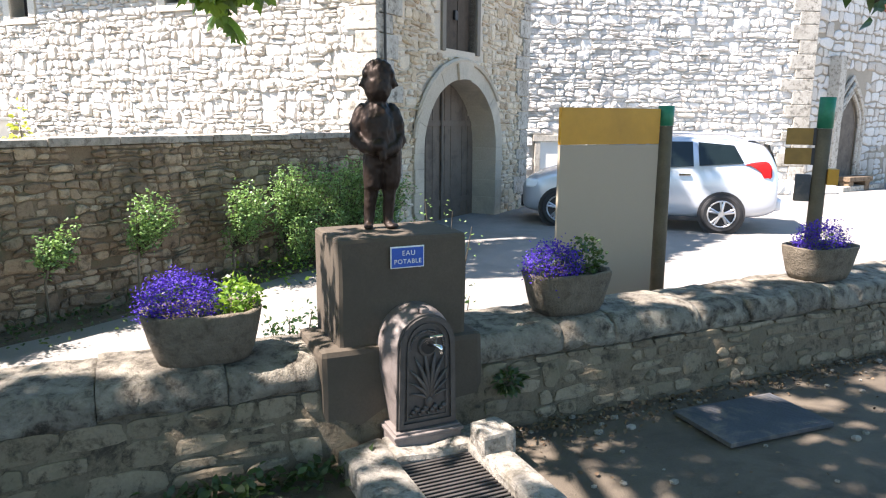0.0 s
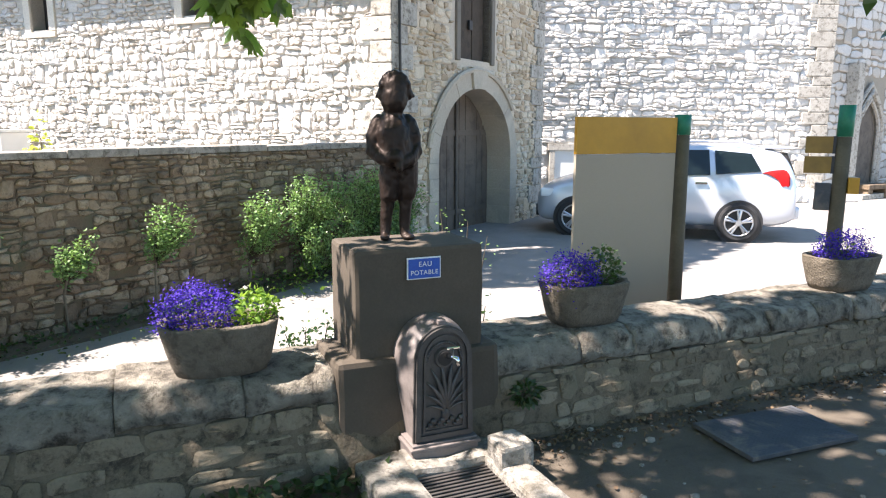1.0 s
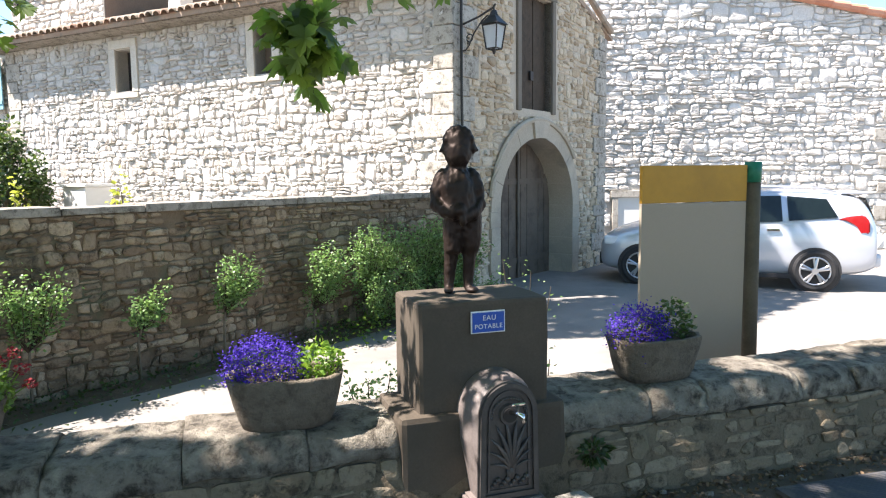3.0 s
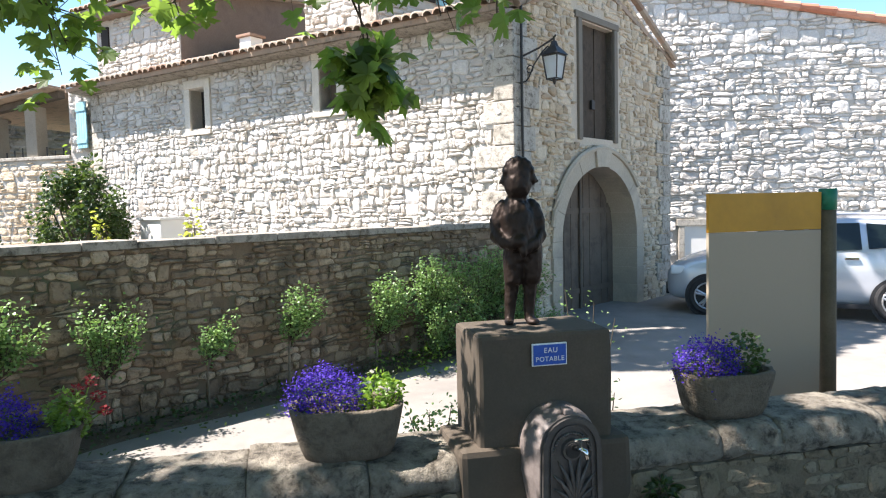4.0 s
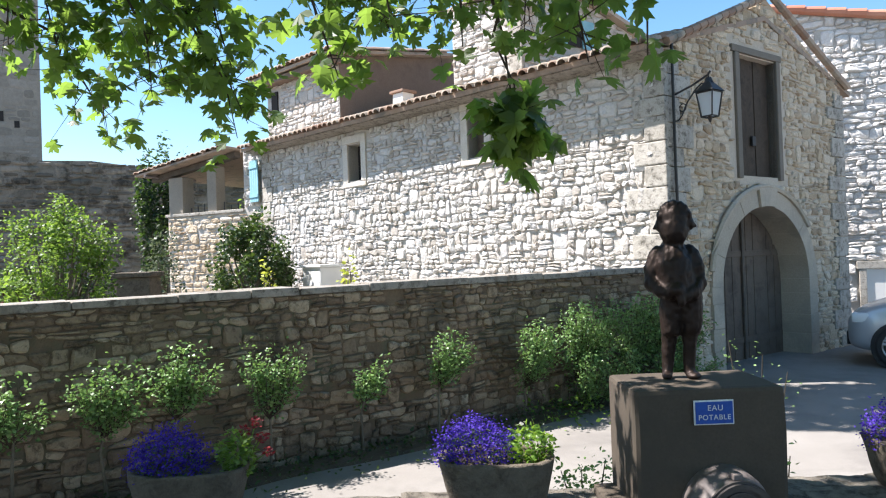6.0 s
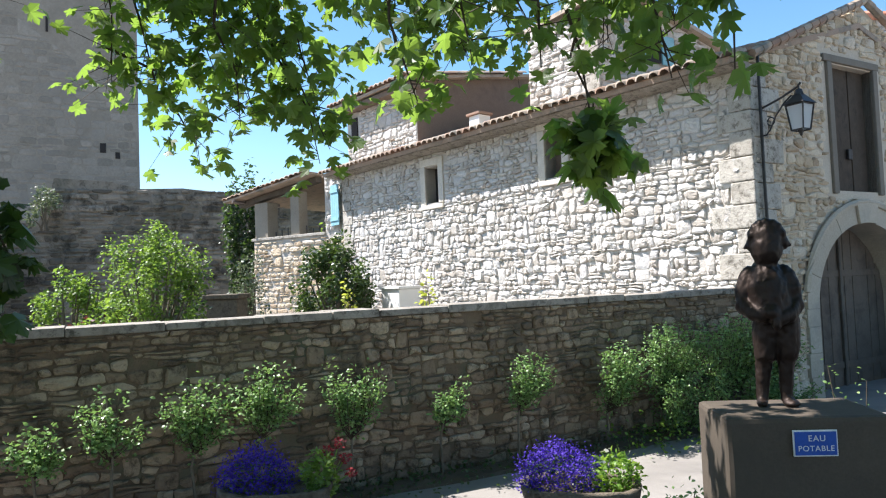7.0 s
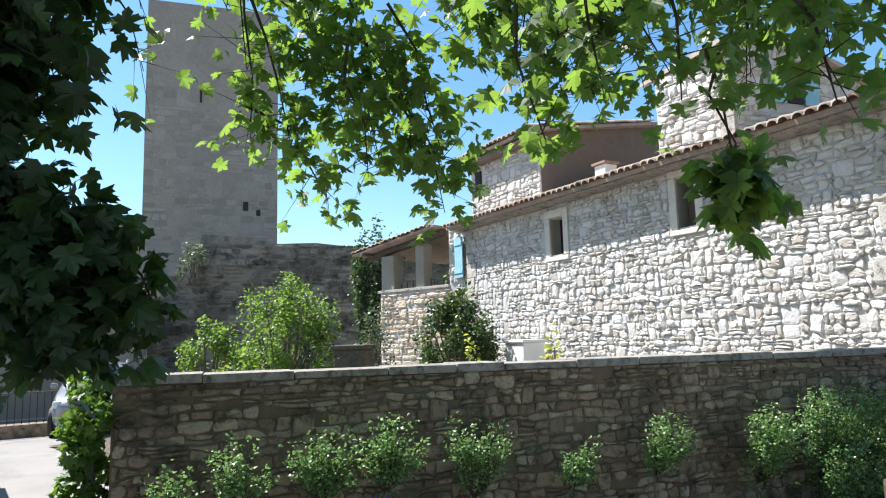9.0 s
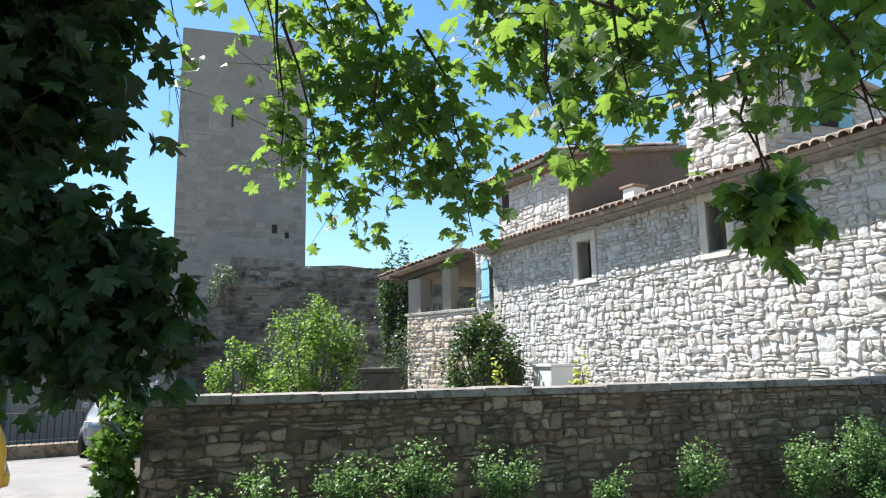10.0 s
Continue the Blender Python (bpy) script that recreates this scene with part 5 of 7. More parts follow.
plate = thing("steel_cover_plate", LW @ pose(1.9, -0.32, 0.012, 0, 0, -3), "dusty grey ribbed steel cover plate on the ground", "cover plate")
bm = bmesh.new()
add_box(bm, 0.0, 0.7, -0.43, 0.0, 0.0, 0.025, 0.004)
part("plate", bm, STEEL_PLATE, plate)
for k in range(25):
    part("rib", boxm(0.02, 0.68, -0.417 + k * 0.0163, -0.412 + k * 0.0163, 0.0251, 0.0265), STEEL_PLATE, plate)

# ---- stone troughs with flowers ----
TROUGH_RIM = 0.245


def trough(name_m, seed, flip=False):
    o = thing("stone_trough", name_m, "rounded rough stone flower trough on the low wall", "planter", "troughs on the low wall")
    bm = bmesh.new()
    prof = [(0.62, 0.0), (0.75, 0.014), (0.84, 0.055), (0.905, 0.12), (0.965, 0.19), (1.01, 0.236), (1.0, TROUGH_RIM), (0.9, TROUGH_RIM), (0.86, 0.225), (0.84, 0.16)]
    n, rings = 36, []
    for r, z in prof:
        ring = []
        for k in range(n):
            a = 2 * math.pi * k / n
            sq = 1 / (abs(math.cos(a)) ** 3.2 + abs(math.sin(a)) ** 3.2) ** (1 / 3.2)
            x, y = 0.258 * r * sq * math.cos(a), 0.175 * r * sq * math.sin(a)
            j = 0.012 * noise.noise((x * 24 + seed, y * 24, z * 24)) + 0.01 * noise.noise((x * 5, y * 5 + seed, z * 4))
            ring.append(bm.verts.new((x * (1 + j * 3), y * (1 + j * 3), z + (j if z > 0.05 else 0))))
        rings.append(ring)
    for p, q in zip(rings, rings[1:]):
        for k in range(n):
            bm.faces.new((p[k], p[(k + 1) % n], q[(k + 1) % n], q[k]))
    bm.faces.new(rings[0][::-1])
    part("bowl", bm, TROUGH, o, smooth=True)
    bm = bmesh.new()
    bmesh.ops.create_circle(bm, cap_ends=True, segments=28, radius=1, matrix=pose(0, 0, 0.2) @ Matrix.Diagonal((0.225, 0.15, 1, 1)))
    bmesh.ops.solidify(bm, geom=bm.faces[:], thickness=0.03)
    part("soil", bm, SOIL, o, "dark potting soil")
    return o


def lobelia(m, seed, rx, label, bloom=1.0):
    rng = np.random.RandomState(seed)
    o = thing("lobelia", m, label, "flowers", "lobelia cushions")
    p = ball_points(rng, (0, 0, 0.02), (rx, 0.135, 0.16), 3900, 0.5)
    p = p[p[:, 2] > -0.02]
    g = ball_points(rng, (0, 0, 0.0), (rx * 0.92, 0.12, 0.135), 500, 0.5)
    g = g[g[:, 2] > -0.03]
    p += 0.022 * rng.normal(size=p.shape)
    cloud("bloom_cushion", p, 0.0145, "petal", PETAL_BLUE, o, seed, -0.4, 1.0)
    cloud("leaves", g, 0.022, "petal", LEAF_LAUREL, o, seed + 1, -0.5, 1.0)
    return o


def filler(m, seed, rx, rz, material, label, category="plant", white=0, size=0.032):
    rng = np.random.RandomState(seed)
    o = thing("trailing_plant", m, label, category)
    p = ball_points(rng, (0, 0, rz * 0.45), (rx, 0.1, rz), 420, 0.3)
    cloud("leaves", p[p[:, 2] > -0.03], size, "oval", material, o, seed, -0.3, 0.9)
    if white:
        q = ball_points(rng, (0, 0, rz * 0.6), (rx * 1.05, 0.11, rz), white, 0.9)
        cloud("bloom_heads", q[q[:, 2] > 0.02], 0.025, "petal", PETAL_WHITE, o, seed + 4, -0.2, 1.0)
    return o


for k, (s, back, turn) in enumerate(((-1.86, 0.2, 2), (-0.47, 0.175, -1), (1.53, 0.2, 4), (3.66, 0.21, -3))):
    base = LW @ pose(s, back, 0.504, 0, 0, turn)
    trough(base, k * 3.7)
    side = -1
    lobelia(base @ pose(-0.1 if k < 3 else 0.0, 0, 0.235), 20 + k, 0.18 if k < 3 else 0.22, "dense cushion of violet-blue lobelia in the trough")
    if k == 1:
        filler(base @ pose(0.16, 0, 0.22), 41, 0.12, 0.11, LEAF_BRIGHT, "bright green trailing plant with a few white blooms", white=16)
    if k == 2:
        filler(base @ pose(0.14, 0.02, 0.22), 42, 0.14, 0.15, LEAF_LAUREL, "dark green bushy plant in the trough", white=5)
    if k == 0:
        filler(base @ pose(0.2, 0.02, 0.22), 43, 0.09, 0.12, LEAF_MID, "green pelargonium leaves in the trough", size=0.032)
        o = thing("red_pelargonium", base @ pose(0.26, 0.05, 0.28), "deep red pelargonium blooms on thin stems", "flowers")
        rng = np.random.RandomState(6)
        cl = np.concatenate([ball_points(rng, c, (0.03, 0.025, 0.025), 40) for c in ((-0.03, 0, 0.1), (0.05, 0.02, 0.06), (0.08, -0.02, 0.0), (0.02, 0.03, 0.13))])
        cloud("flowers", cl, 0.02, "petal", PETAL_RED, o, 6, 0, 1.0)
        bm = bmesh.new()
        for c in ((-0.03, 0, 0.1), (0.05, 0.02, 0.06), (0.08, -0.02, 0.0), (0.02, 0.03, 0.13)):
            add_tube(bm, [(-0.04, 0, -0.08), c], 0.003, 5)
        tagged(part("stems", bm, LEAF_BRIGHT, o), kind="stuff")

# ---- information panel and direction post ----
board = thing("information_panel", frame_at(0.935, 5.72, 25.0, -0.41), "back of a grey and yellow information panel on a wooden post", "panel")
part("grey_sheet", boxm(0.0, 1.015, 0.0, 0.03, 0.35, 1.808, 0.004), PANEL_GREY, board)
part("yellow_band", boxm(0.0, 1.015, -0.002, 0.032, 1.811, 2.105, 0.004), PANEL_YELLOW, board, "yellow enamel band")
part("sticker", boxm(0.01, 0.115, -0.0045, -0.002, 2.04, 2.098), PANEL_YELLOW, board, "darker square label")
post = part("post", tube([(1.115, 0.02, 0.0), (1.105, 0.02, 1.0), (1.095, 0.02, 1.96)], [0.066, 0.064, 0.062], 16), POST_WOOD, board, "round treated wooden post", True)
part("post_cap", tube([(1.095, 0.02, 1.962), (1.094, 0.02, 2.13)], 0.067, 16), GREEN_CAP, post, "green painted post top", True)

way = thing("direction_post", frame_at(3.06, 5.85, -18.0, -0.41), "leaning round wooden signpost with small yellow arms", "signpost")
part("post", tube([(0.025, 0, 0), (0.028, 0, 1.0), (0.035, 0, 1.95)], [0.062, 0.058, 0.055], 14), POST_WOOD, way, "round treated wooden post", True)
part("post_cap", tube([(0.035, 0, 1.952), (0.037, 0, 2.2)], 0.06, 14), GREEN_CAP, way, "green painted post top", True)
for z in (1.66, 1.82):
    arm = part("sign_arm", boxm(-0.24, -0.025, -0.02, 0.01, z, z + 0.135, 0.004), OCHRE, way, "small yellow sign arm")
    part("edge", boxm(-0.045, -0.022, -0.022, 0.012, z - 0.002, z + 0.137), BLACK_PLASTIC, arm)
part("sign_arm", boxm(0.085, 0.165, -0.05, 0.1, 1.5, 1.63, 0.004), PANEL_YELLOW, way, "small yellow sign arm")
part("box", boxm(-0.14, -0.03, -0.03, 0.05, 1.36, 1.58, 0.006), STEEL_PLATE, way, "grey metal box")

# ---- cars ----


def car(m, paint, label):
    """Compact people carrier: front towards -x; local y = 0 is the middle, z = 0 the road."""
    o = thing("car", m, label, "car")
    st = [  # x, bottom, sill half-width, belt z, belt half-width, roof z, roof half-width
        (-2.12, 0.34, 0.62, 0.64, 0.6, 0.68, 0.5), (-2.05, 0.24, 0.78, 0.78, 0.76, 0.82, 0.66), (-1.82, 0.2, 0.87, 0.88, 0.86, 0.94, 0.74), (-1.4, 0.2, 0.9, 0.97, 0.88, 1.06, 0.72),
        (-1.05, 0.19, 0.91, 1.01, 0.89, 1.15, 0.7), (-0.55, 0.19, 0.91, 1.03, 0.9, 1.46, 0.66), (-0.1, 0.19, 0.91, 1.05, 0.9, 1.6, 0.65), (0.6, 0.19, 0.91, 1.08, 0.9, 1.635, 0.65),
        (1.3, 0.2, 0.91, 1.11, 0.9, 1.61, 0.64), (1.8, 0.22, 0.9, 1.15, 0.88, 1.58, 0.63), (2.05, 0.26, 0.88, 1.15, 0.86, 1.5, 0.62), (2.2, 0.32, 0.85, 1.1, 0.82, 1.2, 0.66), (2.27, 0.4, 0.8, 0.78, 0.78, 0.84, 0.66)]
    bm = bmesh.new()
    rings = []
    for x, zb, ws, zt, wb, zr, wr in st:
        half = [(ws * 0.86, zb), (ws, zb + 0.1), (ws + 0.015, zb + (zt - zb) * 0.55), (wb, zt), (wb * 0.45 + wr * 0.55, zt + (zr - zt) * 0.6), (wr, zr - 0.02), (wr * 0.6, zr + 0.018), (0, zr + 0.03)]
        ring = [(x, -y, z) for y, z in half] + [(x, y, z) for y, z in half[-2::-1]]
        rings.append([bm.verts.new(p) for p in ring])
    for p, q in zip(rings, rings[1:]):
        for k in range(len(p) - 1):
            bm.faces.new((p[k], p[k + 1], q[k + 1], q[k]))
        bm.faces.new((p[-1], p[0], q[0], q[-1]))
    bm.faces.new(rings[0]), bm.faces.new(rings[-1][::-1])
    body = part("body", bm, paint, o, smooth=True)
    sub = body.modifiers.new("round", "SUBSURF")
    sub.levels = sub.render_levels = 2
    # glass, set on the sloping sides
    def pane(pts, name, mat, lab, s=-1):
        b = bmesh.new()
        vs = [b.verts.new((x, s * y, z)) for x, y, z in pts]
        b.faces.new(vs)
        bmesh.ops.solidify(b, geom=b.faces[:], thickness=0.012)
        return part(name, b, mat, o, lab)
    for s in (-1, 1):
        pane([(-0.62, 0.878, 1.08), (0.05, 0.89, 1.1), (0.05, 0.725, 1.52), (-0.2, 0.735, 1.46)], "window", CAR_GLASS, "tinted front side window", s)
        pane([(0.12, 0.89, 1.1), (0.86, 0.89, 1.13), (0.83, 0.725, 1.545), (0.12, 0.725, 1.54)], "window", CAR_GLASS, "tinted rear side window", s)
        pane([(0.95, 0.89, 1.14), (1.66, 0.87, 1.2), (1.5, 0.74, 1.49), (0.92, 0.725, 1.54)], "window", CAR_GLASS, "tinted quarter window", s)
    pane([(-1.1, 0.62, 1.15), (-1.1, -0.62, 1.15), (-0.42, -0.58, 1.53), (-0.42, 0.58, 1.53)], "windscreen", CAR_GLASS, "tinted windscreen")
    pane([(2.23, 0.6, 1.14), (2.23, -0.6, 1.14), (2.08, -0.57, 1.5), (2.08, 0.57, 1.5)], "rear_window", CAR_GLASS, "tinted rear window")
    for s in (-1, 1):
        b = prism([(1.66, 1.17), (1.8, 1.215), (2.02, 1.24), (2.1, 1.14), (2.11, 0.95), (1.97, 0.93), (1.94, 1.07), (1.86, 1.13)], min(s * 0.7, s * 0.885), max(s * 0.7, s * 0.885))
        bmesh.ops.bevel(b, geom=b.edges[:], offset=0.02, segments=2, affect="EDGES")
        part("tail_light", b, TAIL_RED, o, "red wrap-round tail light")
        b = bmesh.new()
        add_box(b, -2.02, -1.66, min(s * 0.66, s * 0.85), max(s * 0.66, s * 0.85), 0.68, 0.84, 0.04)
        part("headlight", b, LAMP_GLASS, o, "clear headlight")
        part("door_handle", boxm(0.62, 0.82, min(s * 0.9, s * 0.945), max(s * 0.9, s * 0.945), 0.97, 1.01, 0.01), CHROME, o)
        part("wing_mirror", boxm(-0.72, -0.56, min(s * 0.9, s * 1.06), max(s * 0.9, s * 1.06), 1.07, 1.2, 0.04), paint, o)
        part("roof_rail", tube([(-0.2, s * 0.6, 1.62), (0.0, s * 0.6, 1.68), (1.4, s * 0.6, 1.67), (1.65, s * 0.59, 1.6)], 0.016, 6), ALLOY, o, "bright roof rail")
        part("door_seam", boxm(0.07, 0.078, min(s * 0.9, s * 0.925), max(s * 0.9, s * 0.925), 0.35, 1.08), BLACK_PLASTIC, o)
        part("sill_trim", boxm(-1.0, 1.0, min(s * 0.86, s * 0.925), max(s * 0.86, s * 0.925), 0.2, 0.27, 0.01), BLACK_PLASTIC, o)
    part("rear_spoiler", boxm(1.72, 2.12, -0.6, 0.6, 1.565, 1.605, 0.015), paint, o)
    part("front_grille", boxm(-2.13, -2.07, -0.55, 0.55, 0.3, 0.52, 0.02), BLACK_PLASTIC, o, "black lower grille")
    part("rear_bumper", boxm(2.1, 2.31, -0.8, 0.8, 0.4, 0.62, 0.06), paint, o)
    for x in (-1.38, 1.35):
        for s in (-1, 1):
            arch_bm = bmesh.new()
            bmesh.ops.create_cone(arch_bm, segments=28, radius1=0.385, radius2=0.385, depth=0.05, cap_ends=True, matrix=pose(x, s * 0.905, 0.33, 90, 0, 0))
            part("wheel_arch", arch_bm, BLACK_PLASTIC, o, "dark wheel arch")
            w = part("wheel", bmesh.new(), RUBBER, o)
            b = bmesh.new()
            n = 32
            prof = [(0.22, 0.085), (0.29, 0.1), (0.325, 0.085), (0.335, 0.04), (0.335, -0.04), (0.325, -0.085), (0.29, -0.1), (0.22, -0.085)]
            rr = [[b.verts.new((r * math.cos(2 * math.pi * k / n), y, r * math.sin(2 * math.pi * k / n))) for k in range(n)] for r, y in prof]
            for p, q in zip(rr, rr[1:]):
                for k in range(n):
                    b.faces.new((p[k], p[(k + 1) % n], q[(k + 1) % n], q[k]))
            bmesh.ops.recalc_face_normals(b, faces=b.faces[:])
            b.to_mesh(w.data)
            b.free()
            w.matrix_basis = pose(x, s * 0.875, 0.335)
            b = bmesh.new()
            bmesh.ops.create_cone(b, segments=28, radius1=0.225, radius2=0.225, depth=0.03, cap_ends=True, matrix=pose(0, s * 0.03, 0, 90, 0, 0))
            part("hub_back", b, BLACK_PLASTIC, w)
            b = bmesh.new()
            for k in range(5):
                for d in (-0.14, 0.14):
                    a = k * 2 * math.pi / 5 + 0.3
                    add_tube(b, [(0.05 * math.cos(a), s * 0.095, 0.05 * math.sin(a)), (0.215 * math.cos(a + d), s * 0.085, 0.215 * math.sin(a + d))], [0.024, 0.02], 6)
            ring = [(0.222 * math.cos(2 * math.pi * k / 28), s * 0.088, 0.222 * math.sin(2 * math.pi * k / 28)) for k in range(29)]
            add_tube(b, ring, 0.014, 6)
            bmesh.ops.create_cone(b, segments=16, radius1=0.06, radius2=0.05, depth=0.03, cap_ends=True, matrix=pose(0, s * 0.09, 0, 90, 0, 0))
            part("rim", b, ALLOY, w, "five-spoke alloy rim")
    return o


CAR_DIR = Vector((-2.7, 0.72)).normalized()
CAR_M = pose(5.05 + CAR_DIR.x * 1.35 - CAR_DIR.y * -0.0, 12.45 + CAR_DIR.y * 1.35, -0.4) @ Matrix.Rotation(math.atan2(-CAR_DIR.y, -CAR_DIR.x), 4, "Z") @ pose(1.35, 0, 0) @ Matrix.Scale(1.05, 4) @ pose(-1.35, 0.9, 0)
car(CAR_M, CAR_PAINT, "silver people carrier parked beside the neighbour wall")

bins = thing("blue_bin", frame_at(14.0, 21.0, 20, -0.4), "blue plastic wheelie bin by the church", "bin")
bm = bmesh.new()
bmesh.ops.create_cone(bm, segments=4, radius1=0.36, radius2=0.44, depth=1.0, cap_ends=True, matrix=pose(0, 0, 0.55, 0, 0, 45))
bmesh.ops.bevel(bm, geom=bm.edges[:], offset=0.03, segments=2, affect="EDGES")
part("body", bm, BLUE_PLASTIC, bins)
part("lid", boxm(-0.34, 0.34, -0.36, 0.36, 1.05, 1.12, 0.03), BLUE_PLASTIC, bins)
bench = thing("stone_bench", frame_at(12.1, 20.4, 30, -0.4), "low dark stone bench by the church wall", "bench")
part("seat", boxm(-0.5, 0.7, -0.25, 0.25, 0.28, 0.42, 0.02), STONE_OLD, bench)
part("leg", boxm(-0.45, -0.2, -0.2, 0.2, -0.01, 0.278, 0.02), STONE_OLD, bench)
part("leg", boxm(0.4, 0.65, -0.2, 0.2, -0.01, 0.278, 0.02), STONE_OLD, bench)

# ---- street beyond the garden wall's free end ----
car(pose(-18.55, 8.7, -0.4, 0, 0, 152), CAR_GREY, "grey car parked in the side street behind the ivy")
car(pose(-12.95, 1.85, -0.4, 0, 0, 75), YELLOW_PAINT, "yellow car at the edge of the side street")
street_house = thing("street_house", frame_at(-24.5, 3.0, 72.0, -0.4), "plain stone house across the side street", "house")
part("wall", boxm(-6, 9, 0, 5, -0.3, 3.6), PLASTER, street_house)
part("roof", boxm(-6.3, 9.3, -0.4, 5.3, 3.6, 3.85, 0.03), TILE, street_house)
part("door", boxm(3.1, 4.4, -0.05, 0.0, 0, 1.8, 0.02), GATE_TEAL, street_house, "blue green garage door")
part("window", boxm(6.2, 7.0, -0.03, 0.0, 1.6, 2.8, 0.01), DARK, street_house, "dark window")
kerb_wall = thing("wall_street", frame_at(-19.3, 3.5, 72.0, -0.4), "low stone kerb wall in the side street", "wall", kind="structure")
part("core", boxm(-4, 7, 0, 0.4, -0.2, 0.3, 0.03), STONE_OLD, kerb_wall)
rail = thing("iron_railing", frame_at(-19.3, 3.5, 72.0, -0.1) @ Matrix.Diagonal((1, 1, 0.72, 1)), "black iron railing on the kerb wall", "railing")
part("top_rail", tube([(-4, 0.2, 1.0), (7, 0.2, 1.0)], 0.02, 6), IRON_BLACK, rail)
part("bottom_rail", tube([(-4, 0.2, 0.12), (7, 0.2, 0.12)], 0.018, 6), IRON_BLACK, rail)
bar_me = None
for k in range(74):
    if bar_me is None:
        ob = part("bar", tube([(0, 0.2, 0.0), (0, 0.2, 1.0)], 0.011, 5), IRON_BLACK, rail)
        bar_me = ob.data
    else:
        ob = part("bar", bar_me, None, rail)
    ob.matrix_basis = pose(-3.9 + k * 0.15, 0, 0)

# ---- climbing plants along the garden wall ----


def climber(s, top, half, height, seed, dense=1.0, out=0.42):
    """A wall shrub on a thin pale stem: leafy head that leans out of the wall's shade."""
    o = thing("wall_shrub", GW @ pose(s, -0.02, -0.4), "leafy climbing shrub on a thin stem against the garden wall", "shrub", "shrubs along the garden wall")
    rng = np.random.RandomState(seed)
    h = top + 0.4
    rn = random.Random(seed)
    part("stem", tube([(rn.uniform(-0.03, 0.03), -0.16, 0), (rn.uniform(-0.04, 0.04), -0.15, h * 0.4), (rn.uniform(-0.05, 0.05), -out * 0.6, h * 0.75)], [0.016, 0.013, 0.007], 6), BARK, o, "thin pale stem")
    bm = bmesh.new()
    tips = []
    for k in range(int(22 * dense)):
        a = rn.uniform(-1, 1)
        tip = (a * half, -out - rn.uniform(-0.08, 0.14), h + 0.05 - rn.uniform(0, 0.34) - 0.1 * abs(a))
        mid = (a * half * 0.45, -out * 0.7, h - height * rn.uniform(0.75, 1.0))
        add_tube(bm, [(0, -0.15, max(0.1, h - height * 1.15)), mid, tip], [0.006, 0.005, 0.002], 4)
        tips.append((mid, tip))
    tagged(part("twig_growth", bm, TWIG, o), kind="stuff")
    pts = []
    for mid, tip in tips:
        n = int(54 * dense ** 0.3)
        f = rng.uniform(0.0, 1.05, n)[:, None]
        p = np.array(mid) * (1 - f) + np.array(tip) * f
        pts.append(p + rng.normal(size=(n, 3)) * np.array((0.045, 0.04, 0.04)))
    low = ball_points(rng, (0, -0.14, h - height * 0.95), (half * 0.5, 0.07, height * 0.4), int(90 * dense), 0.2)
    cloud("leaves", np.concatenate(pts + [low]), 0.043, "oval", LEAF_ROSE, o, seed, -0.3, 0.9)
    return o


for k, (s, top, half, hgt) in enumerate(((0.5, 0.66, 0.2, 0.4), (1.05, 0.82, 0.26, 0.5), (1.72, 0.84, 0.3, 0.55), (2.32, 0.95, 0.3, 0.6), (3.18, 0.94, 0.3, 0.7), (4.19, 0.66, 0.24, 0.45), (5.16, 0.8, 0.25, 0.55))):
    climber(s, top, half, hgt, 60 + k, 0.75 if k in (0, 1, 5) else 1.1)
climber(6.42, 0.8, 0.36, 0.7, 71, 1.6, 0.5)
climber(7.3, 1.0, 0.5, 0.9, 75, 2.4, 0.5)
climber(8.25, 1.03, 0.7, 1.0, 72, 3.2, 0.55)
climber(9.0, 0.78, 0.5, 0.9, 73, 2.0, 0.62)
climber(7.4, 0.42, 0.55, 0.7, 74, 1.6, 0.62)
climber(8.65, 0.36, 0.5, 0.6, 76, 1.5, 0.75)
climber(9.15, 0.16, 0.4, 0.5, 77, 1.0, 0.8)
bed = thing("flower_bed_weeds", GW @ pose(0, 0, -0.4), "low weeds and dry leaves along the foot of the garden wall", "weeds", kind="stuff")
rng = np.random.RandomState(15)
pw = np.stack([rng.uniform(0.2, 9.2, 1700), -np.abs(rng.normal(0.2, 0.28, 1700)) - 0.03, 0.03 + np.abs(rng.normal(0, 0.05, 1700))], 1)
cloud("leaves", pw, 0.05, "oval", LEAF_LAUREL, bed, 5, -0.2, 0.9)
pw = np.stack([rng.uniform(6.3, 9.4, 520), -np.abs(rng.normal(0.5, 0.3, 520)) - 0.03, np.abs(rng.normal(0.1, 0.16, 520))], 1)
cloud("tall_weeds", pw, 0.06, "oval", LEAF_BRIGHT, bed, 6, -0.4, 0.9)
soil_bed = thing("flower_bed", GW @ pose(0, 0, -0.4), "narrow strip of dark soil along the garden wall", "soil", kind="structure")
bm = bmesh.new()
xs = [0.1 + 0.2 * k for k in range(47)]
rows = [[bm.verts.new((x, y, z + 0.012 * noise.noise((x * 4, y * 9, 1)) - (0.06 if j in (0, 4) else 0))) for j, (y, z) in enumerate(((0.0, 0.03), (-0.15, 0.055), (-0.3, 0.05), (-0.42 + 0.1 * noise.noise((x, 0, 2)), 0.03), (-0.5 + 0.12 * noise.noise((x, 0, 2)), 0.0)))] for x in xs]
for a, b in zip(rows, rows[1:]):
    for j in range(4):
        bm.faces.new((a[j], a[j + 1], b[j + 1], b[j]))
part("soil", bm, SOIL, soil_bed)

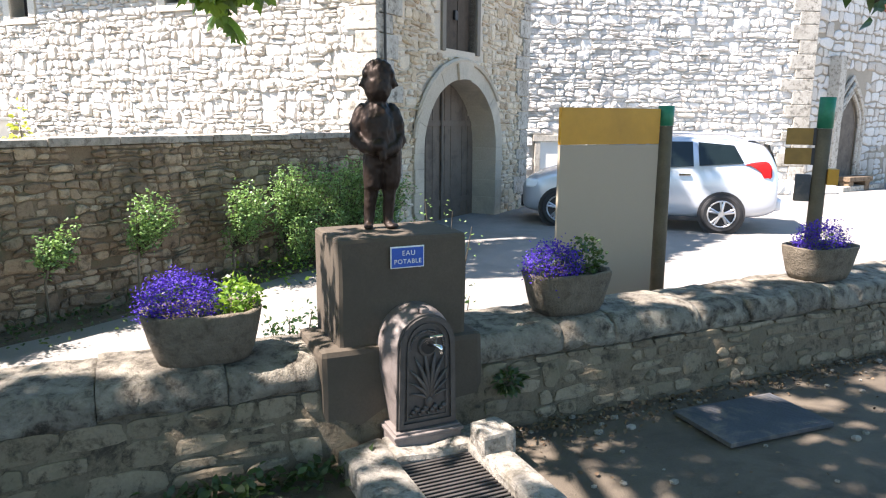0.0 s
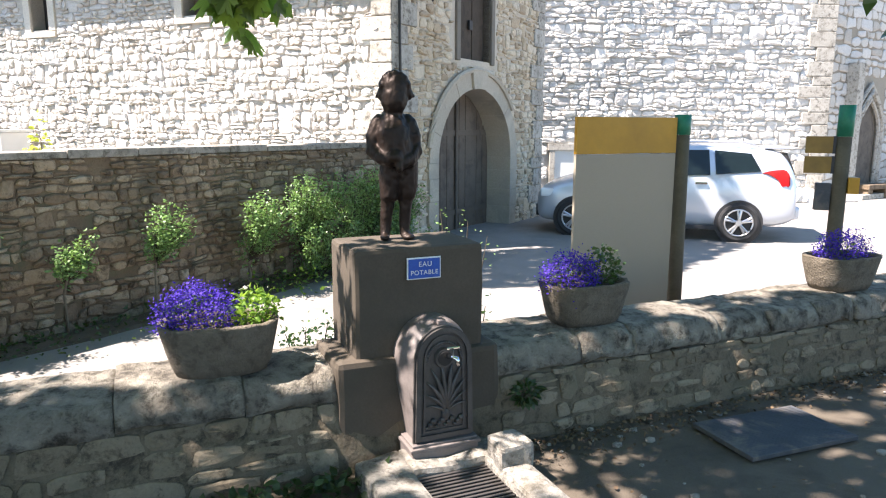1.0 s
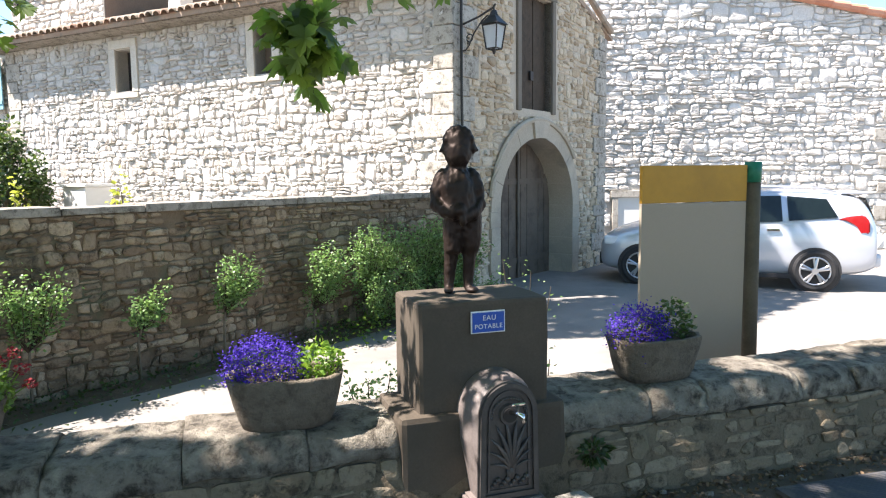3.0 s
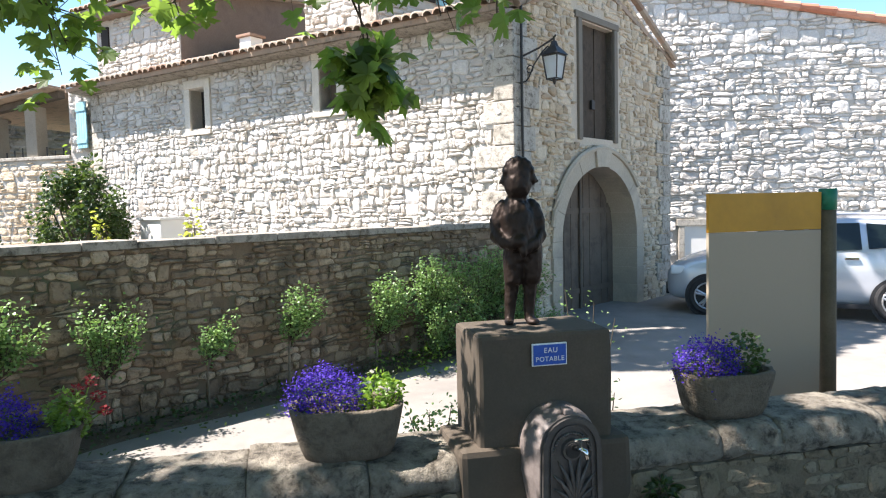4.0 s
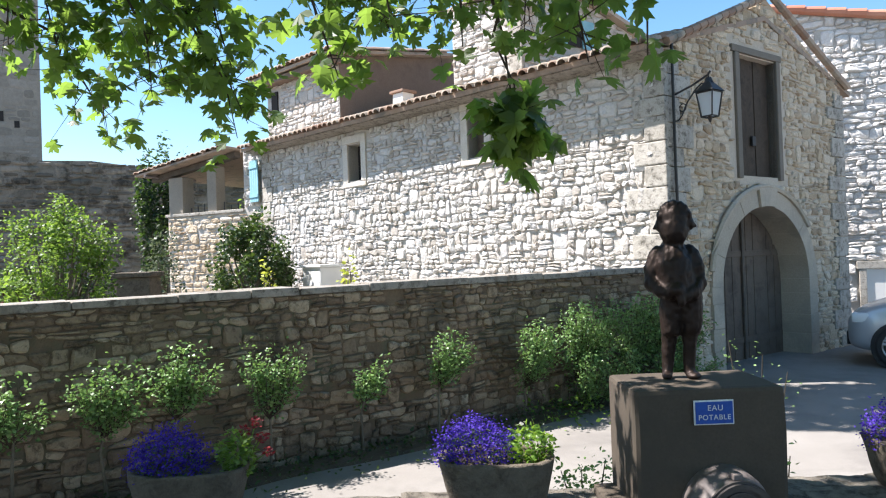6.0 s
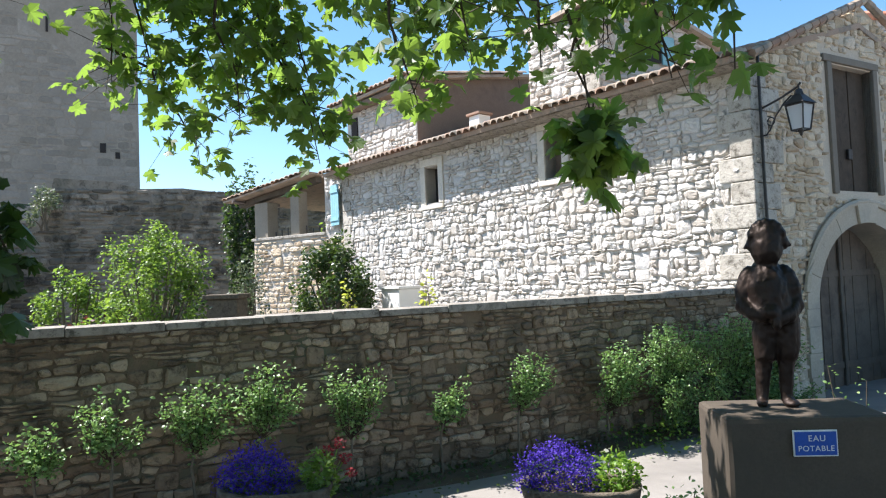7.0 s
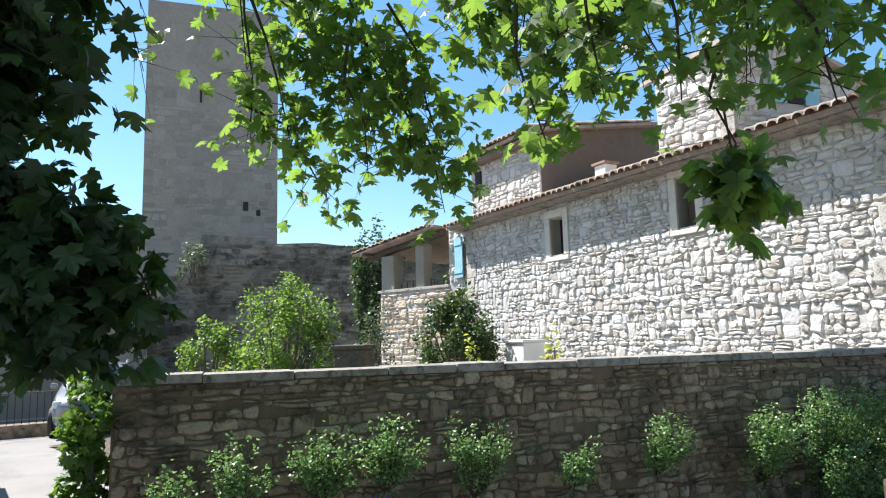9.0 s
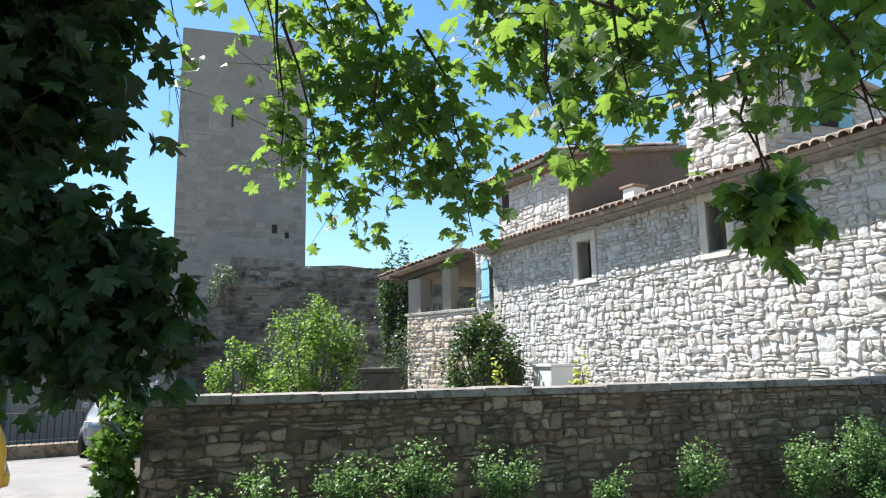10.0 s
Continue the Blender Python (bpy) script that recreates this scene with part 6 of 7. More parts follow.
# plant on the lane behind the pedestal
def wild_plant(x, y, label, shoots, seed, size=0.05):
    """Loose upright shoots with small leaves, rooted in the lane."""
    o = thing("self_sown_plant", frame_at(x, y, 0, -0.41), label, "plant", "self-sown plants behind the low wall")
    rng, rn = np.random.RandomState(seed), random.Random(seed)
    pts = []
    for dx, dy, h, k in shoots:
        root = (dx * 0.25, dy * 0.25, 0)
        mid = (dx * 0.7 + rn.uniform(-0.03, 0.03), dy * 0.7, h * 0.6)
        part("stem", tube([root, mid, (dx, dy, h)], [0.009, 0.007, 0.003], 5), TWIG, o)
        f = rng.uniform(0.25, 1.05, k)[:, None]
        pts.append(np.array(mid) * (1 - f) + np.array((dx, dy, h)) * f + rng.normal(size=(k, 3)) * np.array((0.05, 0.05, 0.05)))
    cloud("leaves", np.concatenate(pts), size, "oval", LEAF_ROSE, o, seed, -0.1, 0.9)


wild_plant(0.2, 5.05, "thin leafy self-sown plant at the back of the low wall", ((0.0, 0, 0.75, 22), (0.1, 0.05, 0.5, 18), (-0.1, 0.1, 0.9, 22)), 31, 0.036)
wild_plant(0.1, 6.3, "tall wispy self-sown shoots in the lane", ((0.0, 0, 1.2, 20), (0.18, 0.1, 1.05, 14), (-0.25, 0.1, 1.3, 26)), 32, 0.032)
wild_plant(-1.12, 5.1, "leafy self-sown plant between the wall and the lane", ((0.0, 0, 0.55, 60), (0.16, 0.05, 0.6, 60), (-0.16, 0.05, 0.5, 50), (0.05, -0.1, 0.42, 40), (0.28, 0.0, 0.5, 40)), 33, 0.045)

fern = thing("wall_fern", LW @ pose(0.98, -0.1, 0.27), "small tuft of dark fern growing from the low wall", "plant")
cloud("leaves", ball_points(np.random.RandomState(3), (0, -0.01, 0), (0.07, 0.04, 0.05), 90), 0.05, "oval", LEAF_DARK, fern, 3, 0.1, 0.9)
weeds = thing("weed_tuft", LW @ pose(-0.35, -0.16, 0.0), "weeds and dead leaves at the foot of the low wall", "weeds", kind="stuff")
rng = np.random.RandomState(9)
wl = np.stack([rng.normal(0, 0.28, 260), -np.abs(rng.normal(0, 0.09, 260)) - 0.02, np.abs(rng.normal(0, 0.04, 260)) + 0.01], 1)
cloud("leaves", wl, 0.06, "oval", LEAF_DARK, weeds, 9, -0.3, 0.9)
litter = thing("leaf_litter", LW, "dry brown leaf litter along the low wall", "litter", kind="stuff")
ll = np.stack([rng.uniform(0.75, 6.0, 1500), -0.1 - np.abs(rng.normal(0, 0.13, 1500)), np.abs(rng.normal(0.008, 0.012, 1500))], 1)
l2 = np.stack([rng.uniform(-4, 6.0, 350), -rng.uniform(0.1, 2.2, 350), np.full(350, 0.012)], 1)
cloud("leaves", np.concatenate([ll, l2]), 0.032, "oval", LITTER, litter, 10, 0.0, 0.5)
pebbles = thing("pebbles", LW, "pale loose stones at the foot of the wall", "pebbles", kind="stuff")
bm = bmesh.new()
rn = random.Random(4)
for k in range(170):
    s = rn.choice((0.006, 0.008, 0.012, 0.02)) * rn.uniform(0.7, 1.3)
    y = -0.12 - abs(rn.gauss(0, 0.12)) if k < 70 else -rn.uniform(0.2, 2.0)
    r = bmesh.ops.create_icosphere(bm, subdivisions=1, radius=s, matrix=pose(rn.uniform(0.6, 5.5) if k < 110 else rn.uniform(-3, 4), y, s * 0.4) @ Matrix.Diagonal((1.3, 1, 0.7, 1)))
part("stones", bm, BASIN, pebbles)

# ---- garden behind the wall ----


def bush(name, x, y, z0, z1, rx, ry, n, size, material, label, seed, clumps=9, stems=5, shape="oval", dome=False):
    o = thing(name, frame_at(x, y, 0, z0), label, "shrub")
    rng, rn = np.random.RandomState(seed), random.Random(seed)
    h = z1 - z0
    pts = []
    bm = bmesh.new()
    for k in range(clumps):
        a, r = rn.uniform(0, 6.28), 0.72 * math.sqrt(rn.random())
        c = (rx * r * math.cos(a), ry * r * math.sin(a), h * (0.84 - 0.62 * r * r) - h * rn.choice((0, 0, 0.12, 0.3)))
        rad = rn.uniform(0.28, 0.46)
        if dome:
            u = rn.uniform(0.05, 1.0)
            s = math.sqrt(1 - u * u) * rn.uniform(0.6, 0.98)
            c = (rx * s * math.cos(a), ry * s * math.sin(a), h * (0.42 + 0.5 * u * rn.uniform(0.8, 1.0)) - h * rn.choice((0, 0, 0.3)) * (1 - u))
            rad = rn.uniform(0.14, 0.26)
        pts.append(ball_points(rng, c, (rx * rad, ry * rad, h * rad * 0.6), n // clumps, 0.3))
        add_tube(bm, [(rn.uniform(-0.1, 0.1), rn.uniform(-0.1, 0.1), 0), (c[0] * 0.4, c[1] * 0.4, c[2] * 0.5), c], [0.04, 0.028, 0.01], 5)
    tagged(part("branch_growth", bm, BARK, o), kind="stuff")
    cloud("leaves", np.concatenate(pts), size, shape, material, o, seed, 0.15, 0.9)
    return o


bush("garden_shrub", -10.45, 8.3, -0.4, 3.0, 1.08, 1.0, 6800, 0.075, LEAF_MID, "tall open-branched fresh green garden shrub", 81, 44, dome=True)
bush("garden_shrub", -11.5, 7.4, -0.4, 2.2, 0.72, 0.7, 2400, 0.08, LEAF_MID, "rounded fresh green garden shrub", 82, 24, dome=True)
bush("garden_shrub", -10.2, 8.6, -0.4, 1.9, 0.9, 0.8, 900, 0.1, LEAF_LAUREL, "dark green undergrowth shrub", 83, 7)
bush("red_shrub", -10.9, 7.5, -0.4, 1.75, 0.4, 0.4, 420, 0.08, LEAF_PLUM, "small dark red leaved shrub", 84, 5)
bush("laurel_bush", -10.0, 12.9, -0.4, 2.9, 1.05, 0.9, 7200, 0.1, LEAF_LAUREL, "dense dark laurel bush by the barn", 85, 52, dome=True)
bush("grey_shrub", -12.2, 12.3, -0.4, 2.75, 0.6, 0.5, 1100, 0.09, LEAF_GREY, "loose grey green shrub", 86, 8)
bush("grey_shrub", -12.0, 11.5, -0.4, 1.75, 0.5, 0.5, 500, 0.08, LEAF_GREY, "low grey green shrub", 87, 6)
bush("young_shoots", -6.7, 11.5, -0.4, 1.95, 0.3, 0.3, 140, 0.1, LEAF_LIME, "yellow green young shoots", 88, 4)
bush("young_shoots", -5.4, 11.1, -0.4, 1.75, 0.22, 0.22, 80, 0.1, LEAF_LIME, "yellow green young shoots", 89, 4)
bush("young_shoots", -9.2, 12.2, -0.4, 1.9, 0.3, 0.3, 120, 0.1, LEAF_LIME, "yellow green young shoots", 90, 4)
bush("creeper_edge", -9.2, 6.2, -0.4, 1.62, 1.3, 0.35, 900, 0.08, LEAF_BRIGHT, "low bright green foliage just behind the wall", 91, 10)
bush("rampart_ivy", -16.9, 16.9, -0.4, 5.7, 0.95, 0.6, 3600, 0.14, LEAF_DARK, "dark ivy hanging on the rampart", 92, 14)
bush("rampart_shrub", -23.6, 14.2, 3.9, 5.6, 0.8, 0.6, 500, 0.14, LEAF_GREY, "grey shrub growing on the ruined wall", 93, 7)
bush("courtyard_tree", -15.2, 21.5, -0.4, 5.0, 2.6, 1.6, 2400, 0.18, LEAF_BRIGHT, "green tree behind the loggia", 94, 12)
bush("distant_tree", -22.5, 24.0, -0.4, 6.6, 1.6, 1.5, 1500, 0.2, LEAF_LAUREL, "dark tree behind the rampart", 95, 10)
bush("distant_tree", -38.5, 16.4, -0.4, 7.2, 1.6, 1.5, 1500, 0.22, LEAF_LAUREL, "dark tree beyond the tower", 96, 10)
table = thing("garden_planter", frame_at(-11.1, 10.6, 20, -0.4), "weathered stone planter box in the garden", "planter")
part("box", boxm(-0.35, 0.35, -0.25, 0.25, 0, 1.85, 0.03), TROUGH, table)
part("rim", boxm(-0.4, 0.4, -0.3, 0.3, 1.852, 1.95, 0.02), TROUGH, table)
chest = thing("white_garden_box", SIDE @ pose(3.2, -0.5, -0.4), "pale white box against the barn wall", "box")
part("box", boxm(-0.35, 0.35, -0.3, 0.3, 0.0, 1.9, 0.02), WHITE_PAINT, chest)
part("lid", boxm(-0.4, 0.4, -0.34, 0.34, 1.902, 1.96, 0.01), WHITE_PAINT, chest)
sheet("ground_garden", SOIL, "garden soil behind the wall", ([-16 + k for k in range(9)], [6.5 + k for k in range(7)]), lambda x, y: -0.37 + 0.02 * noise.noise((x, y, 7)))

# ivy on the wall's free end
ivy = thing("ivy_pillar", frame_at(-6.36, 3.06, 57, -0.4), "thick green ivy over the end of the garden wall", "ivy")
rng = np.random.RandomState(44)
ip = np.concatenate([ball_points(rng, (rng.uniform(-0.12, 0.1), rng.uniform(-0.12, 0.3), z), (0.17, 0.17, 0.16), 130, 0.6) for z in np.linspace(0.1, 1.75, 14)])
cloud("leaves", ip, 0.075, "plane", LEAF_IVY, ivy, 44, 0.6, 0.8)
part("trunk", tube([(0, 0.1, 0), (0.03, 0.1, 0.9), (0, 0.1, 1.7)], [0.07, 0.05, 0.03], 7), BARK, ivy)

# ---- the plane tree over the terrace ----
plane_tree = thing("plane_tree", pose(-2.6, -3.6, 0), "tall plane tree shading the terrace with hanging twigs", "tree")
ROOT = Vector((-2.6, -3.6, 0))


def rel(p):
    return Vector(p) - ROOT


bm = bmesh.new()
add_tube(bm, [(0, 0, -0.1), (0.03, 0.05, 1.2), (0.05, 0.1, 2.6), (0.0, 0.3, 4.2), (0.1, 0.5, 5.8)], [0.42, 0.33, 0.29, 0.25, 0.18], 14)
part("trunk", bm, BARK, plane_tree, smooth=True)
BOUGHS = (((-3.4, 2.2, 4.6), 1), ((-2.3, 3.1, 4.5), 2), ((-1.0, 3.4, 4.4), 3), ((1.6, 3.2, 4.6), 4), ((-5.5, 1.2, 5.2), 5), ((3.2, 2.2, 5.4), 6), ((-6.5, -1.5, 6.2), 7))
for tip, k in BOUGHS:
    t = rel(tip)
    rn = random.Random(k)
    st = Vector((0.05, 0.35, 4.0 + 0.2 * (k % 3)))
    pts = [st.lerp(t, f) + Vector((rn.uniform(-0.15, 0.15), rn.uniform(-0.15, 0.15), 0.7 * math.sin(f * 3.14))) for f in (0, 0.25, 0.5, 0.75)] + [t]
    part("limb", tube(pts, [0.15, 0.11, 0.08, 0.055, 0.03], 9), BARK, plane_tree)


SUN_V = np.array((SUN_TO[0] * ce, SUN_TO[1] * ce, math.sin(radians(SUN_ELEV))))


def shades_lane(p):
    """Whether a leaf here would shade the sunny strip behind the low wall."""
    g = LW.inverted() @ (Vector(p) - Vector(SUN_V) * ((p[2] + 0.4) / SUN_V[2]))
    return -3.4 < g.x < 1.2 and 0.3 < g.y < 1.3


def spray(start, tip, n, spread, seed, even=0.6, size=0.135, material=None, owner=None, root=None):
    """A twig that hangs from start to tip, with lobed leaves along it, thicker towards the tip."""
    root = root or ROOT
    rng, rn = np.random.RandomState(seed), random.Random(seed)
    a, b = Vector(start) - root, Vector(tip) - root
    pts = [a.lerp(b, f) + Vector((rn.uniform(-0.08, 0.08), rn.uniform(-0.08, 0.08), 0.12 * math.sin(3.14 * f))) for f in (0, 0.35, 0.7)] + [b]
    owner = owner or plane_tree
    bm = bmesh.new()
    add_tube(bm, pts, [0.014, 0.01, 0.007, 0.003], 5)
    cs = []
    for k in range(n):
        f = rn.random() ** even
        i = min(2, int(f * 3))
        base = pts[i].lerp(pts[i + 1], f * 3 - i)
        c = base + Vector((rn.gauss(0, spread), rn.gauss(0, spread), rn.gauss(0, spread * 0.8)))
        if shades_lane(c + root) and rn.random() < 0.97:
            continue
        cs.append(tuple(c))
        if k % 3 == 0:
            add_tube(bm, [base, c], [0.004, 0.0015], 3)
    part("twig", bm, TWIG, owner, "thin hanging twig")
    return cs


def hang(tips, seed, size=0.086, up=1.5, spread=0.16, shape="lobed", material=None, owner=None, root=None, sway=0.5, droop=0.75, out=1.0, dense=2.2, even=0.6):
    cs = []
    for k, (x, y, z, n) in enumerate(tips):
        rn = random.Random(seed * 100 + k)
        x, y, z = x * out, y * out, 1.65 + (z - 1.65) * out
        st = (x + rn.uniform(-sway, sway), y - rn.uniform(0.1, 0.5) - 0.2, z + up * rn.uniform(0.5, 0.9))
        cs += spray(st, (x, y, z), int(n * dense), spread, seed * 50 + k, even, owner=owner, root=root)
    ob = cloud("leaves", cs, size, shape, material or LEAF_PLANE, owner or plane_tree, seed, droop, 0.7)
    return ob


# outer twigs, low over the wall
hang([(-3.95, 2.2, 3.25, 26), (-3.8, 2.1, 3.55, 26), (-3.55, 2.5, 3.6, 26), (-3.6, 2.7, 2.85, 34), (-3.5, 2.6, 3.25, 34)], 1, 0.116, spread=0.2, out=1.3)
hang([(-3.15, 3.05, 2.95, 60), (-3.3, 3.05, 2.5, 40), (-3.4, 2.85, 2.8, 26), (-2.85, 3.25, 3.1, 70), (-3.05, 3.25, 2.72, 44), (-2.75, 3.5, 2.75, 46), (-2.67, 3.5, 2.48, 26)], 2, 0.116, spread=0.2, out=1.3, dense=1.75)
hang([(-3.2, 2.85, 3.5, 60), (-2.4, 3.45, 3.45, 70), (-2.2, 3.5, 3.1, 50), (-1.83, 3.75, 2.95, 46), (-1.58, 3.8, 3.05, 46), (-1.64, 3.65, 3.35, 60)], 3, 0.116, spread=0.22, out=1.3, dense=2.3)
hang([(-1.0, 3.9, 3.25, 60), (-1.04, 3.85, 2.9, 40), (-0.7, 3.7, 2.9, 30), (-0.35, 3.7, 3.25, 40)], 4, 0.116, spread=0.2, out=1.3)
hang([(-1.85, 4.18, 3.64, 26), (-1.43, 4.40, 3.50, 30), (-1.01, 4.52, 3.47, 30), (-1.67, 4.44, 3.23, 16), (-0.84, 4.66, 3.19, 24), (-1.28, 4.61, 3.10, 14), (-2.17, 4.11, 3.46, 18)], 9, 0.1, 1.0, 0.15)
hang([(-1.75, 3.05, 2.52, 24), (-1.5, 3.14, 2.72, 26), (-1.14, 3.1, 2.58, 12), (-0.6, 3.15, 2.45, 18), (-0.36, 3.13, 2.43, 10)], 5, 0.088, 1.0, 0.11)
hang([(-1.58, 5.22, 2.52, 24), (-1.47, 5.22, 2.44, 20)], 6, 0.172, 1.3, 0.116, sway=0.11, even=0.12)
hang([(-2.75, 3.5, 2.4, 24), (-3.0, 3.1, 2.6, 24)], 7, 0.116, spread=0.2, out=1.3)
hang([(2.0, 3.6, 2.12, 9), (2.15, 3.6, 2.2, 10)], 8, 0.12, 0.9, 0.07, "oval", LEAF_LAUREL, sway=0.2, droop=1.6)

# unseen crown above the terrace: leaf clumps along the sun's way to shade it, gaps between them
rng = np.random.RandomState(77)
crown = []
GAPS = ((0.26, 0.2, 0.36), (-0.15, 0.1, 0.2), (0.5, -0.55, 0.22), (0.85, -0.35, 0.16), (-1.3, 0.25, 0.16), (-0.95, 0.33, 0.15), (-1.65, 0.3, 0.17), (-2.6, 0.3, 0.2), (1.5, 0.28, 0.14), (2.3, 0.25, 0.16), (3.0, 0.25, 0.12), (-2.2, 0.2, 0.2), (-1.9, 0.42, 0.28), (-2.7, 0.42, 0.3), (-0.1, 0.05, 0.16))     # lx, ly, radius of holes left in the crown for sun patches
while len(crown) < 21000:
    lx, ly, h = rng.uniform(-7.5, 7.5), rng.uniform(-6.5, 0.45), rng.uniform(4.2, 7.6)
    p = Vector((lx, ly, 0.55))
    v = noise.noise((lx * 1.1, ly * 1.1, 4)) + 0.6 * noise.noise((lx * 3.0, ly * 3.0, 9))
    edge = max(0.0, (ly - 0.1) / 0.5)
    if v < -0.1 - (0.5 if -0.45 < ly < 0.06 and not -0.2 < lx < 0.9 else 0.28 if ly < -0.06 and not -0.2 < lx < 0.9 else 0.2 if ly < -0.45 and lx > 0.4 else 0.22 if lx > 1.3 else 0.0) + 0.34 * max(0.0, min(1.0, (ly + 0.15) / 0.4)) or (edge > 0 and rng.uniform() < edge * 0.7):
        continue
    if any(math.hypot(lx - a, ly - b) < r for a, b, r in GAPS):
        continue
    w = LW @ p
    q = np.array(w) + SUN_V * (h / SUN_V[2])
    crown.append(q - np.array(ROOT))
# loose unseen leaves, added to shade the signpost and the panel's post
for px, py, n in ((3.08, 5.87, 420), (1.9, 6.18, 320)):
    for k in range(n):
        z, h = rng.uniform(0.1, 1.7), rng.uniform(4.6, 6.4)
        crown.append(np.array((px, py, z)) + rng.normal(size=3) * np.array((0.06, 0.16, 0.08)) + SUN_V * (h / SUN_V[2]) - np.array(ROOT))
# unseen limb and leaves added high up to shade the lane before the gate
HIGH = (-4.6, 8.6, 8.6)
part("limb", tube([(0.05, 0.45, 5.4), (-0.5, 4.0, 7.4), (-1.3, 8.0, 8.4), rel(HIGH)], [0.16, 0.12, 0.08, 0.04], 9), BARK, plane_tree)


def inside_barn(p):
    q = SIDE.inverted() @ p
    return -0.3 < q.x < SIDE_L + 0.05 and -0.35 < q.y < 6 and q.z < 4.5


lane_shade = 0
while lane_shade < 6500:
    x, y, h = rng.uniform(-0.9, 5.6), rng.uniform(8.4, 14.5), rng.uniform(8.4, 9.8)
    if (x + 1) * 0.86 - (y - 11.15) * 0.51 < 0.35 or y < 8.62 + 0.32 * max(0, x) or x - 3.4 > (y - 10.2) * 0.86 or noise.noise((x * 0.9, y * 0.9, 2)) < -0.6:
        continue
    if any(inside_barn(Vector((x, y, -0.4)) + Vector(SUN_V) * (k * 0.5)) for k in range(14)):
        continue
    crown.append(np.array((x, y, -0.4)) + SUN_V * (h / SUN_V[2]) - np.array(ROOT))
    lane_shade += 1
tagged(cloud("crown", crown, 0.165, "plane", LEAF_PLANE, plane_tree, 78, 0.3, 0.8), kind="stuff")

# ---- dark chestnut at the side ----
CH_ROOT = Vector((-6.6, -0.6, 0))
chestnut = thing("chestnut_tree", pose(*CH_ROOT), "dark chestnut tree with low drooping branches", "tree")
bm = bmesh.new()
add_tube(bm, [(0, 0, -0.1), (0.05, 0.05, 1.2), (0.1, 0.15, 2.4), (0.2, 0.3, 4.6)], [0.3, 0.24, 0.2, 0.12], 12)
part("trunk", bm, BARK, chestnut, smooth=True)
for k, tip in enumerate(((-4.5, 1.7, 3.7), (-4.6, 1.8, 2.9), (-5.2, 1.5, 4.6), (-4.9, 0.9, 5.2))):
    t = Vector(tip) - CH_ROOT
    st = Vector((0.1, 0.15, 2.3 + 0.4 * k))
    part("limb", tube([st, st.lerp(t, 0.35) + Vector((0, 0, 0.35)), st.lerp(t, 0.7) + Vector((0, 0, 0.3)), t], [0.09, 0.07, 0.05, 0.025], 8), BARK, chestnut)
DARKKW = dict(dense=1.7, shape="lobed", material=LEAF_DARK, owner=chestnut, root=CH_ROOT)
hang([(-4.3, 1.7, 3.5, 100), (-4.3, 1.75, 3.1, 100), (-4.4, 1.9, 3.9, 100), (-4.08, 2.0, 2.95, 40), (-4.5, 1.6, 2.8, 100), (-4.3, 1.95, 3.5, 30)], 11, 0.135, 1.0, 0.2, **DARKKW)
hang([(-4.4, 1.65, 2.6, 60), (-4.45, 1.6, 2.3, 90), (-4.4, 1.68, 2.06, 90), (-4.3, 1.7, 2.4, 14)], 12, 0.135, 0.9, 0.18, **DARKKW)
hang([(-4.05, 2.05, 1.92, 80), (-4.2, 1.9, 1.8, 80), (-4.02, 1.9, 1.6, 60), (-3.9, 2.22, 1.66, 55), (-4.3, 1.65, 1.66, 70), (-3.95, 2.2, 1.95, 50), (-4.15, 2.0, 2.15, 60), (-3.84, 2.36, 1.76, 50), (-3.9, 2.3, 1.56, 40)], 13, 0.125, 0.7, 0.12, **DARKKW)
rng = np.random.RandomState(91)
mass = np.concatenate([ball_points(rng, c, r, n, 0.3) for c, r, n in (((-4.7, 1.6, 3.4), (0.5, 0.4, 0.75), 420), ((-4.75, 1.5, 2.4), (0.42, 0.32, 0.7), 330), ((-5.2, 1.3, 4.6), (0.9, 0.8, 0.8), 600), ((-6.2, 0.4, 5.6), (2.2, 2.0, 1.4), 2600))]) - np.array(CH_ROOT)
tagged(cloud("crown", mass, 0.17, "plane", LEAF_DARK, chestnut, 92, 0.6, 0.7), kind="stuff")

# ---- masonry faces ----
rubble(barn_side, 0.05, SIDE_L - 0.1, -0.45, EAVE - 0.15, 0.168, 0.115, 0.006, 0.04, STONE, holes=[(W1[0] - 0.19, W1[1] + 0.19, W1[2] - 0.15, W1[3] + 0.21), (W2[0] - 0.19, W2[1] + 0.19, W2[2] - 0.15, W2[3] + 0.21)], near=SIDE_L, seed=11, wild=0.45)
SL = (PEAK_Z - EAVE)
rubble(barn_front, 0.02, FRONT_L - 0.02, -0.45, PEAK_Z - 0.1, 0.18, 0.115, 0.01, 0.036, STONE_TAN,
       planes=[(-SL / PEAK_X / math.hypot(1, SL / PEAK_X), 1 / math.hypot(1, SL / PEAK_X), (EAVE - 0.03) / math.hypot(1, SL / PEAK_X)), (SL / (FRONT_L - PEAK_X) / math.hypot(1, SL / (FRONT_L - PEAK_X)), 1 / math.hypot(1, SL / (FRONT_L - PEAK_X)), (EAVE - 0.03 + SL / (FRONT_L - PEAK_X) * FRONT_L) / math.hypot(1, SL / (FRONT_L - PEAK_X)))],
       holes=[(HW[0] - 0.24, HW[1] + 0.26, HW[2] - 0.1, HW[3] + 0.22)], arches=[(ARCH_X, ARCH_Z, ARCH_R + 0.27)], near=0.0, seed=12, wild=0.45)
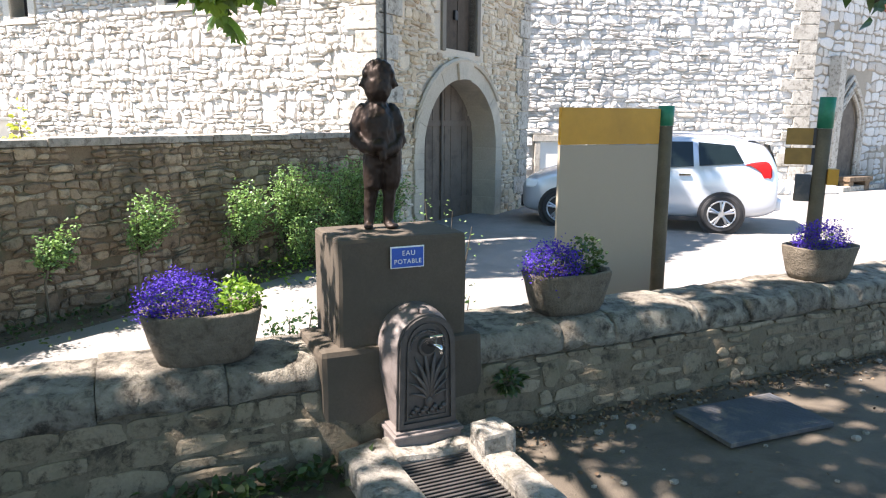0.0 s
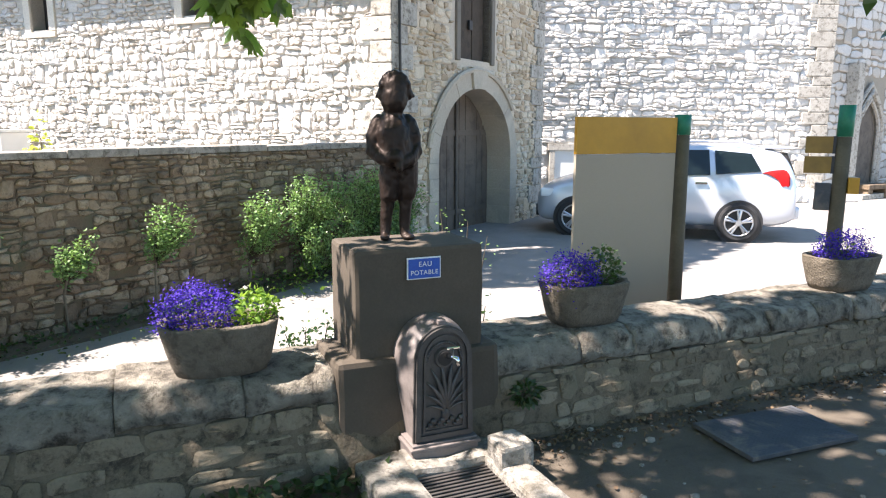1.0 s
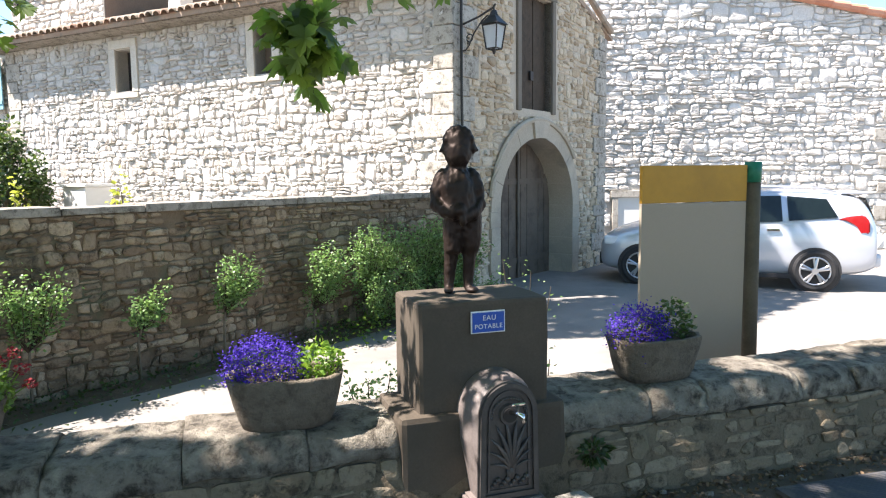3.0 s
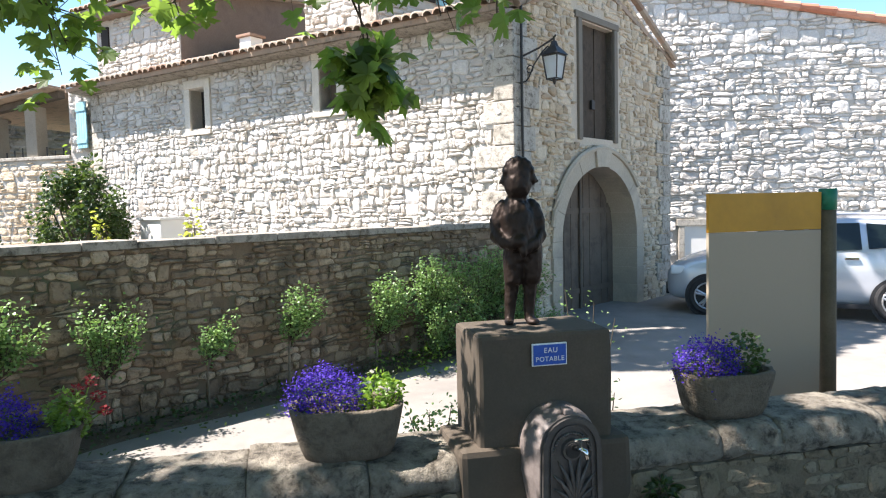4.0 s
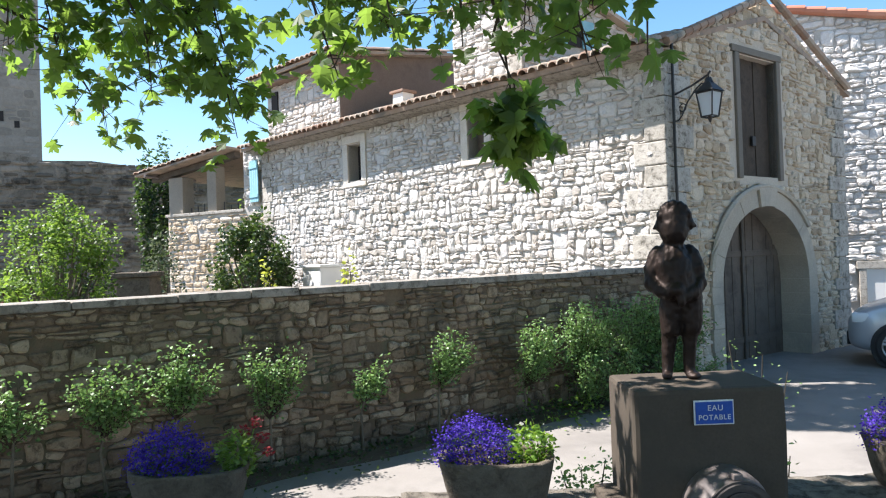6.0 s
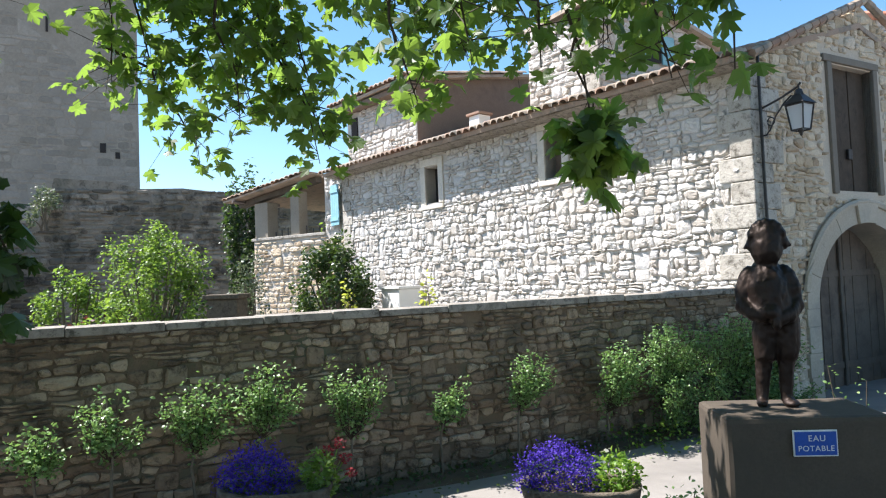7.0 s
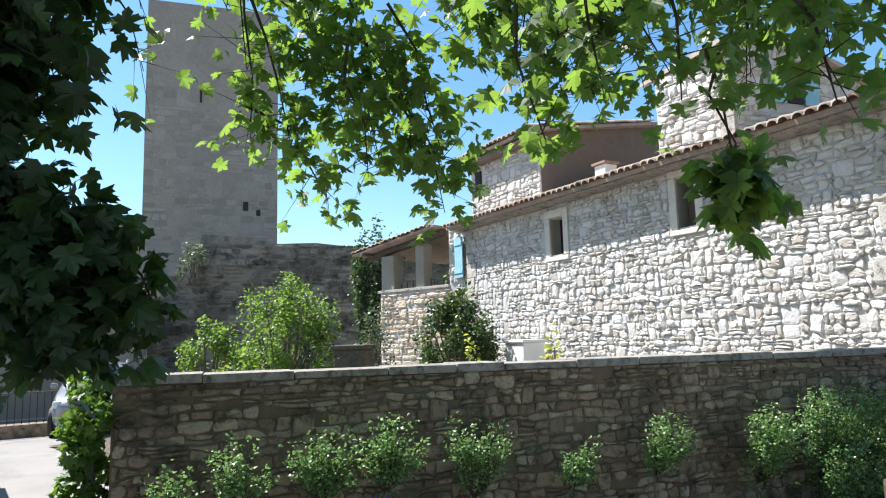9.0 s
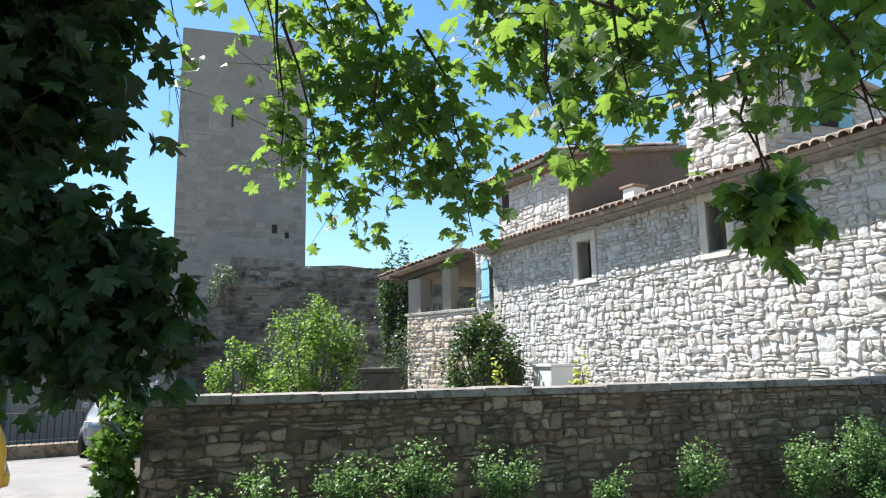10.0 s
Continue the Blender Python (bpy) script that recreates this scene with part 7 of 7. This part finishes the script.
rubble(right_wall, 0.02, RW_L - 0.02, -0.5, 7.5, 0.28, 0.155, 0.009, 0.052, STONE_GREY, planes=[(0.21 / math.hypot(1, 0.21), 1 / math.hypot(1, 0.21), 7.5 / math.hypot(1, 0.21))], holes=[(wx - 0.2, wx + 0.82, -0.2, 1.2)], near=3.0, seed=13, wild=0.42)
quoins(right_wall, RW_L, -1, -0.4, rw_top(RW_L) - 0.1, 17, (0.8, 0.5), CUT_STONE, -0.085)
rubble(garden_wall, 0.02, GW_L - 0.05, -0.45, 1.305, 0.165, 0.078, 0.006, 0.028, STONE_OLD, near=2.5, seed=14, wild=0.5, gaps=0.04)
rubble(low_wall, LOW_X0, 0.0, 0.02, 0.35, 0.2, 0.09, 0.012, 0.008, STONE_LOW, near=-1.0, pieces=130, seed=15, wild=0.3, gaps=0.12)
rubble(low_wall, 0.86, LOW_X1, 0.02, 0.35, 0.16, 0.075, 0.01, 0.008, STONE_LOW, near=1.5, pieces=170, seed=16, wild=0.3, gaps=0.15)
for ob in low_wall.children:                       # the face leans back with the wall's batter
    if ob.name.startswith("stone"):
        for v in ob.data.vertices:
            v.co.y += -0.1 + 0.17 * max(0.0, min(0.34, v.co.z))
rubble(rampart, -6, 14, -0.5, 5.7, 0.5, 0.2, 0.03, 0.06, RAMPART, planes=[(0.0, 1.0, 5.45)], arches=[], holes=[(-6.2, 2.85, 4.15, 6.0)], near=6.0, seed=18, wild=0.1)
rubble(loggia, 0.02, LOG_L + 0.4, -0.4, 3.0, 0.27, 0.16, 0.02, 0.045, STONE_TAN, near=1.0, pieces=150, seed=19)
rubble(loggia, 3.02, LOG_L + 0.4, 3.16, 4.7, 0.25, 0.16, 0.02, 0.045, STONE, near=3.5, pieces=40, seed=20)


def offset_stones(owner, y, *args, **kw):
    """Stones on a face that lies y behind the owner's own plane."""
    before = set(owner.children)
    rubble(owner, *args, **kw)
    for ob in set(owner.children) - before:
        ob.matrix_basis = pose(0, y, 0)


offset_stones(upper, 0.8, -0.96, 2.33, 4.4, 6.7, 0.24, 0.13, 0.012, 0.04, STONE, near=1.0, pieces=150, seed=21, holes=[(-0.8, -0.35, 5.65, 6.5)])
offset_stones(rear, 2.2, 5.02, 7.03, 4.8, 7.4, 0.26, 0.14, 0.012, 0.045, STONE, near=6.5, pieces=100, seed=23)
rubble(rear_front, 0.05, 3.75, 5.2, 7.8, 0.26, 0.14, 0.012, 0.04, STONE, near=1.5, pieces=120, seed=24, holes=[(0.9, 2.32, 6.3, 7.1)], planes=[(0.264, 0.964, 7.69)])
rubble(tower, 0.02, 6.28, 5.0, 18.95, 0.62, 0.3, 0.02, 0.018, TOWER_STONE, near=3.0, pieces=300, seed=25, wild=0.06, gaps=0.05, planes=[(0.6, 0.8, 12.3)], holes=[(2.51, 2.67, 13.7, 14.6), (4.68, 4.97, 8.28, 8.77), (5.33, 5.57, 8.03, 8.37)])
rubble(church, 0.02, 5.2, -0.4, 6.1, 0.42, 0.24, 0.02, 0.035, STONE, near=2.0, pieces=200, seed=26, planes=[(0.327, 0.945, 5.84)], holes=[(PX - 1.0, PX + 1.0, -0.5, 3.0)])
